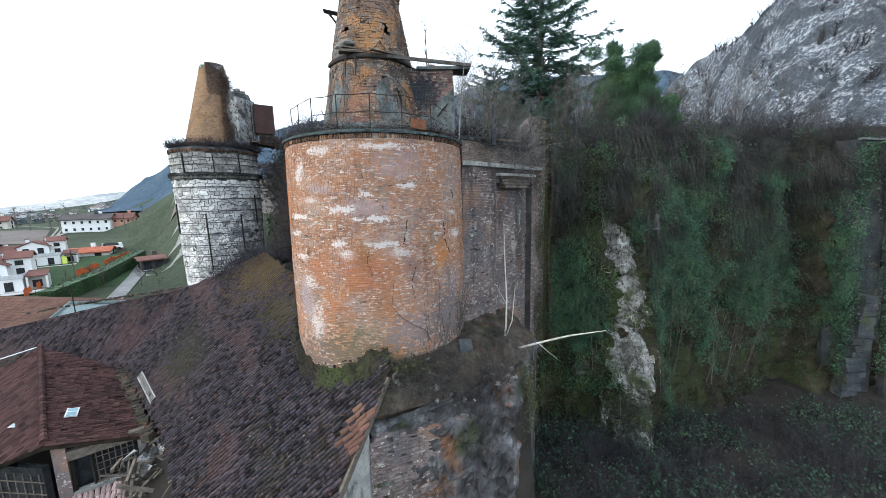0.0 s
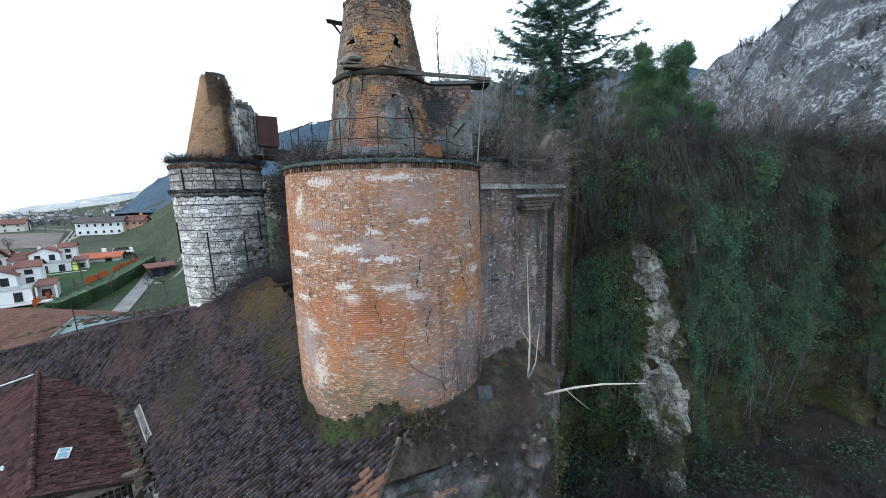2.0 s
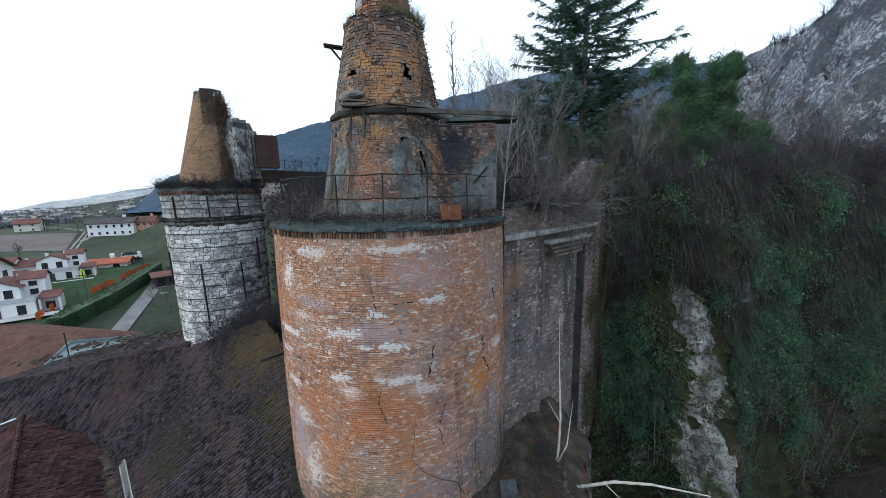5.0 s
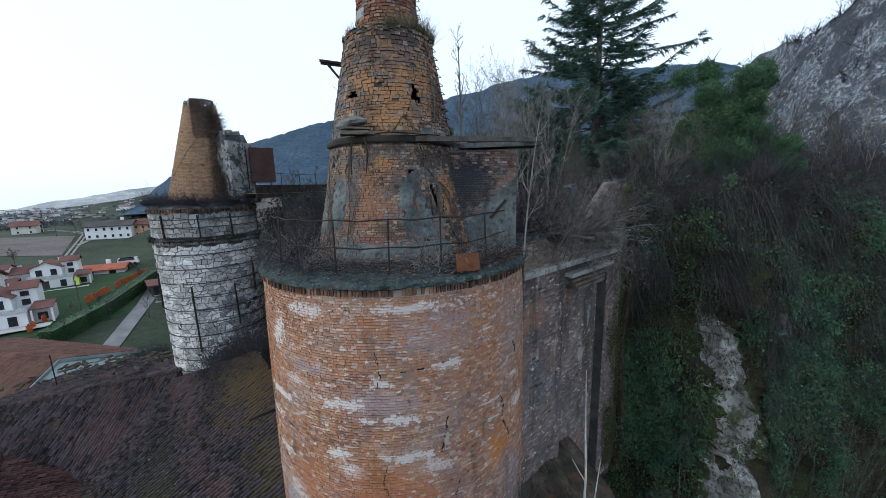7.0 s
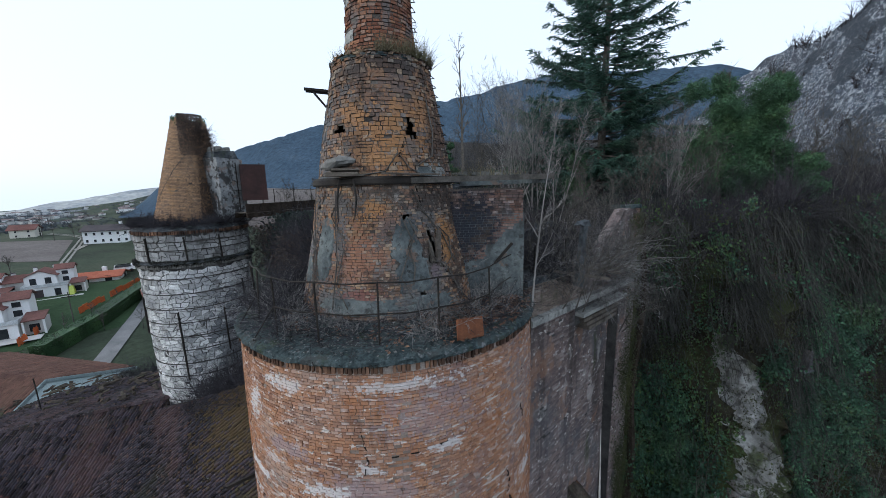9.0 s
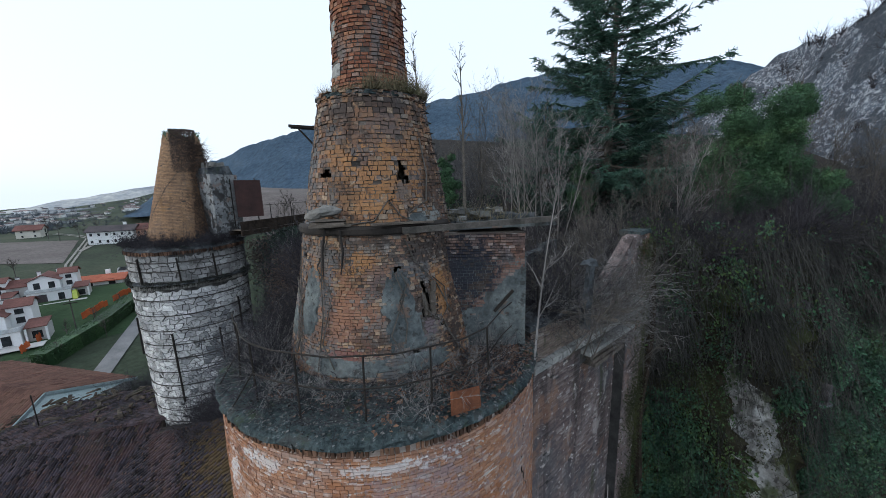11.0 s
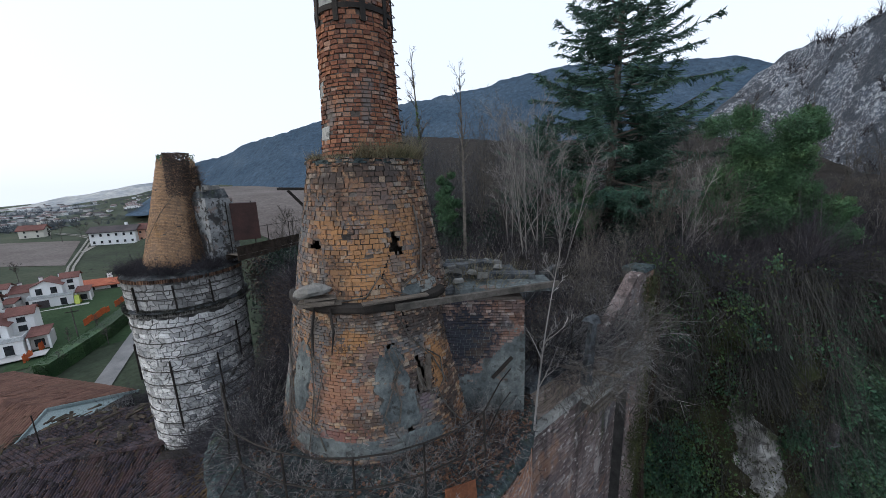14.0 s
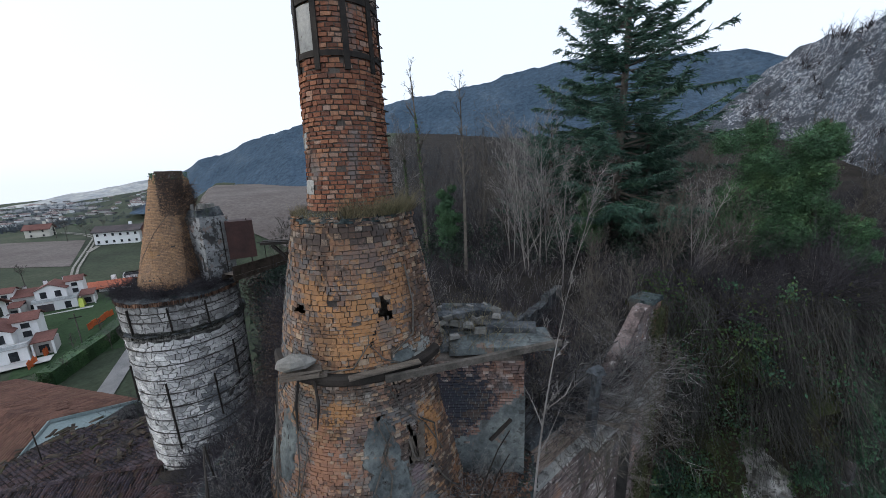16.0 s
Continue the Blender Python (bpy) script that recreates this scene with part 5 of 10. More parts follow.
# climbing irons down the sunless side of shaft and cone
for i in range(34):
    z = 26.6 - i * 0.24
    r = chim_r(z) if z > 22.45 else cone_r(z)
    a0 = radians(80 if z > 22.45 else 76)
    s = Shape()
    P = []
    for da, dr in ((-0.10, -0.03), (-0.10, 0.11), (0.10, 0.11), (0.10, -0.03)):
        a = a0 + da / r * 1.2
        P.append((DRUM[0] + (r + dr) * math.sin(a), DRUM[1] - (r + dr) * math.cos(a), z))
    s.tube(P, 0.011, 4)
    s.put("climbing_iron", mat_dark_iron, chimney if z > 22.45 else cone_wall)

# bracket high on the cone
b = thing("iron_bracket", "rusty iron bracket reaching out from the brick cone", "bracket", at=(-4.3, 16.5, 21.75))
s = Shape()
s.beam((-4.25, 16.95, 21.79), (-4.92, 16.66, 21.82), 0.09, 0.06).beam((-4.2, 16.78, 21.79), (-4.88, 16.49, 21.82), 0.09, 0.06)
s.put("arm", mat_dark_iron, b)
s = Shape()
s.beam((-4.35, 16.85, 21.29), (-4.72, 16.68, 21.77), 0.04, 0.04).beam((-4.32, 16.72, 21.29), (-4.68, 16.56, 21.77), 0.04, 0.04)
s.put("strut", mat_dark_iron, b)

# ledge: rusted channel round the waist, running on as a beam to the slab
ledge = lathe(DRUM, [(1.84, 19.32), (1.97, 19.32), (1.99, 19.36), (1.98, 19.46), (1.94, 19.51), (1.84, 19.52)], -62, 72, 50).put("waist_band", mat_dark_iron, kiln, "dark rusted iron channel round the waist")
s = Shape()
s.beam((-2.0, 15.32, 19.40), (1.55, 16.75, 19.46), 0.09, 0.13)
s.put("cantilever_beam", mat_bark, kiln, "grey-brown beam running on past the cone")
s = Shape()
s.beam((-2.6, 15.05, 19.57), (-1.4, 15.75, 19.54), 0.16, 0.035)
s.put("plank", mat_wood, kiln)
stn = thing("stone_slab", "grey stone slab left lying on rotten boards over the iron ledge", "stone", at=(-3.6, 15.2, 19.55))
s = Shape()
for k, (r, z) in enumerate(((0.20, 19.57), (0.32, 19.62), (0.33, 19.70), (0.25, 19.77), (0.05, 19.80))):
    for i in range(9):
        g = 2 * math.pi * i / 9
        q = r * (1 + 0.16 * math.sin(2.3 * g + k) + rng.uniform(-0.06, 0.06))
        s.v.append([-3.66 + q * 1.15 * math.cos(g), 15.14 + q * 0.7 * math.sin(g), z + 0.14 + rng.uniform(-0.012, 0.012) + 0.05 * math.cos(g)])
for k in range(4):
    for i in range(9):
        s.f.append([k * 9 + i, k * 9 + (i + 1) % 9, (k + 1) * 9 + (i + 1) % 9, (k + 1) * 9 + i])
s.put("stone", mat_grey_stone, stn)
s = Shape()
s.box((-3.52, 15.22, 19.55), (0.85, 0.36, 0.05), 16).box((-3.55, 15.18, 19.60), (0.72, 0.30, 0.05), 9, 3, 0, 0.97, 0.01).box((-3.50, 15.18, 19.67), (0.62, 0.34, 0.05), 22, -3, 2, 0.95, 0.015)
s.put("board", mat_wood, stn, "rotten board under the stone")
for dx, dz in ((0, 0), (0.32, 0.05)):
    s = Shape()
    s.tube([(-3.62 + dx, 15.12, 19.46), (-3.67 + dx * 1.4, 15.02, 19), (-3.65 + dx * 1.2, 14.94, 18.5 + dz)], [0.025, 0.03, 0.012], 5)
    s.put("strap_end", mat_dark_iron, kiln)
# iron hook plate on the cone
s = Shape()
ia = radians(45)
for k, (dz, w, da) in enumerate(((0.0, 0.15, 0.0), (0.22, 0.12, 0.03), (-0.22, 0.1, -0.02))):
    r = cone_r(17.85 + dz) + 0.05
    s.box((DRUM[0] + r * math.sin(ia + da), DRUM[1] - r * math.cos(ia + da), 17.85 + dz), (w, 0.07, 0.28), 45, 0, 0, 0.8, 0.01)
s.put("iron_plate", mat_wood, kiln, "broken timber block fixed in the brick")
# wires across the brick
s = Shape()
for pts in (((-30, 19.9), (-5, 19.55), (12, 19.62), (22, 20.05), (30, 19.7), (42, 19.5)), ((30, 19.2), (36, 18.7), (50, 18.1), (58, 17.4)), ((22, 18.5), (27, 18.0), (18, 17.2), (24, 16.7)),
            ((-20, 19.2), (-28, 18.6), (-16, 18.0), (-20, 17.0), (-12, 16.5)), ((-60, 18.2), (-45, 17.8), (-38, 17.1), (-42, 16.6)), ((26, 18.5), (29, 18.2), (24, 17.9), (27, 17.4), (25, 17.0)), ((47, 18.3), (56, 18.0), (55, 17.5), (48, 17.3), (40, 17.6), (38, 18.0)),
            ((50, 17.3), (54, 16.9), (60, 16.5), (66, 16.25)), ((-52, 19.0), (-50, 18.4), (-46, 18.0), (-44, 17.3), (-36, 16.5)), ((-25, 19.2), (-24, 18.3), (-21, 17.6), (-22, 16.4)), ((56, 21.4), (57, 20.6), (52, 20.0), (36, 19.75))):
    P = []
    for a, z in pts:
        r = cone_r(z) + 0.05
        P.append((DRUM[0] + r * math.sin(radians(a)), DRUM[1] - r * math.cos(radians(a)), z))
    s.tube(P, 0.019, 4)
s.put("dead_creeper", mat_bark, kiln, "dead creeper stems and wires")

# block beside the cone with its slabs
blk = thing("masonry_block", "brick and render block beside the cone, broken slabs on top", "masonry", at=(0, 17, 16.2))
BU = np.array((1, 0.05)) / math.hypot(1, 0.05)
BO = np.array((-1.35, 16.38))
BN = np.array((BU[1], -BU[0]))
s = Shape()
c = BO + BU * 1.04 - BN * 0.95
s.box((c[0], c[1], 17.65), (2.04, 1.86, 3.06), math.degrees(math.atan2(BU[1], BU[0])))
body = s.put("body", mat_cone_joint, blk)


def blk_skip(u, z):
    k = 17.55 + 0.75 * (u - 1.0) + 0.35 * fbm(u * 2, z * 2)
    return (z < k - 0.15 and u > 0.3) or u < 0.16


bm_, bc_ = wall_blocks((*BO, 0), BU, BN, 2.10, 16.2, 19.15, 0.068, 0.145, 0.013, 0.014, 0.05, blk_skip, 0.12)
bc_ = bc_ + np.array([BN[0], BN[1], 0]) * 0.03
pieces_later("brick", bc_[:300], mat_block_brick, body)
if len(bc_) > 300:
    tagged(put("brickwork", *blocks(bc_[300:]), mat_block_rest, body), kind="stuff")
s = Shape()
nn = 20
for j in range(nn + 1):
    for i in range(nn + 1):
        u, z = 2.12 * i / nn, 16.05 + 2.5 * j / nn
        lim = 17.5 + 0.75 * (u - 1.0) + 0.35 * fbm(u * 2, z * 2)
        off = 0.036 if z < lim and u > 0.25 else 0.008
        p = BO + BU * u + BN * (off + 0.006 * fbm(u * 5, z * 5))
        s.v.append([p[0], p[1], z])
for j in range(nn):
    for i in range(nn):
        o = j * (nn + 1) + i
        s.f.append([o, o + 1, o + nn + 2, o + nn + 1])
s.put("render_coat", mat_plaster, body, "grey-green cement render", True)
# a dark bar on the render stands for the shade in the slot
s = Shape()
p0 = BO + BU * 1.35 + BN * 0.06
s.beam((p0[0], p0[1], 17.2), (p0[0] + 0.46 * BU[0], p0[1] + 0.46 * BU[1], 17.74), 0.05, 0.07)
s.put("slot", mat_dark_iron, body, "slanting slot in the render, its shade a dark bar")
for k, (du, dn, w, d, z, rz) in enumerate(((1.65, -0.55, 2.4, 0.9, 19.33, 3), (1.2, -1.35, 1.9, 0.7, 19.44, 8), (0.9, -1.95, 1.4, 0.6, 19.55, -4), (0.4, -0.9, 1.1, 1.1, 19.26, 12), (1.9, -1.0, 1.3, 0.45, 19.46, -7), (0.7, -1.6, 1.2, 0.35, 19.58, 20))):
    s = Shape()
    p = BO + BU * du + BN * dn
    s.box((p[0], p[1], z), (w, d, 0.13), math.degrees(math.atan2(BU[1], BU[0])) + rz, rng.uniform(-2, 2), rng.uniform(-2, 2), 0.97, 0.025)
    s.put("slab", mat_slab if k else mat_plaster, blk, "broken concrete slab")
s = Shape()
for k in range(26):
    p = BO + BU * rng.uniform(0, 1.7) + BN * rng.uniform(-2.2, -0.5)
    s.box((p[0], p[1], 19.46 + rng.uniform(0, 0.16)), tuple(rng.uniform(0.08, 0.3, 3) * (1, 1, 0.5)), rng.uniform(0, 180), rng.uniform(-20, 20), 0, 0.8, 0.02)
tagged(s.put("rubble", mat_grey_stone, blk), kind="stuff")

# railing on the rim
rail = thing("railing", "thin bent iron railing round the kiln's rim, rusted and leaning", "railing", at=(*DRUM, 16.2))
POSTS = [(-66, 3), (-48, -4), (-31, 2), (-12, 0), (8, 1), (27.5, 0), (50, -1)]
TOPS = []
for a, lean in POSTS:
    r = 3.6
    foot = Vector((DRUM[0] + r * math.sin(radians(a)), DRUM[1] - r * math.cos(radians(a)), 16.18))
    top = Vector((DRUM[0] + (r + 0.02 * lean) * math.sin(radians(a + lean * 0.4)), DRUM[1] - (r + 0.02 * lean) * math.cos(radians(a + lean * 0.4)), 17.46))
    TOPS.append(top)
    Shape().tube([foot, (foot + top) / 2, top], 0.021, 5).put("post", mat_dark_iron, rail)
for k, h in ((1.0, "top_rail"), (0.5, "middle_rail")):
    P = []
    for i, ((a, _), t) in enumerate(zip(POSTS, TOPS)):
        P.append((t.x, t.y, 16.2 + (t.z - 16.2) * k))
        if i + 1 < len(POSTS):
            am = radians((a + POSTS[i + 1][0]) / 2)
            P.append((DRUM[0] + 3.58 * math.sin(am), DRUM[1] - 3.58 * math.cos(am), 16.2 + 1.25 * k - 0.03))
    if k < 1:
        P = P[4:]
    Shape().tube(P, 0.017, 5).put(h, mat_dark_iron, rail)
for a in (-31, -48):
    f0 = Vector((DRUM[0] + 3.6 * math.sin(radians(a)), DRUM[1] - 3.6 * math.cos(radians(a)), 16.85))
    f1 = Vector((DRUM[0] + 4.0 * math.sin(radians(a - 4)), DRUM[1] - 4.0 * math.cos(radians(a - 4)), 16.12))
    Shape().tube([f0, f1], 0.015, 4).put("brace", mat_dark_iron, rail)

plate = thing("rusty_plate", "bent orange rusty sheet standing on the rim", "metal sheet", at=(-0.55, 13.75, 16.3))
s = Shape()
s.box((-0.68, 13.95, 16.38), (0.62, 0.05, 0.42), 30, -14, 4, 0.94, 0.02)
s.put("sheet", mat_rust, plate)
s = Shape()
s.box((-0.68, 14.08, 16.29), (0.56, 0.2, 0.16), 30, 0, 0, 0.85, 0.02)
s.put("brick_stub", mat_cone, plate)

# walkway to the white tower
bridge = thing("footbridge", "rusty iron footbridge between the two kilns", "bridge", at=(-10, 24, 18))
A, B = Vector((-13.3, 26.3, 17.95)), Vector((-10.6, 34.0, 18.0))
A2, B2 = A + Vector((-0.9, 0.3, 0)), B + Vector((-0.9, 0.3, 0))
for p, q in ((A, B), (A2, B2)):
    Shape().beam(p, q, 0.09, 0.26).put("girder", mat_dark_trunk, bridge)
for i in range(12):
    t = (i + 0.5) / 12
    p = A.lerp(B, t)
    q = A2.lerp(B2, t)
    if i not in (3, 8):
        Shape().beam(p + Vector((0, 0, 0.15)), q + Vector((0, 0, 0.15)), 0.42, 0.05).put("deck_board", mat_wood, bridge)
P = [A.lerp(B, t) + Vector((0, 0, 0.5 + 0.06 * math.sin(9 * t))) for t in np.linspace(0, 1, 8)]
Shape().beam(P[0] + Vector((0, 0, -0.1)), P[-1] + Vector((0, 0, -0.1)), 0.03, 0.5).put("side_sheet", mat_dark_trunk, bridge, "rusty side sheet")
for t in (0.35, 0.55, 0.75):
    p = A2.lerp(B2, t)
    Shape().tube([p, p + Vector((0, 0, 1.5))], 0.025, 5).put("post", mat_dark_iron, bridge)
Shape().tube([A2 + Vector((0, 0, 1.45)), A2.lerp(B2, 0.8) + Vector((0, 0, 1.4))], 0.014, 4).put("rail", mat_dark_iron, bridge)


# ---- the whitewashed tower ----
def wt_r(z):
    return float(np.interp(z, [5, 8, 15.3, 17.6], [2.66, 2.72, 2.86, 2.84]))


white = thing("lime_kiln", "whitewashed rubble stone kiln bound with iron hoops, brick cone", "kiln", at=(*WHITE_TOWER, 6.5))
wt_wall = lathe(WHITE_TOWER, [(wt_r(z) - 0.03, z) for z in (4.8, 8, 12, 15.5, 17.4)], segs=90).put("tower_wall", mat_tower_joint, white, "whitewashed rubble stone wall", True)
HOOPS = [7.6, 8.35, 9.1, 9.85, 10.65, 11.45, 12.25, 13.05, 13.9, 14.75]
sm, sc = rubble_ring(WHITE_TOWER, wt_r, 5.6, 15.3, 0.26, 0.40, -62, 112, 0.040, 0.03)
near_i, rest_i = nearest(sm, 25, 12.5)
pieces_later("stone", sc[near_i], mat_stone_one, wt_wall)
tagged(put("stonework", *rubble_mesh(sc[rest_i]), mat_stone, wt_wall), kind="stuff")
sm, sc = rubble_ring(WHITE_TOWER, wt_r, 15.72, 17.15, 0.27, 0.38, -62, 112, 0.045, 0.025, seed=4.0)
tagged(put("upper_stonework", *rubble_mesh(sc), mat_upper_stone, wt_wall), kind="stuff")
for z in HOOPS + [16.3, 16.75]:
    lathe(WHITE_TOWER, [(wt_r(z) - 0.02, z - 0.024), (wt_r(z) + 0.034, z - 0.024), (wt_r(z) + 0.038, z + 0.022), (wt_r(z) - 0.02, z + 0.024)], -70, 120, 60, 0.012).put("hoop", mat_hoop, wt_wall, "dark iron hoop")
tm, tc = ring_blocks(WHITE_TOWER, lambda z: wt_r(z) + 0.10, 15.34, 15.56, 0.2, 0.11, -65, 115, 0.025, 0.012, 0.16)
tagged(put("toothed_course", *blocks(tc), mat_grey_stone, wt_wall, "dark toothed stone course"), kind="stuff")
lathe(WHITE_TOWER, [(wt_r(15.6) - 0.02, 15.56), (wt_r(15.6) + 0.14, 15.57), (wt_r(15.6) + 0.12, 15.66), (wt_r(15.6) - 0.02, 15.70)], segs=80, wob=0.015).put("ledge", mat_slab, white)
tm, tc = ring_blocks(WHITE_TOWER, lambda z: wt_r(z) + 0.07, 17.14, 17.36, 0.2, 0.10, -65, 115, 0.03, 0.02, 0.16, lambda a, z: rng.random() < 0.1, 0.0, 0.02)
tagged(put("toothed_rim", *blocks(tc), mat_sooty_course, wt_wall, "dark toothed course under the rim"), kind="stuff")
lathe(WHITE_TOWER, [(2.6, 17.16), (2.80, 17.18), (2.86, 17.36), (2.74, 17.46), (2.4, 17.58), (0.5, 17.62)], segs=80, wob=0.05).put("rim", mat_slab, white, "dark mossy crumbling rim", True)
for a, z0, z1 in ((14, 8.9, 12.9), (58, 10.2, 12.8), (-8, 15.7, 17.0), (30, 15.7, 17.0), (62, 15.7, 17.0), (-36, 11.5, 13.6), (84, 12.0, 14.2)):
    s = Shape()
    r = wt_r((z0 + z1) / 2) + 0.06
    s.beam((WHITE_TOWER[0] + r * math.sin(radians(a)), WHITE_TOWER[1] - r * math.cos(radians(a)), z0), (WHITE_TOWER[0] + r * math.sin(radians(a - 1)), WHITE_TOWER[1] - r * math.cos(radians(a - 1)), z1), 0.09, 0.06)
    s.put("upright_bar", mat_dark_iron, wt_wall, "upright iron bar")


def wc_r(z):
    return float(np.interp(z, [17.5, 18.5, 21, 23.9], [1.90, 1.70, 1.26, 0.76]))


def wc_top(a):
    return 23.55 + 0.22 * math.sin(radians(a * 2 + 40)) + 0.16 * math.sin(radians(a * 5)) - (0.25 if 0 < a < 70 else 0)


def wc_lean(P):
    """The old cone leans a little as it rises."""
    P = np.array(P, float)
    k = np.maximum(P[..., 2] - 17.5, 0) * 0.083
    P[..., 0] += 0.74 * k
    P[..., 1] += 0.67 * k
    return P


WC = (WHITE_TOWER[0] - 0.1, WHITE_TOWER[1] + 0.05)
s = lathe(WC, [(wc_r(z) - 0.02, z) for z in (17.5, 18.5, 19.7, 21, 22.2, 23.3)] + [(0.62, 23.3), (0.62, 22.0)], segs=60)
s.v = wc_lean(s.v).tolist()
wcone = s.put("cone_wall", mat_cone_joint, white, "tapering cone of small orange bricks, broken off at the top")
wm, wc = ring_blocks(WC, wc_r, 17.6, 23.85, 0.075, 0.15, -75, 115, 0.014, 0.012, 0.06, lambda a, z: z > wc_top(a) or rng.random() < 0.01, 0.1, 0.004)
wc = wc_lean(wc)
near_i, rest_i = nearest(wm, 20, 21.5)
pieces_later("brick", wc[near_i], mat_ochre_one, wcone)
tagged(put("brickwork", *blocks(wc[rest_i]), mat_ochre, wcone), kind="stuff")
P = []
for a, z in ((-50, 18.0), (-20, 19.4), (5, 20.6), (30, 21.4), (60, 22.0)):
    P.append((WC[0] + (wc_r(z) + 0.03) * math.sin(radians(a)), WC[1] - (wc_r(z) + 0.03) * math.cos(radians(a)), z))
Shape().tube(wc_lean(P).tolist(), 0.022, 4).put("cable", mat_wood, white, "slack cable across the cone")

hut = thing("charging_hut", "ruined whitewashed hut on the smaller kiln with a broken top", "hut", at=(-15.3, 27.2, 17.6))
s = Shape()
s.box((-15.05, 27.35, 19.4), (1.25, 1.6, 3.7), -20, 0, 0, 0.97, 0.04)
hb = s.put("body", mat_hut, hut, "peeling whitewashed wall")
s = Shape()
s.box((-15.2, 27.35, 21.4), (1.15, 1.5, 0.55), -20, 0, 4, 0.85, 0.10)
s.put("upper_course", mat_slab, hut)
s = Shape()
for k in range(8):
    s.box((-15.2 + rng.uniform(-0.5, 0.5), 27.2 + rng.uniform(-0.5, 0.5), 21.7 + rng.uniform(0, 0.12)), tuple(rng.uniform(0.15, 0.4, 3)), rng.uniform(0, 90), 0, 0, 0.9, 0.03)
tagged(s.put("rubble", mat_grey_stone, hut), kind="stuff")
for dx, dz, w, h in ((0.1, 20.1, 0.5, 0.22), (-0.35, 19.2, 0.3, 0.5), (0.35, 18.7, 0.22, 0.8), (0.45, 20.6, 0.35, 0.25), (0.25, 19.4, 0.16, 0.7), (-0.1, 18.6, 0.4, 0.3), (-0.5, 20.4, 0.25, 0.5), (0.55, 19.9, 0.2, 0.4)):
    s = Shape()
    s.box((-15.33 + dx * 0.8, 26.62 - dx * 0.3, dz), (w, 0.04, h), -20, 0, rng.uniform(-20, 20), 0.8, 0.05)
    s.put("broken_patch", mat_dark_joint, hb, "hole in the plaster")
sheet = thing("rusty_tank", "dark rusty sheet-iron box by the footbridge", "tank", at=(-13.6, 27.7, 18.4))
s = Shape()
s.box((-13.72, 27.95, 19.85), (1.35, 1.1, 2.1), 36, 0, 0, 0.99)
s.put("shell", mat_dark_rust, sheet)
for dx in (-0.62, 0.62):
    Shape().tube([(-13.72 + dx * 0.81, 27.95 + dx * 0.59 - 0.4, 17.9), (-13.72 + dx * 0.81, 27.95 + dx * 0.59 - 0.4, 21.0)], 0.03, 5).put("leg", mat_dark_iron, sheet)

# ---- retaining wall beside the drum ----
WO, WU = np.array((1.05, 17.15)), np.array((5.55, 5.47)) / math.hypot(5.55, 5.47)
WN = np.array((WU[1], -WU[0]))
ret = thing("wall_retaining", "tall stained brick retaining wall with piers and a deep recess", "wall", kind="structure", at=(3, 19, 5))


def on_wall(u, off, z):
    p = WO + WU * u + WN * off
    return (p[0], p[1], z)


WRZ = math.degrees(math.atan2(WU[1], WU[0]))
s = Shape()
for u0, u1, z0, z1, back, front in ((0.0, 7.1, 3.0, 15.1, -1.2, -0.45), (0.0, 2.75, 3.0, 15.1, -0.45, -0.03), (6.35, 7.35, 3.0, 15.1, -0.45, -0.03), (2.75, 6.35, 14.3, 15.1, -0.45, -0.03), (0.0, 7.3, 15.1, 16.3, -1.9, -0.03), (0.0, 7.3, 6.0, 15.1, -1.9, -1.2), (6.8, 7.9, 3.0, 18.2, -0.7, -0.03)):
    s.box(on_wall((u0 + u1) / 2, (back + front) / 2, (z0 + z1) / 2), (u1 - u0, front - back, z1 - z0), WRZ)
core = s.put("core", mat_dark_joint, ret)
allc = []
for u0, ln, off, z0, z1 in ((0.0, 2.75, 0.0, 4.0, 15.1), (2.75, 3.6, -0.42, 4.0, 14.3), (6.35, 0.45, 0.0, 3.4, 15.1), (0.0, 6.8, 0.0, 15.32, 16.32), (6.8, 1.1, 0.0, 3.4, 18.22)):
    p = WO + WU * u0 + WN * off
    m_, c_ = wall_blocks((*p, 0), WU, WN, ln, z0, z1, 0.082, 0.235, 0.014, 0.012, 0.05, lambda u, z: rng.random() < 0.01, 0.08)
    if z0 > 15:
        tagged(put("upper_brickwork", *blocks(c_), mat_tan_brick, core, "tan brick parapet above the string course"), kind="stuff")
        continue
    allc.append(c_)
    if u0 == 2.75:
        pieces_later("brick", c_[-300:], mat_wall_brick_one, core)
        allc[-1] = c_[:-300]
tagged(put("brickwork", *blocks(np.concatenate(allc)), mat_wall_brick, core), kind="stuff")
s = Shape()
s.box(on_wall(3.6, 0.02, 15.21), (7.3, 0.34, 0.2), WRZ, 0, 0, 1, 0.01)
s.put("string_course", mat_pale_plaster, ret, "projecting cement string course")
s = Shape()
s.box(on_wall(4.55, 0.05, 14.75), (3.5, 0.5, 0.14), WRZ)
s.put("lintel", mat_pale_plaster, ret)
# narrowing boards added in place of the shaded opening under the lintel
s = Shape()
for k in range(4):
    s.box(on_wall(4.5, -0.12 + 0.03 * k, 14.62 - 0.17 * k), (3.0 - 0.25 * k, 0.5, 0.13), WRZ + rng.uniform(-1, 1))
s.put("timber_box", mat_wood, ret, "stepped boards standing for the dark opening in the recess")
s = Shape()
s.box(on_wall(7.35, -0.35, 18.27), (1.15, 0.8, 0.12), WRZ, 0, 0, 0.94, 0.03)
s.put("coping", mat_rim, ret)
s = Shape()
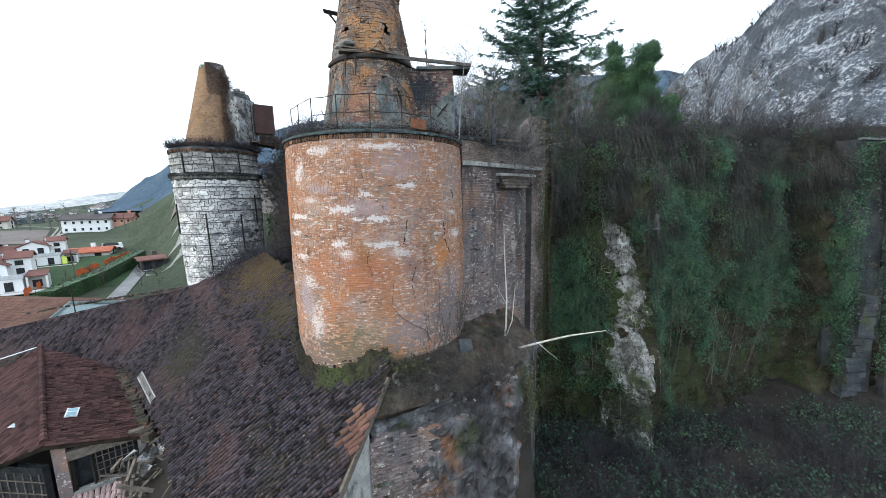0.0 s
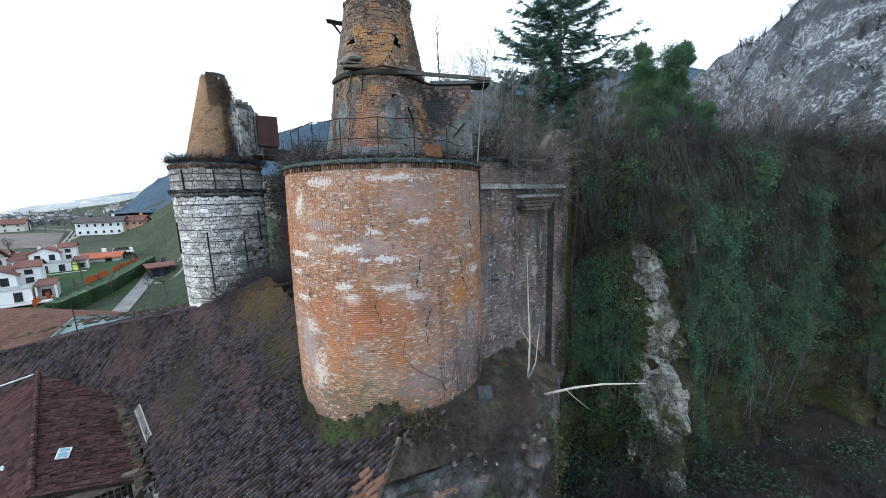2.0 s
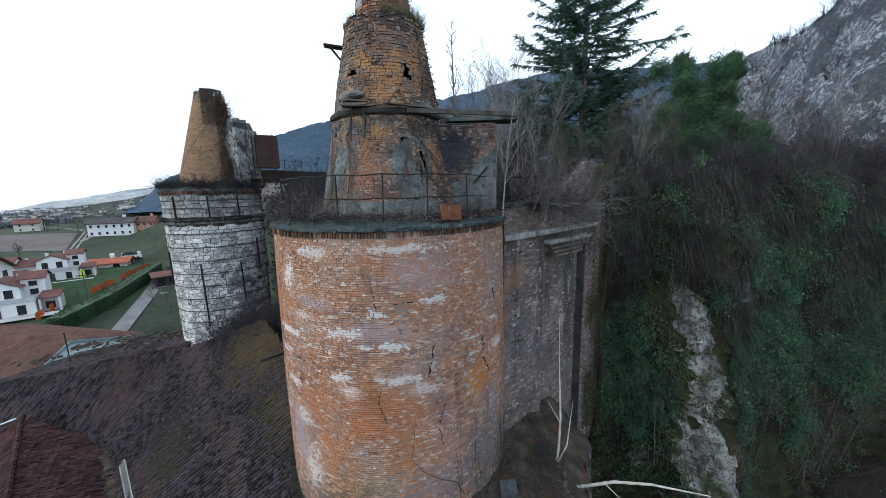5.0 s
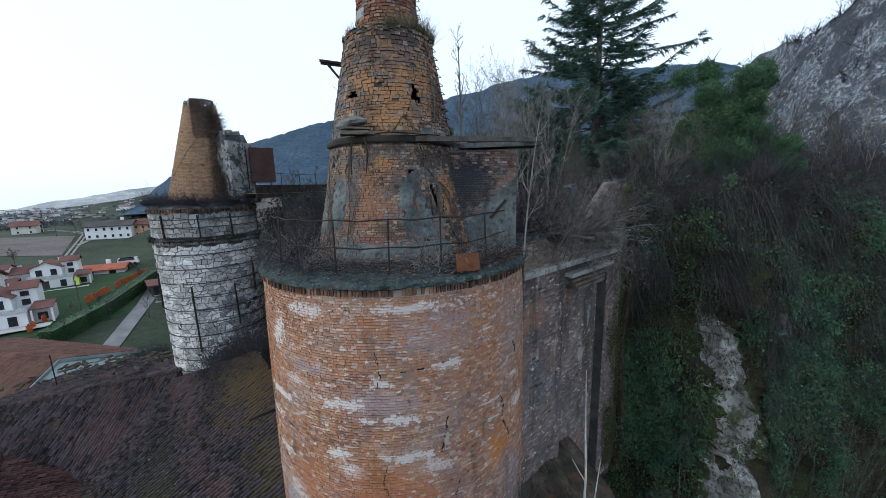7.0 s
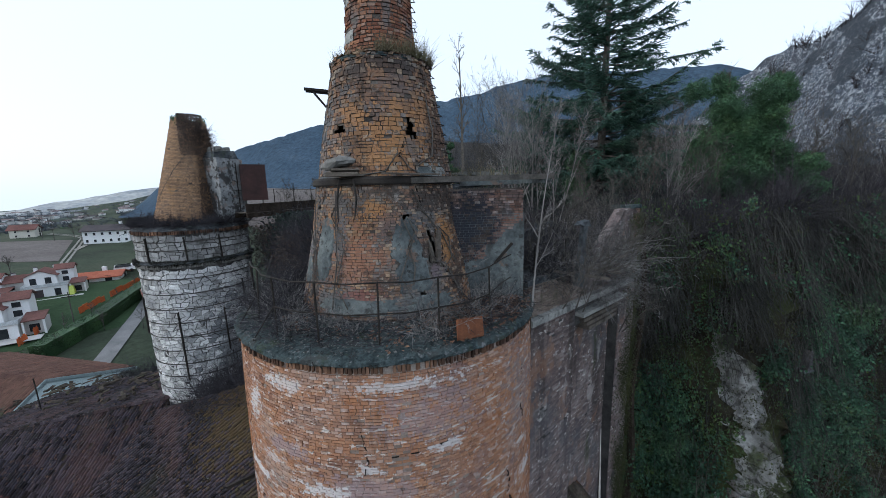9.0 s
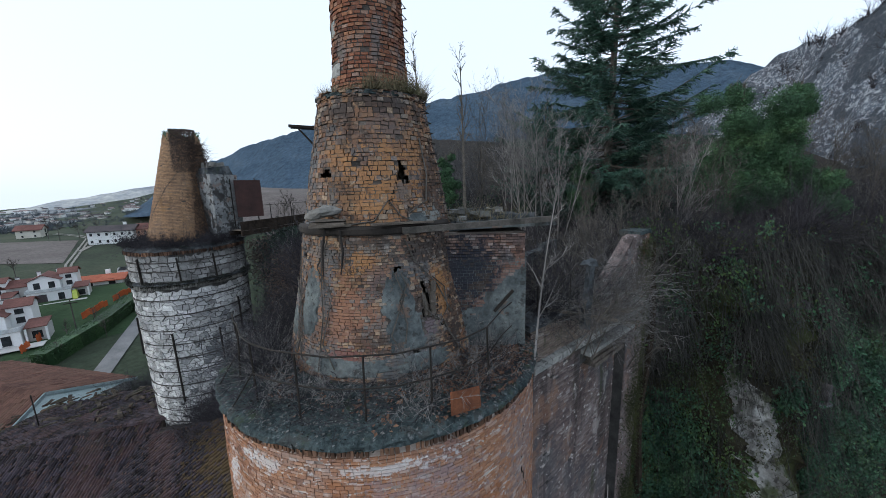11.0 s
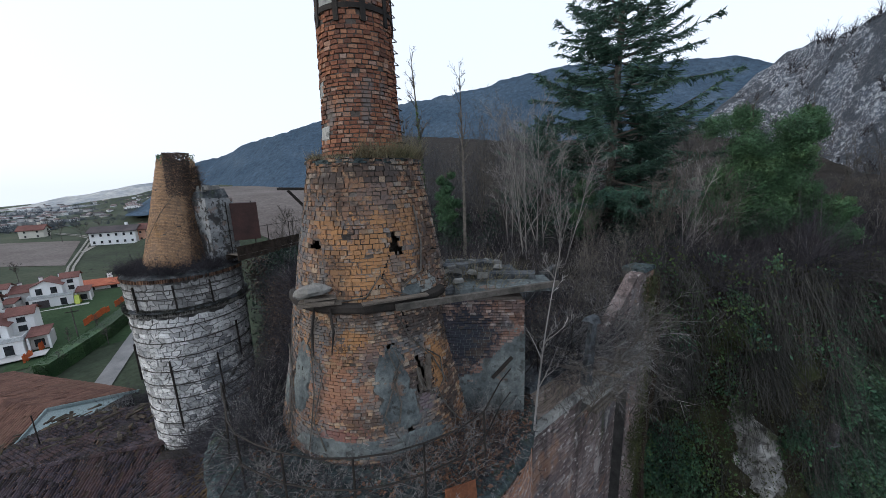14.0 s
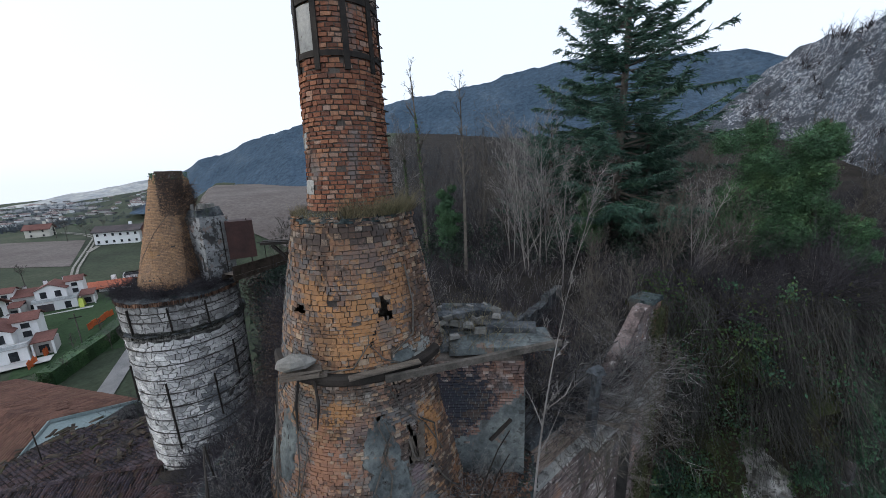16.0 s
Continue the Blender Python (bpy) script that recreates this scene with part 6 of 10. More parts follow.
s.prism([on_wall(7.3, 0.03, 16.1), on_wall(6.95, 0.03, 18.25), on_wall(6.3, 0.03, 18.2), on_wall(5.5, 0.03, 17.6), on_wall(4.5, 0.03, 16.9), on_wall(3.2, 0.03, 16.3), on_wall(3.0, 0.03, 15.6), on_wall(5.5, 0.03, 15.4)], (-0.42 * WN[0], -0.42 * WN[1], 0))
shl = s.put("sloping_shoulder", mat_shoulder, ret, "brick shoulder sloping down from the pier")
p = WO + WU * 3.0 + WN * 0.05
m_, c_ = wall_blocks((*p, 0), WU, WN, 4.1, 15.5, 18.2, 0.075, 0.20, 0.014, 0.014, 0.04, lambda u, z: z > np.interp(u + 3.0, [3.2, 4.5, 5.5, 6.3, 7.2], [16.22, 16.8, 17.5, 18.1, 18.15]) or z < 15.65 or rng.random() < 0.04, 0.12)
tagged(put("brickwork", *blocks(c_), mat_wall_brick, shl), kind="stuff")
s = Shape()
for z in np.arange(3.5, 18.2, 0.7):
    s.box(on_wall(7.98, -0.32, z + 0.35), (0.16 + rng.uniform(0, 0.12), 0.66, 0.74), WRZ, 0, 0, 1, 0.05)
s.put("mossy_end", mat_moss, ret, "mossy crumbling end of the wall")
s = Shape()
s.box(on_wall(2.7, -0.45, 16.42), (5.6, 1.0, 0.16), WRZ, 0, 0, 1, 0.02)
s.put("coping", mat_slab, ret)
s = Shape()
s.tube([on_wall(-0.12, 0.12, 5.5), on_wall(-0.1, 0.12, 15.9)], 0.045, 6)
s.put("drainpipe", mat_dark_iron, ret)
# rail along the wall's coping, on from the kiln's railing
wr = thing("railing", "thin rusted iron railing along the retaining wall", "railing", at=on_wall(3.0, -0.3, 16.5))
WP = [on_wall(u, -0.3 + d, 17.42 + dz) for u, d, dz in ((0.7, 0.0, 0.0), (2.4, 0.04, 0.02), (4.1, -0.03, -0.06), (5.7, 0.02, -0.1))]
for p in WP:
    Shape().tube([(p[0], p[1], 16.45), p], 0.02, 5).put("post", mat_dark_iron, wr)
Shape().tube([tuple(TOPS[-1])] + [(-0.35 + 0.5 * k, 14.95 + 0.95 * k, 17.42) for k in (1, 2)] + WP, 0.016, 5).put("top_rail", mat_dark_iron, wr)
Shape().tube([(TOPS[-1].x, TOPS[-1].y, 16.83)] + [(-0.35 + 0.5 * k, 14.95 + 0.95 * k, 16.8) for k in (1, 2)] + [(p[0], p[1], p[2] - 0.5) for p in WP], 0.014, 5).put("middle_rail", mat_dark_iron, wr)
# timbers sticking out over the string course
for u, z in ((0.9, 16.55), (1.7, 16.6)):
    s = Shape()
    s.beam(on_wall(u, -0.6, z + 0.1), on_wall(u + 1.6, 1.2, z - 0.25), 0.08, 0.08)
    tagged(s.put("timber", mat_wood), "broken timber jutting from the wall top", "timber")
# ruined inner walls on the plateau
for (ax, ay), (bx, by), h, t in (((0.6, 21.6), (3.9, 27.0), 1.1, 0.35),):
    r = thing("ruined_wall", "low ruined grey wall stump in the scrub", "wall", at=(ax, ay, land(ax, ay)))
    n = 6
    for i in range(n):
        p, q = Vector((ax, ay, 0)).lerp(Vector((bx, by, 0)), i / n), Vector((ax, ay, 0)).lerp(Vector((bx, by, 0)), (i + 0.98) / n)
        hh = h * (0.6 + 0.15 * rng.random())
        z = land(p.x, p.y)
        Shape().box(((p.x + q.x) / 2, (p.y + q.y) / 2, z + hh / 2 - 0.2), ((q - p).length, t, hh + 0.4), math.degrees(math.atan2(by - ay, bx - ax)), 0, 0, 0.97, 0.04).put("stump", mat_slab, r)
pillar = thing("concrete_pillar", "broken grey concrete pillar with a cap in the scrub", "pillar", at=(2.8, 17.6, 16.2))
Shape().box((2.75, 17.9, 17.1), (0.19, 0.19, 2.0), 20, 2, 3, 0.85, 0.03).put("shaft", mat_slab, pillar)
Shape().box((2.75, 17.9, 18.06), (0.38, 0.28, 0.12), 32, 6, -8, 0.7, 0.05).put("cap", mat_slab, pillar)


# ---- old tiled roofs below the kilns ----
def tiled_roof(name, label, pts, mat, mat_one, group="", w=0.2, run=0.36, near=None, thick=0.22, missing=0.02, kind_label="old barrel tiles", fall=None):
    """A roof plane through the first three corners, with boards below and barrel tiles on top."""
    P = [Vector(p) for p in pts]
    n = (P[1] - P[0]).cross(P[2] - P[0]).normalized()
    n = n if n.z > 0 else -n
    poly = []
    for p in P:
        z = P[0].z - (n.x * (p.x - P[0].x) + n.y * (p.y - P[0].y)) / n.z
        poly.append(Vector((p.x, p.y, z)))
    v = Vector((n.x, n.y, 0)).normalized()
    v = Vector((v.x, v.y, -math.hypot(n.x, n.y) / n.z)).normalized()
    if fall:
        # tiles laid along this plan direction
        v = Vector((fall[0], fall[1], -(n.x * fall[0] + n.y * fall[1]) / n.z)).normalized()
    u = v.cross(n).normalized()
    r = thing(name, label, "roof", group, "structure", at=tuple(poly[0]))
    deck = Shape().prism(poly if (poly[1] - poly[0]).cross(poly[2] - poly[1]).z > 0 else poly[::-1], -n * thick).put("deck", mat_dark_trunk, r, "grey boards and battens")
    m, c = tiles(poly[0], u, v, [(p.x, p.y) for p in poly], w, run, missing=missing)
    if near is not None:
        d = np.hypot(m[:, 0] - near[0], m[:, 1] - near[1])
        o = np.argsort(d)
        PIECES.append(("tile", c[o[:300]], mat_one, deck))
        c = c[o[300:]]
    if len(c):
        tagged(put("tiling", *tile_mesh(c), mat, deck, kind_label), kind="stuff")
    return r, poly, u, v, n


def rz_at(x, y):
    return -4.74 + 0.63 * x + 1.04 * y


big = [(-3.53, 10.42), (-2.63, 11.59), (-2.05, 12.53), (-3.0, 14.2), (-6.6, 17.3), (-11.0, 21.3), (-17.3, 22.7), (-20.3, 20.5), (-13.5, 15.1), (-11.36, 12.87), (-10.9, 11.6), (-5.0, 8.4)]
old_roof, big_poly, bu, bv, bn = tiled_roof("roof_old", "large sagging roof of dark mossy barrel tiles below the kilns", [(x, y, rz_at(x, y)) for x, y in big], mat_old_tile, mat_old_tile_one, near=(-5.0, 11.8), missing=0.012, w=0.155, run=0.25, fall=(-0.985, -0.17))
# displaced tiles and fallen bits lying on the roof
loose = thing("loose_tiles", "loose broken tiles and pale fragments lying on the old roof", "tile", kind="stuff", at=(-8, 15, 6))
s = Shape()
for k in range(38):
    x, y = rng.uniform(-16, -3.4), rng.uniform(11, 21)
    if inside(x, y, big) and math.hypot(x - DRUM[0], y - DRUM[1]) > 4.3:
        w = rng.uniform(0.06, 0.15)
        s.box((x, y, rz_at(x, y) + 0.10), (w, w * rng.uniform(0.3, 0.7), 0.03), rng.uniform(0, 180), rng.uniform(-25, 25), 30, 0.9, 0.015)
tagged(s.put("fragments", mat_grey_stone, loose), kind="stuff")
# broken corner with bright fresh tiles
fresh = thing("broken_tiles", "bright orange broken tiles and battens at the torn roof corner", "tile", kind="stuff", at=(-3, 11.6, 5.2))
m_, c_ = tiles(np.array((-3.0, 11.6, rz_at(-3.0, 11.6) + 0.07)), np.array(bu), np.array(bv), [(-3.75, 11.5), (-3.0, 12.1), (-2.45, 11.65), (-3.1, 10.9)], jitter=0.06)
put("tiling", *tile_mesh(c_), mat_orange_tile, fresh)
s = Shape()
for k in range(7):
    p = Vector((-2.95 + 0.13 * k, 11.2 + 0.14 * k, rz_at(-2.95 + 0.13 * k, 11.2 + 0.14 * k) - 0.02))
    q = p + Vector(bv) * rng.uniform(0.6, 1.1) + Vector((0.25, 0, rng.uniform(-0.1, 0.1)))
    s.beam(p, q, 0.07, 0.05)
s.put("batten", mat_wood, fresh)
# verge beam and gable wall under the right edge
s = Shape()
s.beam((-3.5, 10.35, rz_at(-3.53, 10.42) - 0.22), (-2.05, 12.5, rz_at(-2.05, 12.53) - 0.22), 0.12, 0.22)
tagged(s.put("verge_beam", mat_wood), "weathered beam along the roof's verge", "beam")
s = Shape()
A = [(-5.0, 8.7, rz_at(-5, 8.7) - 0.25), (-3.5, 10.75, rz_at(-3.5, 10.75) - 0.3), (-2.75, 11.8, rz_at(-2.75, 11.8) - 0.3), (-2.75, 11.8, -3.2), (-5.0, 8.7, -3.2)]
s.prism(A, (-0.35, 0.25, 0))
tagged(s.put("wall_gable", mat_pale_plaster), "stained whitish end wall under the old roof", "wall", kind="structure")

# brick foundation and rock below the drum
base = thing("wall_foundation", "stained brick and rubble foundation wall below the kiln", "wall", kind="structure", at=(0, 13, -3))
s = Shape()
FP = [(-2.7, 11.9), (-1.6, 12.35), (-0.3, 12.7), (0.9, 12.9), (2.0, 13.3), (3.0, 13.6), (3.75, 14.3), (4.3, 16.2), (5.2, 18.6)]
FT = [5.25, 5.2, 5.4, 5.65, 6.1, 6.5, 6.6, 6.2, 5.6]
s.v, s.f = [], []
cols, rows = 130, 70
fl = [0]
for p, q in zip(FP, FP[1:]):
    fl.append(fl[-1] + math.hypot(q[0] - p[0], q[1] - p[1]))
for j in range(rows + 1):
    for i in range(cols + 1):
        L = fl[-1] * i / cols
        x, y = (float(np.interp(L, fl, [k[d] for k in FP])) for d in (0, 1))
        zt = float(np.interp(L, fl, FT))
        z = -3.4 + (zt + 0.2 * fbm(L * 1.4, 2.0) + 3.4) * j / rows
        rough = 0.12 if L < 3.0 else 0.42
        w = rough * fbm(L * 0.9, z * 0.9, 1.0) + 0.35 * rough * fbm(L * 3, z * 3, 4.0) + 0.10 * fbm(L * 4, z * 5, 8.0, 3) - 0.07 * (math.floor(z * 3.1 + 0.6 * fbm(L, 2.2)) % 2) - 0.25 * (1 - j / rows)
        s.v.append([x + 0.35 * w, y + w + (0.5 if j == rows else 0), z])
for j in range(rows):
    for i in range(cols):
        o = j * (cols + 1) + i
        s.f.append([o, o + 1, o + cols + 2, o + cols + 1])
fbase = s.put("rock_face", mat_rubble, base, "rough grey and ochre rock face")
m_, c_ = wall_blocks((-2.75, 11.72, 0), np.array((1.15, 0.42)) / math.hypot(1.15, 0.42), np.array((0.34, -0.94)), 4.4, -3.2, 5.2, 0.085, 0.24, 0.014, 0.02, 0.3, lambda u, z: z > 4.75 + 0.5 * fbm(u, 4.4) or fbm(u * 0.7, z * 0.7, 12.0) > 0.28 + 0.1 * (u < 2) or rng.random() < 0.03, 0.12)
PIECES.append(("brick", c_[-300:], mat_wall_brick_one, fbase))
tagged(put("brickwork", *blocks(c_[:-300]), mat_wall_brick, fbase), kind="stuff")

# bank of earth and rubble from the wall's top up to the drum
s = Shape()
cols, rows = 90, 14
for j in range(rows + 1):
    for i in range(cols + 1):
        L = fl[-1] * i / cols
        p = np.array([float(np.interp(L, fl, [k[d] for k in FP])) for d in (0, 1)])
        zt = float(np.interp(L, fl, FT)) - 0.05
        d = (p - np.array(DRUM)) / np.linalg.norm(p - np.array(DRUM))
        q = np.array(DRUM) + d * 3.95
        w = min(max((p[0] - 1.6) / 2.0, 0), 1)
        q = q * (1 - w) + np.array((0.9 + 0.42 * (p[1] - 13.0), 16.9 + 0.75 * (p[1] - 13.0))) * w
        t = j / rows
        x, y = p * (1 - t) + q * t
        z = zt + (7.25 - zt) * (t ** 0.8) + 0.16 * fbm(x * 1.1, y * 1.1, 3.0) * min(1, 4 * t) + 0.06 * fbm(x * 5, y * 5, 6.0)
        s.v.append([x, y + (0.25 if j == 0 else 0), z])
for j in range(rows):
    for i in range(cols):
        o = j * (cols + 1) + i
        s.f.append([o, o + 1, o + cols + 2, o + cols + 1])
s.put("rubble_bank", mat_bank, base, "bank of earth, moss and rubble")


def bank_z(x, y):
    r = math.hypot(x - DRUM[0], y - DRUM[1])
    zt = float(np.interp(x, [k[0] for k in FP], FT))
    return max(zt, 7.1 - 0.95 * (r - 4.06)) if x < 1.5 else zt + 0.3


s = Shape()
for k in range(5):
    p, q = Vector((-2.0, 12.02, 5.22)).lerp(Vector((0.4, 12.68, 5.74)), k / 5), Vector((-2.0, 12.02, 5.22)).lerp(Vector((0.4, 12.68, 5.74)), (k + 0.94) / 5)
    s.beam(p + Vector((0, 0, rng.uniform(-0.03, 0.03))), q + Vector((0, 0, rng.uniform(-0.03, 0.03))), 0.2, 0.12)
s.put("coping_beam", mat_slab, base, "mossy broken cement coping")

# second roof strip behind, its ridge running to the white tower
band_pts = [(-17.9, 24.6, 7.75), (-33.5, 23.6, 4.55), (-20.35, 20.45, 3.4), (-26.0, 20.7, 2.6), (-34.5, 20.6, 2.0)]
P0, P1, P2 = (Vector(p) for p in band_pts[:3])
nb = (P1 - P0).cross(P2 - P0)
band_z = lambda x, y: P0.z - (nb.x * (x - P0.x) + nb.y * (y - P0.y)) / nb.z
bp = [(-17.4, 22.7), (-18.2, 24.5), (-33.5, 23.6), (-34.5, 20.4), (-25.9, 20.6), (-20.35, 20.45)]
tiled_roof("roof_strip", "long narrow roof strip of old brown tiles", [(x, y, band_z(x, y)) for x, y in bp], mat_old_tile, mat_old_tile_one, near=(-23, 22.5))
rs = Shape()
rs.v = []
for i in range(46):
    t = i / 46
    p = Vector((-18.2, 24.5, band_z(-18.2, 24.5) + 0.07)).lerp(Vector((-33.5, 23.6, band_z(-33.5, 23.6) + 0.07)), t)
    rs.box(p, (0.40, 0.26, 0.13), 3, 0, -12, 0.7, 0.015)
tagged(rs.put("ridge_tiles", mat_old_tile), "row of ridge tiles on the roof strip", "tile", kind="stuff")
tiled_roof("roof_strip_back", "far slope of the narrow roof strip, brown and littered", [(-18.2, 24.52, band_z(-18.2, 24.5)), (-33.5, 23.62, band_z(-33.5, 23.6)), (-33.2, 30.2, band_z(-33.5, 23.6) - 0.5), (-21.6, 30.6, 5.0)], mat_old_tile, mat_old_tile_one)
lit = Shape()
for k in range(90):
    x, y = rng.uniform(-32, -20.5), rng.uniform(24.8, 30.3)
    q = rng.uniform(0.1, 0.5)
    lit.box((x, y, band_z(x, 24.5) - 0.12 * (y - 24.5) + 0.12), (q * 2, q * 0.5, 0.08), rng.uniform(0, 180), rng.uniform(-10, 10), 0, 0.8, 0.04)
tagged(lit.put("roof_debris", mat_bank), "dark debris and fallen boughs on the brown roof", "debris", kind="stuff")
spots = [(x, y, 3.2, rng.uniform(0.7, 1.2)) for x, y in zip(rng.uniform(-31, -20, 70), rng.uniform(30.5, 35.5, 70)) if math.hypot(x - WHITE_TOWER[0], y - WHITE_TOWER[1]) > 3.6]
shrub_patch("scrub", "dark brown bushes behind the roof strip", spots, mat_twig, 22, 1.8, 0.013, 0.6, 5)
# hipped roof of the lower house
h_hip, h_low, h_eave, h_top = (-25.72, 20.76, 4.71), (-17.6, 13.72, 3.19), (-15.0, 15.9, 2.1), (-21.2, 20.9, 3.3)
hr, hp, hu, hv, hn = tiled_roof("roof_hipped", "hipped roof of dull red barrel tiles", [h_hip, h_low, h_eave, h_top], mat_red_tile, mat_red_tile_one, near=(-18, 16), fall=(0.77, 0.64), w=0.17, run=0.27)
tiled_roof("roof_hipped_side", "shaded side of the red hipped roof", [h_hip, h_low, (-19.9, 13.4, 2.35), (-27.5, 15.5, 2.25), (-30.5, 18.5, 3.3)], mat_red_tile, mat_red_tile_one, w=0.17, run=0.27)
hip = thing("hip_tiles", "line of red hip tiles", "tile", kind="stuff", at=h_low)
s = Shape()
for i in range(34):
    p = Vector(h_low).lerp(Vector(h_hip), (i + 0.5) / 34) + Vector((0, 0, 0.10))
    q = p + (Vector(h_hip) - Vector(h_low)).normalized() * 0.4
    s.tube([p, q], [0.15, 0.115], 7)
s.put("caps", mat_red_tile, hip)


def skylight(x, y, w, d, n, u, z):
    k = thing("skylight", "small pale blue skylight in the red tiles", "skylight", at=(x, y, z))
    rz = math.degrees(math.atan2(u.y, u.x))
    slope = math.degrees(math.asin(min(1, math.hypot(n.x, n.y))))
    for name, sx, sy, h, mat in (("frame", w, d, 0.10, mat_metal), ("pane", w - 0.12, d - 0.12, 0.13, mat_skylight)):
        s = Shape()
        s.box((0, 0, 0), (sx, sy, h))
        R = Matrix((u, n.cross(u), n)).transposed().to_4x4()
        s.v = [list(Matrix.Translation((x, y, z + 0.08)) @ R @ Vector(q)) for q in s.v]
        s.put(name, mat, k)
    s = Shape().box((0, 0, 0.07), (0.05, d - 0.1, 0.03))
    s.v = [list(Matrix.Translation((x, y, z + 0.08)) @ R @ Vector(q)) for q in s.v]
    s.put("glazing_bar", mat_metal, k)


zz = lambda x, y: h_hip[2] - (hn.x * (x - h_hip[0]) + hn.y * (y - h_hip[1])) / hn.z
skylight(-18.75, 15.95, 0.78, 0.46, hn, hu, zz(-18.75, 15.95))
skylight(-20.9, 15.35, 0.42, 0.36, Vector((-0.15, -0.3, 0.94)).normalized(), Vector((0.95, -0.1, 0.12)).normalized(), 3.05)

# walls of the lower house
house = thing("house_lower", "half-ruined house below the red hipped roof, with dark barred openings", "house", at=(-17, 15, -1))


def wall_between(a, b, z0, z1, t, mat, name="wall", label=""):
    d = Vector((b[0] - a[0], b[1] - a[1], 0))
    return Shape().box(((a[0] + b[0]) / 2, (a[1] + b[1]) / 2, (z0 + z1) / 2), (d.length, t, z1 - z0), math.degrees(math.atan2(d.y, d.x))).put(name, mat, house, label)


a, b = Vector((-17.75, 14.05, 0)), Vector((-15.25, 16.0, 0))
wl = wall_between((a.x, a.y), (a.x + 0.35, a.y + 0.27), -1.5, 2.9, 0.3, mat_wall_brick, "brick_pier", "narrow brick pier")
for t0, t1, mat, z0, z1 in ((0.14, 1.0, mat_pale_plaster, -1.5, 0.4), (0.14, 1.0, mat_wood, 2.0, 2.45)):
    wall_between(tuple(a.lerp(b, t0))[:2], tuple(a.lerp(b, t1))[:2], z0, z1, 0.28, mat)
wall_between(tuple(a.lerp(b, 0.9))[:2], tuple(b)[:2], 0.4, 2.0, 0.28, mat_grey_stone)
dark = a.lerp(b, 0.5) + Vector((-0.25, 0.3, 0))
# dark sheet in place of the unlit room behind the openings
Shape().box((dark.x, dark.y, 1.2), (2.5, 0.05, 1.8), math.degrees(math.atan2(b.y - a.y, b.x - a.x))).put("dark_interior", mat_glass_and_gloom, house)
win = put("barred_window", *(lambda q: (q.v, q.f))(Shape().beam(tuple(a.lerp(b, 0.40))[:2] + (0.45,), tuple(a.lerp(b, 0.86))[:2] + (0.45,), 0.10, 0.08)), mat_wood, house, "grey barred window frame")
for i in range(7):
    p = a.lerp(b, 0.42 + 0.07 * i)
    Shape().box((p.x, p.y, 1.25), (0.025, 0.04, 1.55)).put("upright_bar", mat_wood, win)
for zb in (0.65, 1.0, 1.35, 1.7):
    p, q = a.lerp(b, 0.40), a.lerp(b, 0.86)
    Shape().beam((p.x, p.y, zb), (q.x, q.y, zb), 0.03, 0.025).put("cross_bar", mat_wood, win)
fr = Shape()
for t in (0.17, 0.38):
    p = a.lerp(b, t)
    fr.box((p.x, p.y, 1.2), (0.09, 0.12, 1.7))
fr.put("opening_frame", mat_dark_iron, house)
# barred wall of the other side, its shade put into one dark sheet
a2, b2 = Vector((-17.9, 13.85, 0)), Vector((-27, 14.6, 0))
wall_between(tuple(a2)[:2], tuple(b2)[:2], -1.5, 2.1, 0.25, mat_glass_and_gloom)
for i in range(22):
    p = a2.lerp(b2, (i + 0.5) / 22)
    Shape().box((p.x, p.y - 0.16, 0.6), (0.03, 0.04, 2.4)).put("glazing_bar", mat_wood, house)
for zb in (-0.4, 0.2, 0.8, 1.4):
    Shape().beam((a2.x, a2.y - 0.16, zb), (b2.x, b2.y - 0.16, zb), 0.04, 0.03).put("cross_bar", mat_wood, house)
# small lean-to roof of pale pinkish tiles
mat_pink_tile = material("pale_pink_tile", [(0.3, (0.26, 0.17, 0.16)), (0.7, (0.46, 0.36, 0.35))], 0.8, 0.9, 0.4, 20, "island", 0.4)
tiled_roof("roof_lean_to", "small lean-to roof of pale pinkish tiles", [(-17.2, 14.0, 0.35), (-14.9, 15.6, 0.35), (-13.4, 13.9, -0.75), (-15.6, 12.3, -0.75)], mat_pink_tile, mat_pink_tile)
# gutter and broken timbers between the roofs
gut = thing("gutter", "torn pale zinc gutter between the roofs", "gutter", at=(-19, 19.5, 3.5))
P = [(-20.2, 20.6, 3.35), (-18.6, 19.4, 3.0), (-17.0, 18.2, 2.65), (-15.3, 16.95, 2.3)]
Shape().tube(P, [0.04, 0.06, 0.06, 0.03], 6).put("channel", mat_metal, gut)
lath = thing("lath_strip", "pale wooden lath strip like a ladder in the roof valley", "lath", at=(-17.5, 18.6, 2.9))
for k, o in enumerate((0.0, 0.22)):
    P = [(x + 0.64 * o, y + 0.77 * o, rz_at(x + 0.64 * o, y + 0.77 * o) + 0.12) for x, y in ((-17.9, 18.8), (-15.6, 16.92))]
    Shape().beam(*P, 0.05, 0.04).put("side_rail", mat_pale_plaster, lath)
for i in range(18):
    q = (i + 0.5) / 18
    x, y = -17.9 + 2.3 * q, 18.8 - 1.88 * q
    Shape().beam((x, y, rz_at(x, y) + 0.14), (x + 0.14, y + 0.17, rz_at(x + 0.14, y + 0.17) + 0.14), 0.04, 0.03).put("rung", mat_pale_plaster, lath)
vm = Shape()
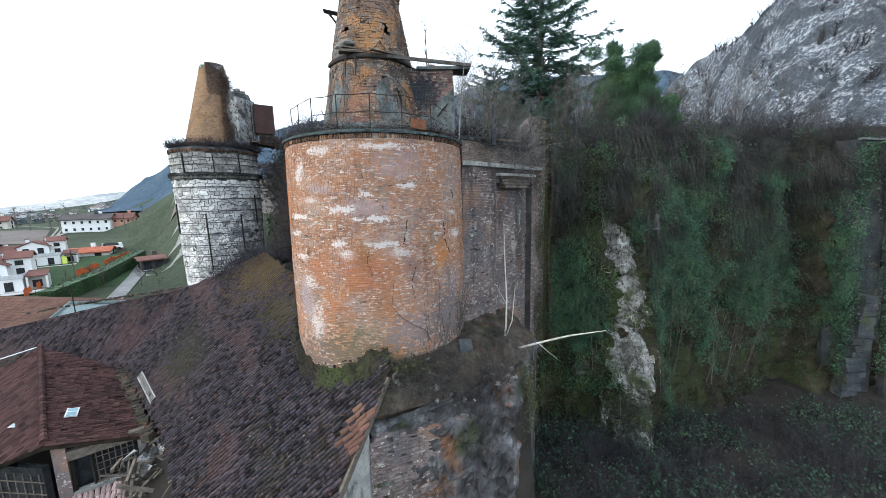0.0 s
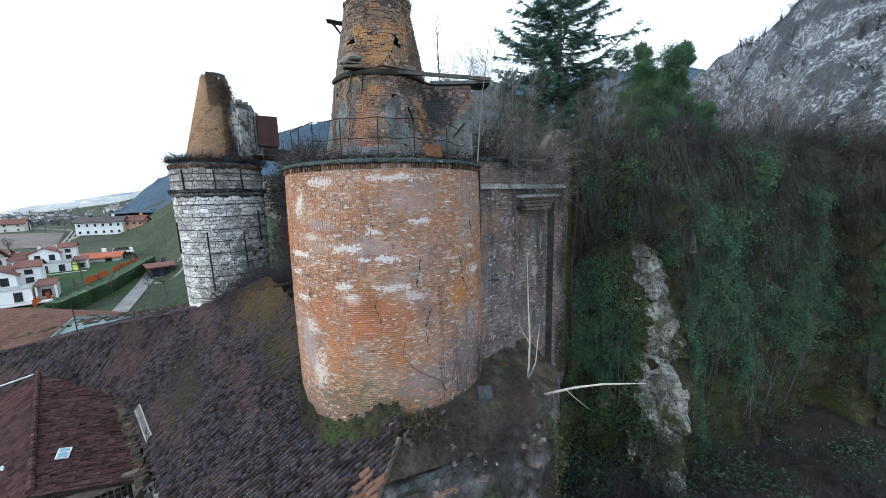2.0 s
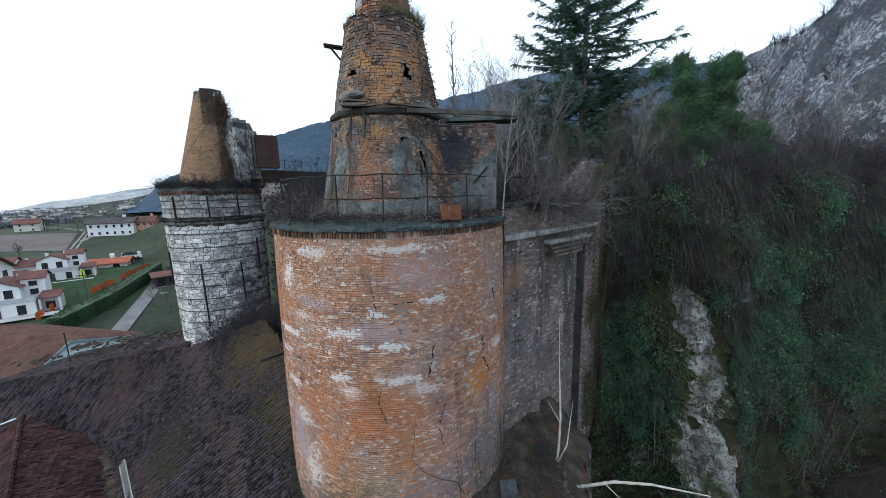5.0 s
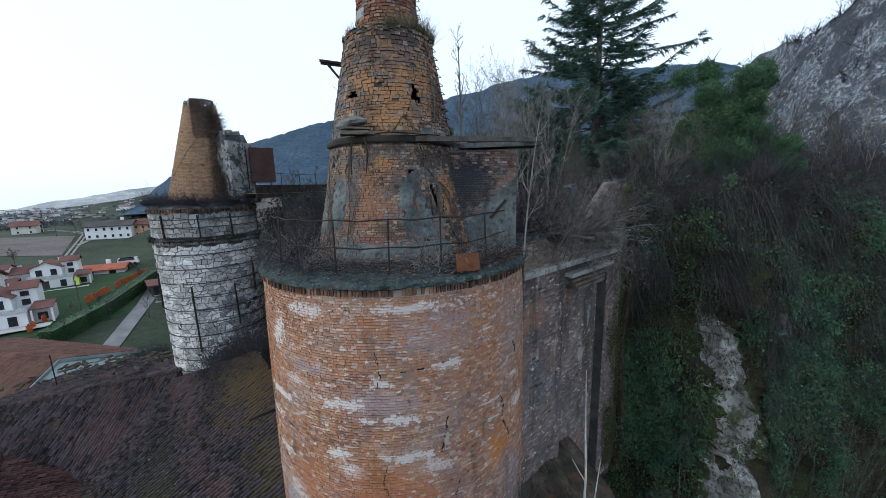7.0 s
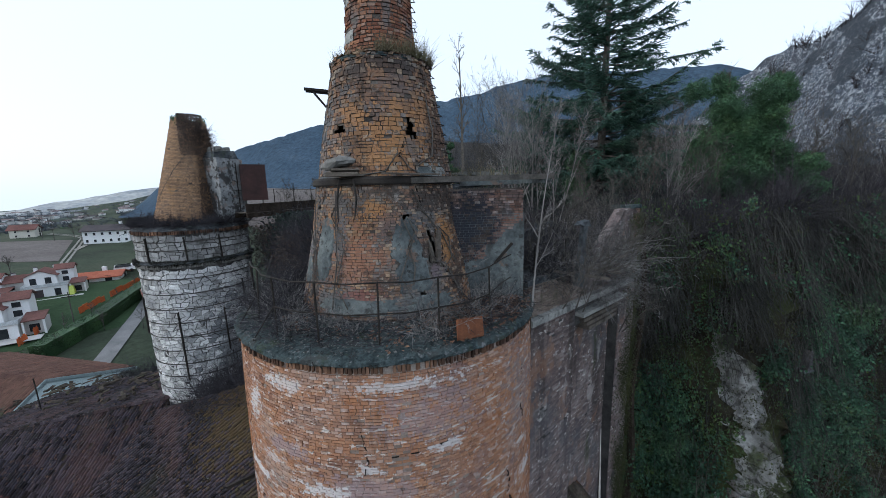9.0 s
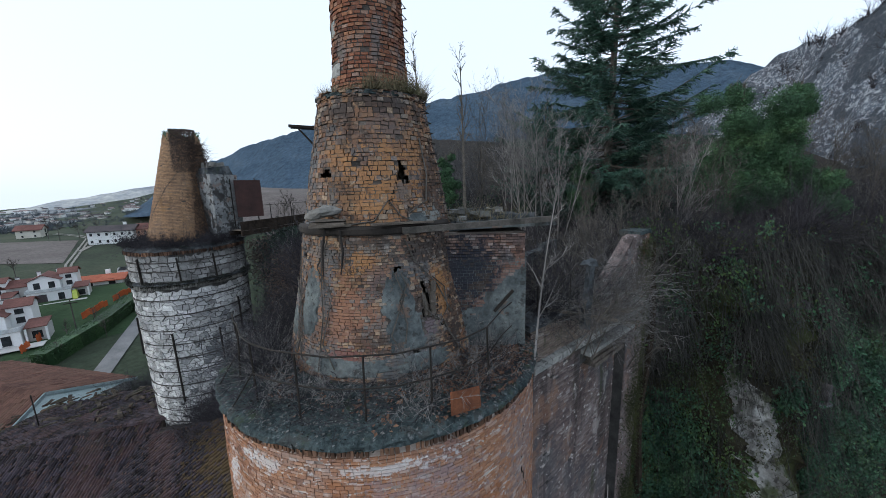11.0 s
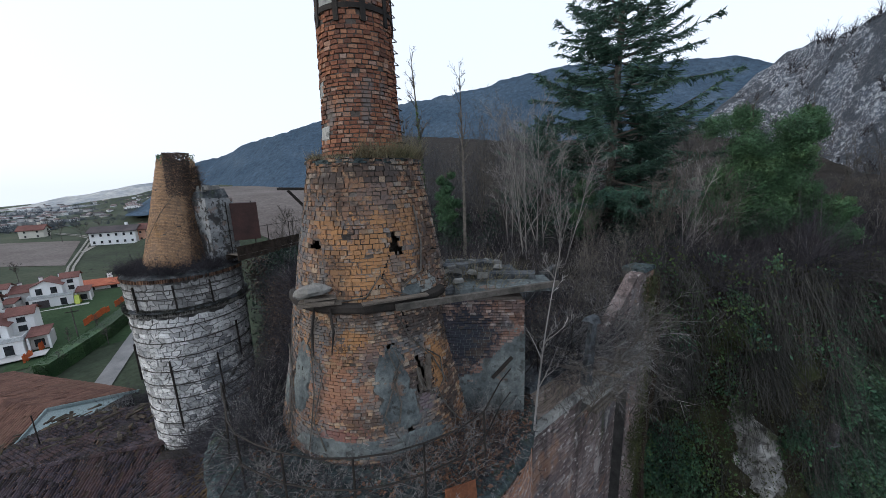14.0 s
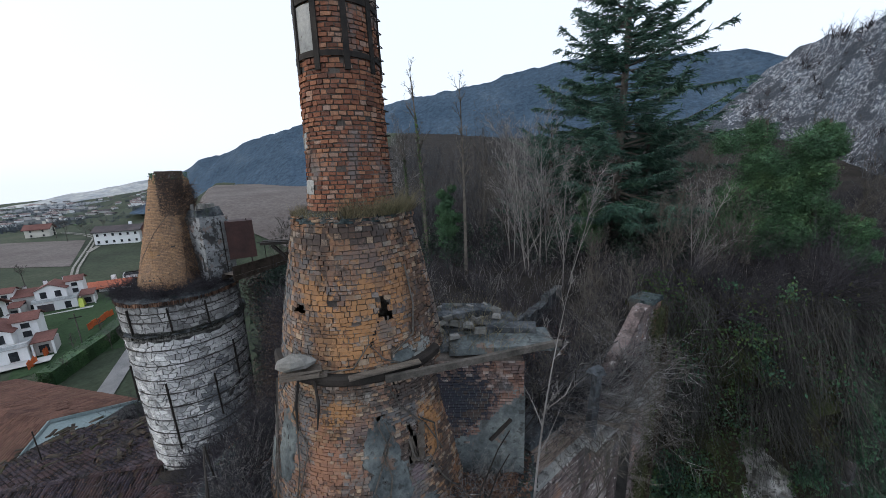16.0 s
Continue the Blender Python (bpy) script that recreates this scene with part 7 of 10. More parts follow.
for i in range(24):
    q = i / 23
    vm.box((-20.75 + 6.0 * q, 20.7 - 5.0 * q + rng.uniform(-0.08, 0.08), 3.42 - 1.25 * q), (0.5, 0.42, 0.3), rng.uniform(0, 90), 0, 0, 0.8, 0.08)
tagged(vm.put("valley_moss", mat_bank), "dark moss and debris lying in the roof valley", "moss", kind="stuff")
fl2 = thing("flashing", "bent pale metal flashing on the roof edge", "flashing", at=(-28, 19.5, 4))
Shape().beam((-25.8, 20.6, 4.85), (-29.6, 17.9, 3.85), 0.16, 0.03).put("sheet", mat_metal, fl2)
deb = thing("timber_debris", "collapsed grey timbers and sheets where the roof has fallen in", "timber", kind="stuff", at=(-14, 15, 1.5))
s = Shape()
for k in range(70):
    p = Vector((rng.uniform(-15.2, -12.0), rng.uniform(12.6, 16.0), rng.uniform(0.0, 1.9)))
    q = p + Vector((rng.uniform(-1.2, 1.2), rng.uniform(-1.0, 1.0), rng.uniform(-0.8, 0.8)))
    s.beam(p, q, rng.uniform(0.06, 0.14), rng.uniform(0.04, 0.12))
tagged(s.put("timbers", mat_wood, deb), kind="stuff")
s = Shape()
for k in range(12):
    s.box((rng.uniform(-15.2, -13.2), rng.uniform(14.2, 16.0), rng.uniform(0.9, 2.0)), (rng.uniform(0.3, 0.8), rng.uniform(0.2, 0.5), 0.03), rng.uniform(0, 180), rng.uniform(-40, 40), rng.uniform(-40, 40), 0.9, 0.04)
tagged(s.put("sheets", mat_hut, deb), kind="stuff")

# gabled house with the pale blue end wall
gab = thing("house_gabled", "house with an orange tiled roof and a pale blue rendered gable", "house", at=(-36, 30, 0))
G0, G1, GA = Vector((-32.9, 25.9, 3.75)), Vector((-31.6, 34.6, 3.75)), Vector((-34.3, 30.2, 5.05))
back = Vector((-16, 2.4, 0))
Shape().prism([G0, G1, GA], back * 0.97).put("attic", mat_blue_wall, gab, "pale blue rendered gable")
Shape().prism([G0 + Vector((-0.1, 0, 0.0)), G1 + Vector((-0.1, 0, 0.0)), G1 + Vector((-0.1, 0, -4.6)), G0 + Vector((-0.1, 0, -4.6))], back * 0.95).put("wall", mat_grey_wall, gab)
for p in (G0, G1):
    d = (GA - p)
    e0 = p - d * 0.05
    Shape().prism([e0 + Vector((0.25, 0, 0.12)), GA + Vector((0.25, 0, 0.12)), GA + Vector((0.25, 0, 0.12)) + back * 1.02, e0 + Vector((0.25, 0, 0.12)) + back * 1.02], (0, 0, -0.12)).put("roof_slope", mat_orange_tile, gab)
    Shape().beam(e0 + Vector((0.28, 0, 0.0)), GA + Vector((0.28, 0, 0.0)), 0.10, 0.24).put("bargeboard", mat_blue_wall, gab)
tm_ = []
for p, sgn in ((G0, 1), (G1, -1)):
    d = (GA - p)
    uu = back.normalized()
    vv = -d.normalized()
    poly = [p + Vector((0.2, 0, 0)), GA + Vector((0.2, 0, 0)), GA + back, p + back]
    m_, c_ = tiles(np.array(GA + Vector((0, 0, 0.14))), np.array(uu), np.array(vv), [(q.x, q.y) for q in poly], 0.25, 0.42, 0.06)
    tm_.append(c_)
tagged(put("tiling", *tile_mesh(np.concatenate(tm_)), mat_orange_tile, gab), kind="stuff")
pole = thing("roof_pole", "thin dark iron pole on the old roofs", "pole", at=(-29, 26, 4))
Shape().tube([(-29.5, 26.5, 3.6), (-29.7, 26.6, 7.4)], 0.04, 5).put("shaft", mat_dark_iron, pole)


# ---- the village on the plain ----
def bearing(a, d):
    return d * math.sin(radians(a)), d * math.cos(radians(a))


def gable_house(a, d, w, dep, h, rise, turn, wall_mat, roof_mat, label, floors=2, cols=4, group="village houses", lift=0.0, ws=1.0):
    """A plain gabled house: w along the ridge; turn in degrees."""
    x, y = bearing(a, d)
    z = land(x, y) - 0.3 + lift
    m = pose(x, y, z, 0, 0, turn)
    k = thing("house", label, "house", group, at=(x, y, z))

    def at(s):
        s.v = [list(m @ Vector(q)) for q in s.v]
        return s
    at(Shape().box((0, 0, h / 2), (w, dep, h))).put("wall", wall_mat, k)
    s = Shape()
    s.prism([(-w / 2, -dep / 2, h), (-w / 2, dep / 2, h), (-w / 2, 0, h + rise)], (w, 0, 0))
    at(s).put("gable", wall_mat, k)
    for sg in (-1, 1):
        o = 0.45
        s = Shape()
        e = (-sg * 0, sg * (dep / 2 + o), h - rise * o / (dep / 2))
        s.prism([(-w / 2 - o, e[1], e[2] + 0.2), (w / 2 + o, e[1], e[2] + 0.2), (w / 2 + o, 0, h + rise + 0.2), (-w / 2 - o, 0, h + rise + 0.2)], (0, 0, -0.18))
        at(s).put("roof", roof_mat, k)
    for side in (-1, 1):
        for fl in range(floors):
            for c in range(cols):
                wx, wz = (c + 0.5) / cols * w - w / 2, h / floors * (fl + 0.55)
                wd = at(Shape().box((wx, side * (dep / 2 + 0.02), wz), (0.9 * ws, 0.1, 1.25 * ws))).put("window", mat_glass_and_gloom, k)
                at(Shape().box((wx, side * (dep / 2 + 0.06), wz - 0.66 * ws), (1.15 * ws, 0.16, 0.08))).put("sill", mat_grey_wall, wd)
    for sg in (-1, 1):
        for fl in range(floors):
            at(Shape().box((sg * (w / 2 + 0.02), 0.2 * dep, h / floors * (fl + 0.55)), (0.1, 0.85, 1.2))).put("window", mat_glass_and_gloom, k)
    at(Shape().box((w * 0.22, 0.12 * dep, h + rise + 0.35), (0.6, 0.6, 1.1))).put("chimney", wall_mat, k)
    return k


mat_cream_wall = material("cream_house_wall", [(0.3, (0.56, 0.53, 0.46)), (0.7, (0.68, 0.65, 0.57))], 0.5, 0.9, 0.05, 8, contrast=0.08)
mat_slate = material("dark_roof_tile", [(0.3, (0.05, 0.045, 0.05)), (0.7, (0.10, 0.085, 0.085))], 0.4, 0.9, 0.2, 6)
mat_village_roof = material("village_roof_tile", [(0.3, (0.11, 0.052, 0.045)), (0.7, (0.19, 0.09, 0.075))], 0.4, 0.9, 0.3, 5)
gable_house(-45.9, 139, 10.0, 5.4, 3.7, 1.2, 26, mat_white_wall, mat_slate, "long white farmhouse with two storeys and a dark roof", 2, 6, ws=0.55)
gable_house(-42.9, 138.5, 4.4, 5.5, 3.7, 1.25, 26, mat_pink_wall, mat_village_roof, "pink plastered farmhouse with a red-brown roof", 2, 3, ws=0.5)
gable_house(-52.6, 172, 5.4, 4.4, 2.7, 1.2, 35, mat_cream_wall, mat_village_roof, "small cream house with a red roof in the fields", 2, 2, ws=0.45)


def villa(a, d, turn, scale, label):
    """A modern villa: stepped white volumes under small red gable roofs, terraces with parapets, balcony and dark garage."""
    x, y = bearing(a, d)
    z = land(x, y) - 0.2
    m = pose(x, y, z, 0, 0, turn) @ Matrix.Scale(scale, 4)
    k = thing("villa", label, "house", "modern villas", at=(x, y, z))

    def at(s):
        s.v = [list(m @ Vector(q)) for q in s.v]
        return s

    def window(cx, yy, z0, w, h, parent=k):
        w_ = at(Shape().box((cx, yy, z0), (w, 0.12, h))).put("window", mat_glass_and_gloom, parent)
        at(Shape().box((cx, yy - 0.04, z0 - h / 2 - 0.05), (w + 0.25, 0.2, 0.09))).put("sill", mat_grey_wall, w_)

    for (cx, cy), (w, dp), h, rise, along_x, mt in (((-1.0, 0.4), (6.0, 6.4), 5.4, 1.5, False, mat_white_wall), ((-6.0, 1.4), (4.4, 6.0), 4.4, 1.3, True, mat_grey_wall), ((3.4, 1.8), (3.4, 4.4), 6.6, 1.0, True, mat_white_wall)):
        at(Shape().box((cx, cy, h / 2), (w, dp, h))).put("wall", mt, k)
        o = 0.4
        if along_x:
            at(Shape().prism([(cx - w / 2, cy - dp / 2, h), (cx - w / 2, cy + dp / 2, h), (cx - w / 2, cy, h + rise)], (w, 0, 0))).put("gable", mt, k)
            for sg in (-1, 1):
                e = cy + sg * (dp / 2 + o)
                at(Shape().prism([(cx - w / 2 - o, e, h - 0.1), (cx + w / 2 + o, e, h - 0.1), (cx + w / 2 + o, cy, h + rise + 0.15), (cx - w / 2 - o, cy, h + rise + 0.15)], (0, 0, 0.16))).put("roof", mat_village_roof, k)
        else:
            at(Shape().prism([(cx - w / 2, cy - dp / 2, h), (cx + w / 2, cy - dp / 2, h), (cx, cy - dp / 2, h + rise)], (0, dp, 0))).put("gable", mt, k)
            for sg in (-1, 1):
                e = cx + sg * (w / 2 + o)
                at(Shape().prism([(e, cy - dp / 2 - o, h - 0.1), (e, cy + dp / 2 + o, h - 0.1), (cx, cy + dp / 2 + o, h + rise + 0.15), (cx, cy - dp / 2 - o, h + rise + 0.15)], (0, 0, 0.16))).put("roof", mat_village_roof, k)
    # low front block with a roof terrace, garage and porch
    at(Shape().box((0.2, -4.2, 1.4), (8.2, 3.2, 2.8))).put("front_block", mat_white_wall, k)
    at(Shape().box((0.2, -4.2, 2.86), (8.6, 3.6, 0.12))).put("terrace_floor", mat_grey_wall, k)
    for cx, cy, w, dp in ((0.2, -5.9, 8.6, 0.14), (-4.05, -4.2, 0.14, 3.5), (4.45, -4.2, 0.14, 3.5)):
        at(Shape().box((cx, cy, 3.3), (w, dp, 0.75))).put("parapet", mat_metal, k)
    at(Shape().prism([(4.6, -5.4, 2.9), (7.8, -5.4, 2.9), (7.8, -1.0, 3.7), (4.6, -1.0, 3.7)], (0, 0, 0.16))).put("roof", mat_village_roof, k)
    at(Shape().box((6.1, -2.6, 1.4), (3.0, 3.6, 2.8))).put("wall", mat_grey_wall, k)
    for cx in (4.8, 7.6):
        at(Shape().box((cx, -5.2, 1.45), (0.3, 0.3, 2.9))).put("porch_pillar", mat_white_wall, k)
    # dark panel drawn for the shade inside the open garage
    at(Shape().box((-1.8, -5.83, 1.15), (3.0, 0.12, 2.2))).put("garage_door", mat_slate, k)
    window(2.4, -5.83, 1.3, 1.2, 1.9)
    window(6.1, -4.42, 1.3, 1.4, 1.5)
    for cx, z0, h in ((-2.4, 4.2, 1.7), (0.4, 4.2, 1.7)):
        window(cx, -2.84, z0, 1.2, h)
    window(-6.6, -1.64, 2.9, 1.1, 1.2)
    window(-5.0, -1.64, 1.2, 1.1, 1.2)
    window(3.4, -0.44, 5.6, 1.2, 1.0)
    window(3.4, -0.44, 3.8, 1.2, 1.2)
    for cx, cy, zt in ((-2.4, 1.5, 7.4), (1.2, 2.4, 7.6), (-6.8, 2.6, 6.3)):
        at(Shape().box((cx, cy, zt - 0.9), (0.7, 0.7, 2.0))).put("chimney", mat_white_wall, k)
        at(Shape().box((cx, cy, zt + 0.15), (0.95, 0.95, 0.12))).put("chimney_cap", mat_slate, k)
    at(Shape().box((1.0, -7.4, 0.06), (13, 3.0, 0.12))).put("paving", mat_grey_wall, k)
    return k


villa(-50.0, 87, 42, 0.56, "white modern villa with red stepped roofs and balconies")
villa(-53.2, 71, 42, 0.60, "white villa with a broad balcony over a dark garage")
villa(-54.6, 88, 36, 0.50, "pale villa with red roof slopes at the village edge")
gable_house(-55.8, 78, 6.0, 5.0, 4.4, 1.4, 30, mat_white_wall, mat_village_roof, "narrow white house at the village edge", 2, 2)


# ---- rock, ivy and scrub on the quarry face ----
def rock_outcrop():
    """Pale limestone that stands bare out of the green."""
    ss, zs = np.arange(1.6, 9.4, 0.13), np.arange(-3.0, 12.6, 0.13)
    v, keep = [], []
    for z in zs:
        for s in ss:
            x, y, h = face_point(s, z)
            k = abs(x - rock_mid(z)) / rock_half(z) + 0.75 * fbm(s * 0.8, z * 0.7, 7.0)
            if 4.2 < z < 9.5:
                k += 2.2 * max(0.0, fbm(s * 0.9, z * 0.8, 17.0) - 0.2)
            keep.append(k < 1.02)
            sink = min(max((k - 0.55) / 0.4, 0), 1)
            v.append((x, y - 0.16 - 0.2 * abs(fbm(s * 0.8, z * 0.5, 6.0)) - 0.10 * fbm(s * 3, z * 3, 8.0) - 0.08 * (math.floor(z * 1.6 + s * 0.5) % 2) + 0.7 * sink * sink, h))
    n = len(ss)
    f = [(j * n + i, j * n + i + 1, (j + 1) * n + i + 1, (j + 1) * n + i) for j in range(len(zs) - 1) for i in range(n - 1) if keep[j * n + i] and keep[(j + 1) * n + i + 1]]
    return tagged(put("rock_outcrop", v, np.array(f), mat_rock), "bare pale grey limestone rib in the overgrown quarry face", "rock", kind="structure")


rock_outcrop()
st = thing("concrete_stub", "grey concrete post stub set in the ivy", "post", at=(13.3, 21.5, 11.6))
Shape().box((13.3, 21.6, 11.85), (0.17, 0.24, 0.85), 12, 3, 2, 0.7, 0.05).put("post", mat_rubble, st)
Shape().box((13.3, 21.7, 11.35), (0.5, 0.4, 0.08), 12, 0, 0, 0.95, 0.03).put("plate", mat_plaster, st)


def face_leaves(name, label, mat, count, size, dens, out=0.22, seed=0.0):
    """Leaves that hang on the face in overlapping clumps."""
    P, N = [], []
    S, Z = rng.uniform(0.1, fs[-1], count * 6), rng.uniform(-2.5, 18.4, count * 6)
    for s, z in zip(S, Z):
        k = dens(s, z)
        if k > 0 and k > rng.random():
            x, y, h = face_point(s, z)
            c = fbm(s * 0.9 + seed, z * 0.75, 14.0, 3)
            o = rng.exponential(out) + 0.75 * max(0.0, c + 0.15)
            P.append((x, y - 0.04 - o, h + rng.normal() * 0.1))
            N.append((rng.normal() * 0.5, -1 + rng.normal() * 0.4, 0.25 + rng.normal() * 0.4))
            if len(P) >= count:
                break
    P = np.array(P)
    return tagged(put(name, *leaf_mesh(P, np.array(N), rng.uniform(size * 0.6, size * 1.35, len(P)), 0.8), mat), label, "ivy", kind="stuff")


# clumps of ivy on the face: middle x and z, half width and half height, weight
IVY_CLUMPS = [(16.2, 10.0, 2.9, 5.6, 1.15), (14.4, 6.0, 1.2, 3.0, 0.5), (26.0, 12.8, 2.3, 3.6, 1.1), (27.4, 8.0, 2.0, 3.0, 0.7), (23.4, 7.0, 2.2, 3.2, 0.5), (8.4, 7.4, 1.4, 3.0, 0.8), (9.6, 5.0, 1.4, 2.2, 0.7),
              (9.0, 15.2, 0.8, 1.4, 0.42), (12.8, 15.6, 0.8, 1.0, 0.36), (18.6, 14.6, 1.2, 1.8, 0.5), (21.2, 11.0, 1.0, 2.0, 0.3), (31.5, 9.0, 1.4, 6.0, 0.8)]


def ivy_density(s, z):
    x = float(np.interp(s, fs, [p[0] for p in FACE]))
    k = -0.16 + 0.8 * fbm(s * 0.6, z * 0.5, 11.0) + 0.16 * min(max((10 - z) / 5, 0), 1)
    for cx, cz, wx, wz, q in IVY_CLUMPS:
        g = ((x - cx) / wx) ** 2 + ((z - cz) / wz) ** 2
        if g < 4:
            k += q * math.exp(-0.8 * g * g)
    if 9.2 < x < 14.2 and z < 12.2:
        k -= max(0, 1.2 - abs(x - rock_mid(z)) / rock_half(z))
    if z < 1.5:
        k -= 0.3
    return k * 0.8


face_leaves("ivy", "dense dark green ivy covering the quarry face", mat_ivy, 150000, 0.125, ivy_density)
face_leaves("ivy", "lighter yellow-green ivy and moss tufts on the quarry face", mat_ivy_light, 14000, 0.12, lambda s, z: max(0, 0.12 + 1.1 * fbm(s * 0.45, z * 0.35, 23.0) + (0.45 if s < 4.5 else -0.3) + (0.9 if abs(s - 4.8) < 0.5 and abs(z - 16.2) < 0.6 else 0)), 0.18, 3.0)
face_leaves("moss", "olive moss and dead leaves on the bare earth of the face", mat_moss_leaf, 30000, 0.09, lambda s, z: 0.22 + 0.9 * fbm(s * 0.4, z * 0.5, 31.0) - 0.6 * max(0.0, ivy_density(s, z)), 0.10, 6.0)

# small ledges of pale rock showing through the green
for cx, cz, w, h in ((13.0, 15.0, 0.5, 0.3), (11.2, 15.2, 0.5, 0.2), (8.0, 14.3, 0.3, 0.6), (24.6, 15.0, 0.7, 0.9), (9.6, 1.5, 0.8, 0.5), (9.3, 12.6, 0.3, 0.5)):
    q = float(np.interp(cx, [p[0] for p in FACE], fs))
    x, y, z = face_point(q, cz)
    led = thing("rock_ledge", "grey broken rock ledge in the overgrown face", "rock", "rock ledges", at=(x, y, z))
    for k in range(6):
        Shape().box((x + rng.normal() * w * 0.45, y - 0.1 + rng.normal() * 0.06, z + rng.normal() * h * 0.4), (w * rng.uniform(0.5, 1.0), 0.5, h * rng.uniform(0.35, 0.8)), rng.uniform(-20, 20), rng.uniform(-15, 15), rng.uniform(-25, 25), 0.75, 0.07).put("stone", mat_rubble, led)

# hanging brown creepers over the edge, in curtains
base = []
while len(base) < 17000:
    s = rng.uniform(0.5, fs[-1] - 3)
    z = 18.0 - rng.exponential(3.2)
    if 0.42 + 1.3 * fbm(s * 0.5, z * 0.25, 41.0) < rng.random():
        continue
    x, y, h = face_point(s, max(z, 3.0))
    if z < 12.5 and abs(x - rock_mid(z)) < 1.5 and rng.random() < 0.85:
        continue
    base.append((x, y - 0.25 - rng.exponential(0.22) - 0.5 * max(0.0, fbm(s * 0.9, z * 0.75, 14.0, 3)), h))
n = len(base)
way = np.stack([rng.normal(0, 0.28, n), -0.4 + rng.normal(0, 0.25, n), -0.9 + rng.normal(0, 0.45, n)], 1)
P = [twig_mesh(base, way, rng.uniform(0.6, 2.8, n), rng.uniform(0.006, 0.013, n), curve=np.stack([rng.normal(0, 0.12, n), rng.normal(0, 0.1, n), rng.uniform(-0.3, 0.0, n)], 1), segs=3)]
tagged(put("creeper", *merged(P), mat_creeper), "grey-brown leafless creepers hanging down the quarry face", "creeper", kind="stuff")
S = rng.uniform(5.5, fs[-1] - 4, 1300)
base = np.array([face_point(s, rng.uniform(-2, 9)) for s in S]) - np.array([0, 0.5, 0])
tagged(put("bramble", *twig_mesh(base, rng.normal(size=(len(S), 3)) * 0.45 + np.array([0, -0.5, 0.9]), rng.uniform(0.8, 3.0, len(S)), rng.uniform(0.005, 0.013, len(S)), 0.3), mat_creeper), "bare bramble canes before the ivy", "bramble", kind="stuff")
# saplings in front of the face
for k, (s, z0, h) in enumerate(((8.9, 0.0, 7.5), (9.8, 0.0, 8.5), (10.3, 1.0, 6.0), (12.4, 0.5, 6.5), (14.6, 0.0, 6.0), (5.0, -2.0, 6.0), (3.4, 2.0, 5.0), (17.0, 0.0, 6.5))):
    x, y, _ = face_point(s, 3)
    bare_tree(x, y - 1.1, h, 0.035, "thin bare sapling before the ivy-covered quarry face", mat_bark, z0, 5, 4, 2, (rng.uniform(-0.1, 0.15), -0.1), 0.35, 0.35, 0.35, 0.006, "sapling", 2)

# brown scrub on the plateau
spots = []
while len(spots) < 1250:
    x, y = rng.uniform(-11, 34), rng.uniform(20.5, 52)
    e = edge_distance(x, y)
    if e > -0.3 and not (-6.5 < x < 1.2 and y < 20.6) and (x > 0.5 or y > 21) and rng.random() < 1.15 - 0.018 * (y - 20) and not (0 < x < 5.2 and y < 24 and rng.random() < 0.5):
        near_edge = 1.35 if e < 2 and x > 6 else 1.0
        spots.append((x, y, land(x, y) - 0.05, rng.uniform(0.6, 1.3) * near_edge))
shrub_patch("scrub", "thicket of bare brown brambles and shrubs on the plateau", spots, mat_twig, 16, 1.6, 0.012, 0.5, 3)
spots = [s for s in spots if s[1] < 40][:330]
shrub_patch("dry_weeds", "pale dry canes and weeds between the brambles", [(x + 0.4, y - 0.3, z, k) for x, y, z, k in spots], mat_pale_twig, 7, 1.7, 0.009, 0.35, 3)
# overhang at the top of the face
spots = []
for s in np.arange(0.6, fs[-1] - 1, 0.28):
    x, y, z = face_point(s, 17.6 + rng.uniform(-1.0, 0.6))
    spots.append((x, y + 0.2, z - 0.4, rng.uniform(0.7, 1.3) * (1.0 + 0.7 * fbm(s * 0.3, 9.0))))
shrub_patch("scrub", "bare brown shrubs along the top of the quarry face", spots, mat_twig, 34, 1.9, 0.011, 0.8, 5, lean=(0, -0.35, -0.3))
shrub_patch("scrub", "upright bare stems along the brow of the quarry", [(x, y + rng.uniform(0.3, 2.5), z, k) for x, y, z, k in spots[::2]], mat_twig, 9, 3.0, 0.010, 0.28, 7, bend=0.15)
# quarry floor
spots = [(x, y, land(x, y), rng.uniform(0.7, 1.4)) for x, y in zip(rng.uniform(3, 30, 480), rng.uniform(9, 23.5, 480)) if edge_distance(x, y) < -1.5 and (x > 4.8 or y < 12.5)]
shrub_patch("scrub", "dark tangle of bare brambles on the quarry floor", spots, mat_twig, 24, 1.9, 0.013, 0.7, 4)
P = []
for x, y, _, q in spots:
    if fbm(x * 0.25, y * 0.25, 4.0) > -0.05:
        n = 70
        P.append(np.stack([x + rng.normal(0, 0.6, n), y + rng.normal(0, 0.6, n), land(x, y) + rng.uniform(0, 1, n) ** 1.5 * 1.2 * q], 1))
P = np.concatenate(P)
tagged(put("ivy", *leaf_mesh(P, unit(rng.normal(size=(len(P), 3)) + np.array([0, -0.5, 1.0])), rng.uniform(0.10, 0.22, len(P))), mat_ivy), "ivy creeping over the quarry floor", "ivy", kind="stuff")
# behind and over the retaining wall
spots = []
while len(spots) < 170:
    u = rng.uniform(-0.6, 7.4)
    o = -rng.exponential(1.6) - (0.5 if u < 3.2 else 1.3)
    p = WO + WU * u + WN * o
    if math.hypot(p[0] - DRUM[0], p[1] - DRUM[1]) > 3.6 and not (-1.4 < p[0] < 1.1 and p[1] < 18.6):
        spots.append((p[0], p[1], 16.2, rng.uniform(0.5, 1.15)))
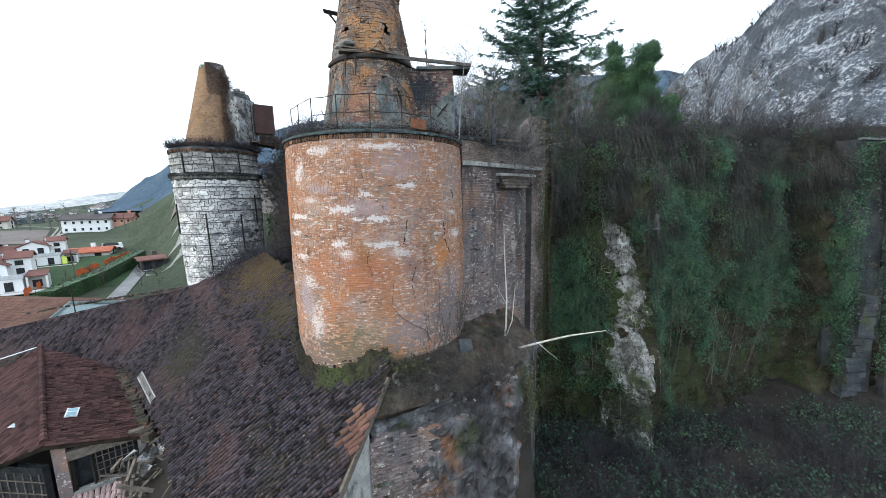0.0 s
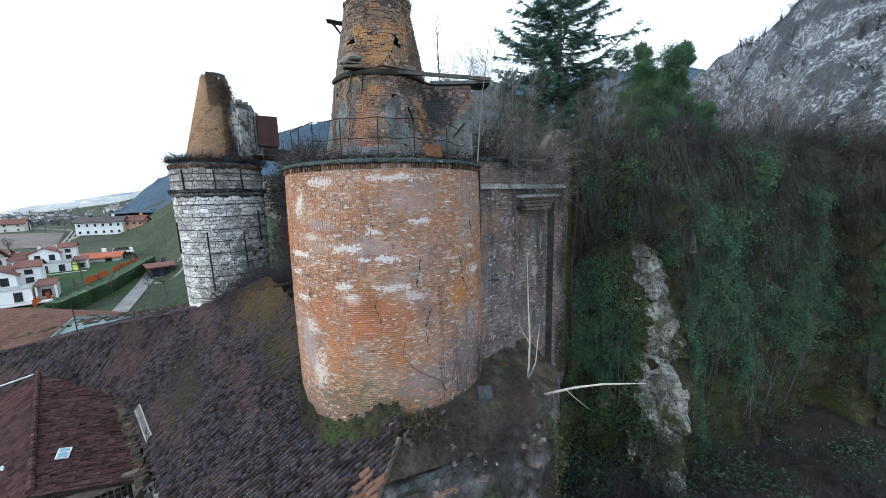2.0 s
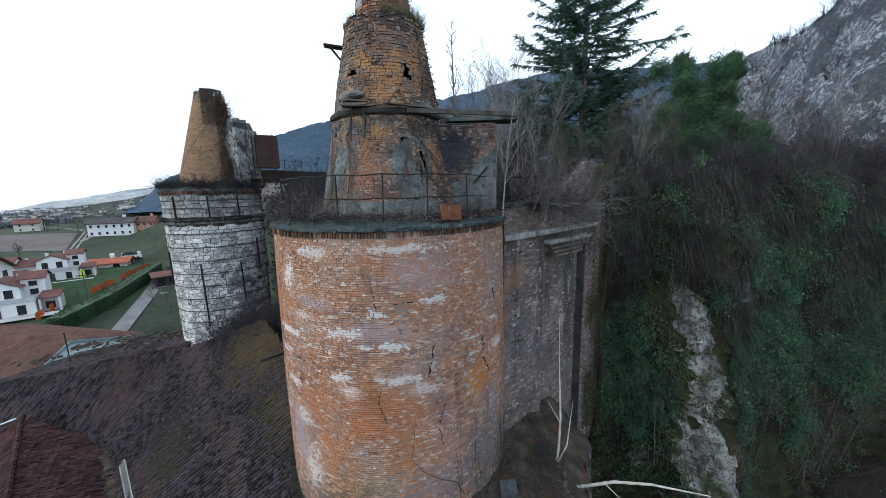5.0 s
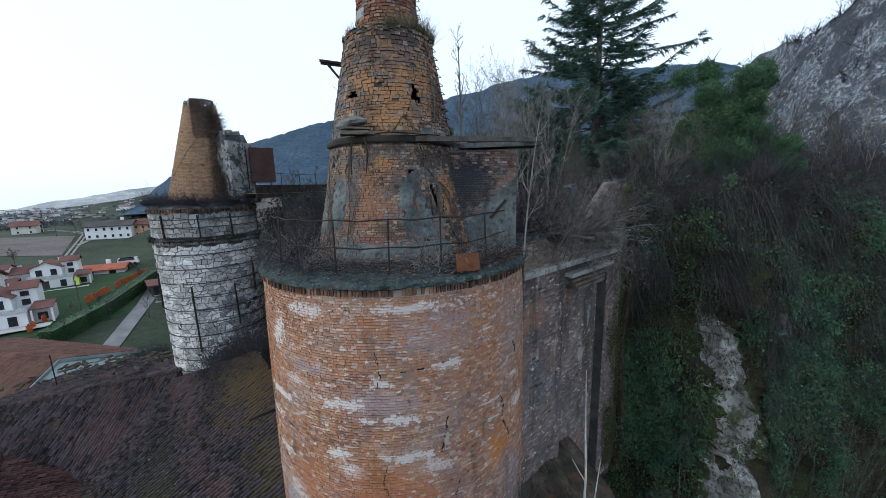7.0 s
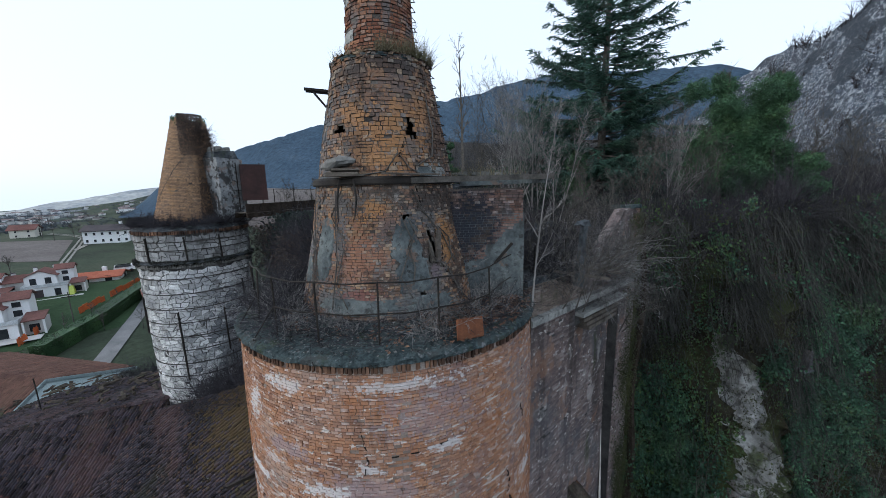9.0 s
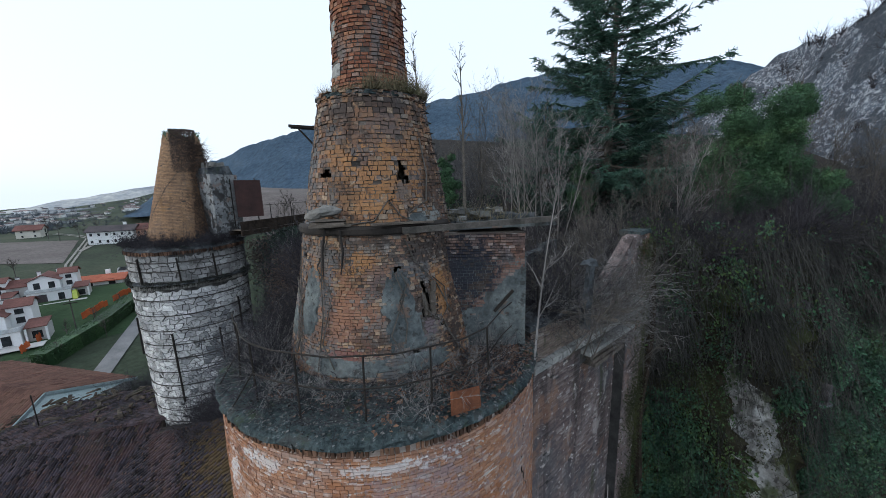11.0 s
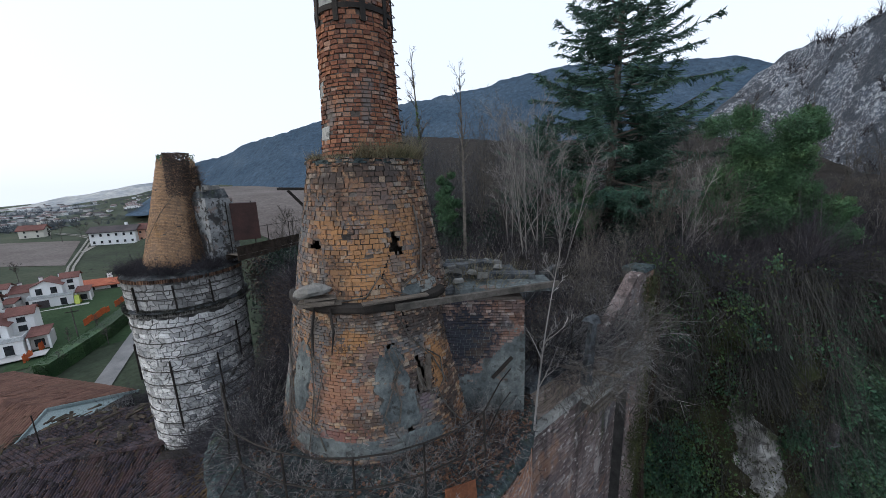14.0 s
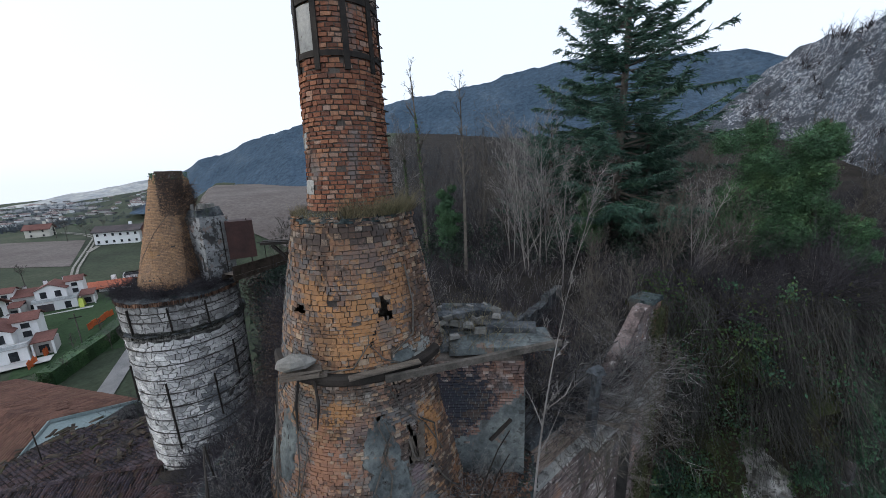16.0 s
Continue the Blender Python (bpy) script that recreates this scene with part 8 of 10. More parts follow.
shrub_patch("scrub", "dark thicket of brambles behind the retaining wall", spots, mat_twig, 15, 1.25, 0.015, 0.75, 4, bend=0.5)
spots = []
for k in range(11):
    u = rng.uniform(1.6, 5.4)
    p = WO + WU * u + WN * rng.uniform(-0.5, 0.3)
    spots.append((p[0], p[1], rng.uniform(15.6, 16.4), rng.uniform(0.5, 0.9)))
spots += [(*on_wall(u, o, z)[:2], z, q) for u, o, z, q in zip(rng.uniform(0.6, 6.2, 44), rng.uniform(-0.7, 0.1, 44), rng.uniform(16.2, 16.6, 44), rng.uniform(0.45, 0.85, 44))]
shrub_patch("bramble", "grey brambles tumbling over the retaining wall", spots, mat_twig, 16, 1.4, 0.009, 1.0, 6, lean=(0.3, -0.4, -0.45), bend=0.6)
shrub_patch("bramble", "pale bramble canes hanging over the retaining wall", spots[::2], mat_pale_twig, 8, 1.7, 0.008, 0.9, 5, lean=(0.25, -0.5, -0.3), bend=0.6)
spots = [(*on_wall(u, o, z)[:2], z, q) for u, o, z, q in ((3.3, 0.0, 16.3, 0.95), (4.2, 0.1, 16.4, 1.15), (5.0, -0.2, 16.7, 1.1), (5.9, -0.5, 16.8, 0.9), (2.4, 0.0, 16.2, 0.7), (4.8, 0.15, 15.4, 0.8), (6.0, 0.15, 15.4, 0.75), (6.9, 0.1, 14.6, 0.6), (5.4, 0.2, 16.2, 1.0), (3.6, 0.2, 15.4, 0.85), (4.4, 0.1, 14.9, 0.7), (2.9, -0.4, 16.5, 0.9), (1.6, -0.5, 16.5, 0.7))]
shrub_patch("bramble", "large pale leafless bramble bushes leaning out over the wall", spots, mat_pale_twig, 26, 1.75, 0.014, 0.75, 10, lean=(0.25, -0.3, -0.55), bend=0.45)
# ivy down the wall's end
n = 14000
u, z = rng.uniform(6.2, 8.1, n), rng.uniform(4, 18.0, n)
k = np.array([rng.random() < 0.55 + 0.9 * fbm(a * 0.9, b * 0.35, 2.2) - 0.9 * max(0, 7.0 - a) + (0.3 if a > 6.95 else 0) for a, b in zip(u, z)])
u, z = u[k], z[k]
P = np.stack([WO[0] + WU[0] * u, WO[1] + WU[1] * u, z], 1) + np.array([WN[0], WN[1], 0]) * (0.05 + rng.exponential(0.07, len(u)))[:, None]
tagged(put("ivy", *leaf_mesh(P, unit(rng.normal(size=(len(P), 3)) * 0.5 + np.array([WN[0], WN[1], 0.4])), rng.uniform(0.05, 0.10, len(P))), mat_moss_leaf), "yellowish ivy and moss on the wall's end", "ivy", kind="stuff")
trunk_at = WO + WU * 8.35 + WN * 0.12
tk = thing("dead_trunk", "dark dead trunk standing against the wall's end", "tree", at=(*trunk_at, 3.4))
Shape().tube([(trunk_at[0] + 0.12 * math.sin(k * 0.9), trunk_at[1], 3.4 + 1.2 * k) for k in range(13)], [0.2 - 0.008 * k for k in range(13)], 7).put("trunk", mat_dark_trunk, tk)
# between and below the towers
spots = []
for k in range(260):
    t = rng.random()
    x, y = -14.6 + 8.0 * t + rng.normal() * 0.9, 24.6 - 2.2 * t + rng.normal() * 1.4
    if math.hypot(x - WHITE_TOWER[0], y - WHITE_TOWER[1]) > 3.1 and math.hypot(x - DRUM[0], y - DRUM[1]) > 4.3 and y > 21.0 - 0.1 * (x + 11):
        spots.append((x, y, land(x, y), rng.uniform(0.7, 1.5)))
shrub_patch("scrub", "brown brambles between the two kilns", spots, mat_twig, 22, 1.6, 0.012, 0.6, 4)
P = []
for k in range(60):
    x, y = -13.6 + 6.6 * rng.random(), 27.0 - 3.0 * rng.random()
    if math.hypot(x - WHITE_TOWER[0], y - WHITE_TOWER[1]) > 3.3:
        z = min(land(x, y), 15.4)
        n = 420
        P.append(np.stack([x + rng.normal(0, 0.55, n), y + rng.normal(0, 0.55, n), z + rng.uniform(0, 1.0, n) ** 1.4 * 1.7], 1))
P = np.concatenate(P)
tagged(put("ivy", *leaf_mesh(P, unit(rng.normal(size=(len(P), 3)) + np.array([0, -0.8, 0.5])), rng.uniform(0.07, 0.15, len(P))), mat_withered), "dark withered thicket in the gap between the kilns", "ivy", kind="stuff")

# on the kiln's rim
spots = []
for k in range(120):
    a, r = rng.choice([rng.uniform(-120, -45), rng.uniform(-60, 60), rng.uniform(55, 120)], p=[0.55, 0.2, 0.25]), rng.uniform(2.6, 3.9)
    spots.append((DRUM[0] + r * math.sin(radians(a)), DRUM[1] - r * math.cos(radians(a)), 16.2, rng.uniform(0.3, 0.75) * (1.25 if a < -45 else 0.8)))
shrub_patch("bramble", "dry brambles rooted on the kiln's rim", spots, mat_twig, 13, 1.5, 0.010, 0.8, 4, bend=0.5)
spots = [(DRUM[0] + r * math.sin(radians(a)), DRUM[1] - r * math.cos(radians(a)), 16.2, q) for a, r, q in ((-20, 2.9, 0.5), (-5, 3.2, 0.45), (12, 3.0, 0.4), (30, 3.3, 0.5), (48, 2.9, 0.6), (-35, 3.1, 0.6), (-48, 3.2, 0.7))]
shrub_patch("bramble", "pale dead canes lying on the rim", spots, mat_pale_twig, 8, 1.6, 0.010, 1.1, 3, bend=0.6)
spots = [(WHITE_TOWER[0] + r * math.sin(a), WHITE_TOWER[1] - r * math.cos(a), 17.6, q) for a, r, q in zip(rng.uniform(-2.4, 2.4, 170), rng.uniform(1.9, 2.95, 170), rng.uniform(0.35, 0.75, 170))]
shrub_patch("bramble", "matted dry brambles on the white kiln's rim", spots, mat_twig, 20, 1.1, 0.016, 1.0, 3, bend=0.7)
n = 4200
a, t = rng.uniform(-0.2, 1.9, n), rng.random(n) ** 1.6
z = 23.7 - 2.3 * t
r = np.interp(z, [17.5, 18.5, 21, 23.9], [1.90, 1.70, 1.26, 0.76]) + rng.uniform(0.0, 0.09, n)
keep = np.abs(a - 0.75) < 0.75 * (1 - 0.5 * t)
P = np.stack([WC[0] + r * np.sin(a), WC[1] - r * np.cos(a), z], 1)[keep]
N = np.stack([np.sin(a), -np.cos(a), 0.3 + 0 * a], 1)[keep] + rng.normal(size=(keep.sum(), 3)) * 0.4
tagged(put("creeper", *leaf_mesh(wc_lean(P), N, rng.uniform(0.05, 0.10, len(P))), mat_withered), "brown withered creeper on the broken cone top", "creeper", kind="stuff")
n = 5200
a = rng.uniform(-1.9, 2.1, n)
k = np.array([noise.noise((p * 2.4, 0.7, 3.0)) > -0.25 for p in a])
r = np.interp(rng.random(n), [0, 1], [2.84, 3.03])
P = np.stack([WHITE_TOWER[0] + r * np.sin(a), WHITE_TOWER[1] - r * np.cos(a), 15.60 + rng.uniform(-0.14, 0.14, n)], 1)[k]
tagged(put("moss", *leaf_mesh(P, unit(rng.normal(size=(len(P), 3)) + np.array([0.2, -0.7, 0.7])), rng.uniform(0.05, 0.10, len(P))), mat_dirt_leaf), "dark moss and weeds along the stone ledge", "moss", kind="stuff")
# bristling dead creeper down the cone's flank to the hut
n = 2600
a, z = rng.uniform(0.95, 2.1, n), 17.6 + 5.4 * rng.random(n) ** 1.3
r = np.interp(z, [17.5, 18.5, 21, 23.9], [1.90, 1.70, 1.26, 0.76])
base = np.stack([WC[0] + r * np.sin(a), WC[1] - r * np.cos(a), z], 1)
tagged(put("creeper", *twig_mesh(wc_lean(base), np.stack([np.sin(a) * 0.8, -np.cos(a) * 0.8, rng.normal(0, 0.6, n)], 1) + rng.normal(size=(n, 3)) * 0.5, rng.uniform(0.15, 0.6, n), 0.012, 0.4), mat_withered), "bristling dead creeper on the flank of the small cone", "creeper", kind="stuff")
n = 1400
a = rng.uniform(-2.4, 2.4, n)
P = np.stack([WC[0] + rng.uniform(0.6, 0.92, n) * np.sin(a), WC[1] - rng.uniform(0.6, 0.92, n) * np.cos(a), 23.35 + rng.uniform(-0.35, 0.3, n)], 1)
tagged(put("ivy", *leaf_mesh(wc_lean(P), unit(rng.normal(size=(n, 3)) + np.array([0, -0.5, 0.6])), rng.uniform(0.05, 0.10, n)), mat_ivy_tree), "green tuft on the broken cone top", "ivy", kind="stuff")


def litter(name, label, pts, mat, size):
    n = len(pts)
    return tagged(put(name, *leaf_mesh(pts, unit(np.stack([rng.normal(0, 0.35, n), rng.normal(0, 0.35, n), np.ones(n)], 1)), rng.uniform(size * 0.6, size * 1.4, n)), mat), label, "leaf litter", kind="stuff")


n = 6500
a, r = rng.uniform(-2.3, 2.3, n), np.sqrt(rng.uniform(2.35 ** 2, 4.0 ** 2, n))
dens = np.array([rng.random() < 0.35 + 0.9 * fbm(x * 1.2, q * 1.2, 5.5) + (0.35 if x > 0.7 else 0) - 0.3 * (q > 3.3) - 0.25 * (x < 0.4) for x, q in zip(a * r, r)])
litter("leaf_litter", "brown dead leaves and debris strewn over the rim", np.stack([DRUM[0] + r * np.sin(a), DRUM[1] - r * np.cos(a), 16.225 + rng.uniform(0, 0.05, n) - np.where(r > 3.9, 0.05, 0)], 1)[dens], mat_dead_leaf, 0.085)
n = 4200
a, r = rng.uniform(-2.3, 2.3, n), np.sqrt(rng.uniform(2.3 ** 2, 4.08 ** 2, n))
litter("debris", "grey grit and stone chips scattered over the rim", np.stack([DRUM[0] + r * np.sin(a), DRUM[1] - r * np.cos(a), 16.23 + rng.uniform(0, 0.03, n) - np.where(r > 3.85, 0.06, 0)], 1), mat_grit, 0.06)
n = 5200
a, r = rng.uniform(-2.3, 2.3, n), rng.uniform(3.6, 4.12, n)
litter("moss_fringe", "dark moss and dirt clinging to the rim's edge", np.stack([DRUM[0] + r * np.sin(a), DRUM[1] - r * np.cos(a), 16.13 - 0.25 * np.maximum(r - 3.6, 0) + rng.uniform(-0.03, 0.02, n)], 1)[[noise.noise((p * 3.1, 0.4, q * 4)) > 0.0 for p, q in zip(a, r)]], mat_dirt_leaf, 0.07)
n = 1500
a, r = rng.uniform(-2.3, 2.3, n), np.sqrt(rng.uniform(2.4 ** 2, 3.95 ** 2, n))
base = np.stack([DRUM[0] + r * np.sin(a), DRUM[1] - r * np.cos(a), 16.25 + rng.uniform(0, 0.12, n)], 1)
tagged(put("fallen_twigs", *twig_mesh(base, np.stack([rng.normal(size=n), rng.normal(size=n), rng.normal(0, 0.18, n)], 1), rng.uniform(0.2, 0.8, n), rng.uniform(0.004, 0.009, n), 0.3), mat_twig), "fallen twigs and dead stalks on the rim", "twigs", kind="stuff")
n = 6000
x, y = rng.uniform(-0.2, 5.6, n), rng.uniform(14.2, 24, n)
k = np.array([edge_distance(p, q) > -0.2 or (p < 1.4 and math.hypot(p - DRUM[0], q - DRUM[1]) < 4.0) for p, q in zip(x, y)])
litter("leaf_litter", "reddish dead leaves on the ground behind the wall", np.array([(p, q, max(land(p, q), 16.2) + 0.04) for p, q in zip(x[k], y[k])]), mat_dead_leaf, 0.10)
n = 5000
x, y = rng.uniform(-2.0, 3.0, n), rng.uniform(13.2, 17.6, n)
k = np.array([math.hypot(p - DRUM[0], q - DRUM[1]) > 4.1 and edge_distance(p, q) < -0.2 for p, q in zip(x, y)])
litter("leaf_litter", "reddish leaf litter on the rubble ledge by the drum", np.array([(p, q, bank_z(p, q) + 0.08) for p, q in zip(x[k], y[k])]), mat_dead_leaf, 0.09)
# rubble ledge shrubs before the drum
spots = []
for k in range(240):
    x, y = rng.uniform(-2.3, 2.7), rng.uniform(12.3, 16.5)
    if math.hypot(x - DRUM[0], y - DRUM[1]) > 4.2:
        spots.append((x, y, bank_z(x, y) - 0.05, rng.uniform(0.3, 0.75)))
shrub_patch("scrub", "bare tangled bushes at the foot of the drum", spots, mat_twig, 14, 1.3, 0.013, 0.8, 4, bend=0.5)
shrub_patch("scrub", "pale bare bushes at the foot of the drum", [s for s in spots[::3]], mat_bark, 10, 1.7, 0.008, 0.8, 6, bend=0.5)
n = 1500
P = np.concatenate([np.stack([cx + rng.normal(0, sx, n // 3), cy + rng.normal(0, 0.2, n // 3), cz + rng.normal(0, sz, n // 3)], 1) for cx, cy, cz, sx, sz in ((3.55, 13.85, 5.2, 0.22, 0.8), (-1.4, 12.9, 7.0, 0.5, 0.15), (4.2, 15.2, 4.5, 0.2, 1.2))])
tagged(put("ivy", *leaf_mesh(P, unit(rng.normal(size=(len(P), 3)) + np.array([0.3, -1, 0.5])), rng.uniform(0.06, 0.13, len(P))), mat_moss_leaf), "ivy on the foundation rock", "ivy", kind="stuff")
n = 9000
x, y = rng.uniform(-2.2, 3.4, n), rng.uniform(12.3, 16.8, n)
k = np.array([math.hypot(p - DRUM[0], q - DRUM[1]) > 4.12 and (q > 12.3 + 0.28 * (p + 1)) for p, q in zip(x, y)])
base = np.array([(p, q, bank_z(p, q) + 0.02) for p, q in zip(x[k], y[k])])
n = len(base)
tagged(put("dead_stalks", *twig_mesh(base, np.stack([rng.normal(size=n), rng.normal(size=n), rng.normal(0.45, 0.45, n)], 1), rng.uniform(0.2, 0.9, n), rng.uniform(0.004, 0.010, n), 0.35), mat_bark), "matted dead stalks on the bank below the drum", "twigs", kind="stuff")
stones = Shape()
for k in range(110):
    x, y = rng.uniform(-2.2, 3.2), rng.uniform(12.4, 16.2)
    if math.hypot(x - DRUM[0], y - DRUM[1]) > 4.15:
        q = rng.uniform(0.06, 0.22)
        stones.box((x, y, bank_z(x, y) + 0.03), (q, q * rng.uniform(0.6, 1.0), q * 0.6), rng.uniform(0, 180), rng.uniform(-20, 20), rng.uniform(-20, 20), 0.75, 0.02)
tagged(stones.put("rubble", mat_grey_stone), "broken stones and brick scattered on the bank", "rubble", kind="stuff")
# earth and debris heaped where the old roof meets the drum
v, f = [], []
na, nr = 90, 9
for i in range(na + 1):
    a = radians(-82 + 94 * i / na)
    for j in range(nr + 1):
        q = j / nr
        r = 3.98 + (0.5 + 0.25 * fbm(i * 0.13, 2.0)) * q
        x, y = DRUM[0] + r * math.sin(a), DRUM[1] - r * math.cos(a)
        v.append((x, y, rz_at(x, y) - 0.02 + 0.14 * (1 - q) + (0.50 + 0.2 * fbm(i * 0.12, 5.0)) * min(1.0, 3.0 * math.sin(math.pi * i / na)) * (1 - q) ** 1.2 + 0.10 * fbm(i * 0.5, q * 4, 8.0) * (1 - q * q)))
f = [(i * (nr + 1) + j, i * (nr + 1) + j + 1, (i + 1) * (nr + 1) + j + 1, (i + 1) * (nr + 1) + j) for i in range(na) for j in range(nr)]
tagged(put("debris_bank", v, np.array(f), mat_cliff), "dark earth and debris heaped against the drum above the old roof", "earth", kind="stuff")
v = np.array(v)
i = rng.integers(0, len(v), 2600)
litter("leaf_litter", "dark leaves and moss on the debris against the drum", v[i] + rng.normal(size=(len(i), 3)) * np.array((0.06, 0.06, 0.03)), mat_dirt_leaf, 0.08)
stones = Shape()
for p in v[rng.integers(0, len(v), 70)]:
    q = rng.uniform(0.05, 0.17)
    stones.box((p[0], p[1], p[2] + 0.02), (q, q * rng.uniform(0.5, 1.0), q * 0.5), rng.uniform(0, 180), rng.uniform(-25, 25), rng.uniform(-25, 25), 0.8, 0.015)
tagged(stones.put("rubble", mat_old_tile), "broken dark tiles and brick on the debris", "rubble", kind="stuff")
slab = thing("fallen_slab", "grey concrete slab fallen against the foot of the drum", "slab", at=(1.02, 14.6, 6.8))
Shape().box((1.02, 14.6, 6.95), (0.62, 0.16, 0.75), 25, -28, 10, 0.92, 0.03).put("slab", mat_shaft, slab)
raft = thing("broken_rafters", "splintered brown rafters at the torn roof edge", "timber", at=(-2.4, 13.2, 6.6))
for p, q, w in (((-2.9, 13.2, 6.5), (-2.15, 12.75, 7.15), 0.11), ((-2.6, 13.0, 6.4), (-2.35, 12.6, 7.2), 0.10), ((-2.2, 12.9, 6.3), (-1.75, 12.6, 6.95), 0.09), ((-2.9, 12.75, 6.55), (-1.6, 12.75, 6.75), 0.12), ((-2.0, 12.6, 5.9), (-1.85, 12.5, 6.9), 0.08)):
    Shape().beam(p, q, w, w * 0.7).put("rafter", mat_wood, raft)
# creeper stems on the drum's shaded flank
base, way, ln = [], [], []
for k in range(46):
    a = radians(rng.uniform(36, 78))
    z = 6.8 + rng.random() * 1.2
    base.append((DRUM[0] + 4.14 * math.sin(a), DRUM[1] - 4.14 * math.cos(a), z))
    way.append((rng.normal() * 0.25, -rng.random() * 0.1, 1))
    ln.append(rng.uniform(1.0, 3.6))
base, way, ln = np.array(base), unit(np.array(way)), np.array(ln)
cv = rng.normal(size=base.shape) * 0.12
q = sprout(base, way, ln, np.full(len(ln), 0.012), cv, 6, 0.2, 0.5, 0.35)
tagged(put("creeper", *merged([twig_mesh(base, way, ln, 0.012, curve=cv), twig_mesh(q[0], q[1], q[2], 0.006, curve=q[4])]), mat_bark), "thin dead creeper climbing the drum", "creeper", kind="stuff")
vine = thing("vine", "one thick dead vine curving down the brick drum", "vine", at=(-1.5, 13, 9))
P = []
for a, z in ((17, 10.6), (16, 9.9), (15, 9.4), (20, 8.9), (27, 8.5), (34, 8.2), (38, 7.6)):
    P.append((DRUM[0] + 4.15 * math.sin(radians(a)), DRUM[1] - 4.15 * math.cos(radians(a)), z))
Shape().tube(P, [0.006, 0.010, 0.013, 0.014, 0.016, 0.017, 0.02], 5).put("stem", mat_bark, vine)

# grass on the shoulder of the cone and the slabs
def tuft(name, label, cx, cy, z, r0, r1, a0, a1, n, h, mat):
    a, r = np.radians(rng.uniform(a0, a1, n)), rng.uniform(r0, r1, n)
    base = np.stack([cx + r * np.sin(a), cy - r * np.cos(a), np.full(n, z)], 1)
    way = unit(np.stack([np.sin(a) * 0.35 + rng.normal(0, 0.3, n), -np.cos(a) * 0.35 + rng.normal(0, 0.3, n), np.ones(n)], 1))
    return tagged(put(name, *twig_mesh(base, way, rng.uniform(0.4, 1.2, n) * h, 0.006, 0.3, 2), mat), label, "grass", kind="stuff")


tuft("grass", "dry grass growing on the cone's shoulder", *DRUM, 22.40, 0.95, 1.36, 8, 110, 1100, 0.40, mat_dry_grass)
tuft("grass", "thin dry grass on the cone's shoulder", *DRUM, 22.40, 1.0, 1.3, -100, 8, 420, 0.2, mat_dry_grass)
tuft("grass", "grass and weeds among the slabs", -0.4, 17.6, 19.45, 0.1, 1.4, -180, 180, 380, 0.4, mat_dry_grass)
tuft("grass", "weeds by the cone", -0.7, 18.6, 18.3, 0.1, 1.2, -180, 180, 500, 1.2, mat_dry_grass)

# birch before the wall and the fallen stem
birch = thing("birch", "slender pale birch stem leaning by the wall", "tree", at=(2.98, 16.2, 6.2))
Shape().tube([(2.96, 16.2, 6.1), (3.08, 16.2, 7.4), (3.12, 16.25, 8.6), (3.05, 16.3, 10.2), (2.98, 16.3, 12.4)], [0.05, 0.045, 0.038, 0.028, 0.010], 6).put("trunk", mat_birch, birch)
Shape().tube([(3.0, 16.2, 6.6), (3.35, 16.1, 7.6), (3.5, 16.1, 9.4)], [0.035, 0.028, 0.01], 5).put("branch", mat_birch, birch)
Shape().tube([(3.12, 16.25, 8.4), (2.85, 16.2, 8.9), (2.6, 16.1, 9.4)], [0.02, 0.015, 0.006], 5).put("branch", mat_birch, birch)
fallen = thing("fallen_birch", "long pale birch stem fallen across the gap", "tree", at=(2.7, 15.2, 6.5))
Shape().tube([(2.7, 15.2, 6.62), (3.6, 15.3, 6.62), (4.7, 15.2, 6.95), (5.6, 14.6, 7.45), (6.7, 13.6, 8.05)], [0.06, 0.055, 0.05, 0.038, 0.014], 6).put("trunk", mat_birch, fallen)
Shape().tube([(4.4, 15.25, 6.85), (4.8, 15.1, 6.5), (5.3, 15.0, 6.1)], [0.02, 0.014, 0.006], 5).put("branch", mat_birch, fallen)

# trees by the cone
bare_tree(0.95, 16.0, 5.0, 0.030, "thin bare sapling growing beside the masonry block", mat_pale_twig, 16.1, 12, 5, 3, (0.045, 0.02), 0.6, 0.2, 0.2, 0.006, "sapling")
for x, y, z, h, ln in ((2.2, 19.2, 16.2, 2.6, (0.2, -0.1)), (3.4, 20.4, 16.2, 2.8, (0.1, -0.2)), (3.4, 22.6, 16.3, 2.8, (0.1, -0.2)), (1.2, 18.6, 16.2, 2.0, (0.2, -0.2)), (5.0, 19.9, 13.8, 2.0, (0.3, -0.4)), (5.6, 22.6, 16.5, 3.0, (0, -0.1)), (2.0, 16.2, 15.9, 2.2, (0.2, -0.3)), (3.3, 18.3, 16.3, 1.7, (0.45, -0.5)), (4.4, 19.4, 16.3, 1.9, (0.4, -0.4))):
    bare_tree(x, y, h, 0.022, "bare grey bush leaning out over the wall", mat_bark, z, 8, 6, 3, ln, 0.65, 0.1, 0.6, 0.006, "bush", 3)


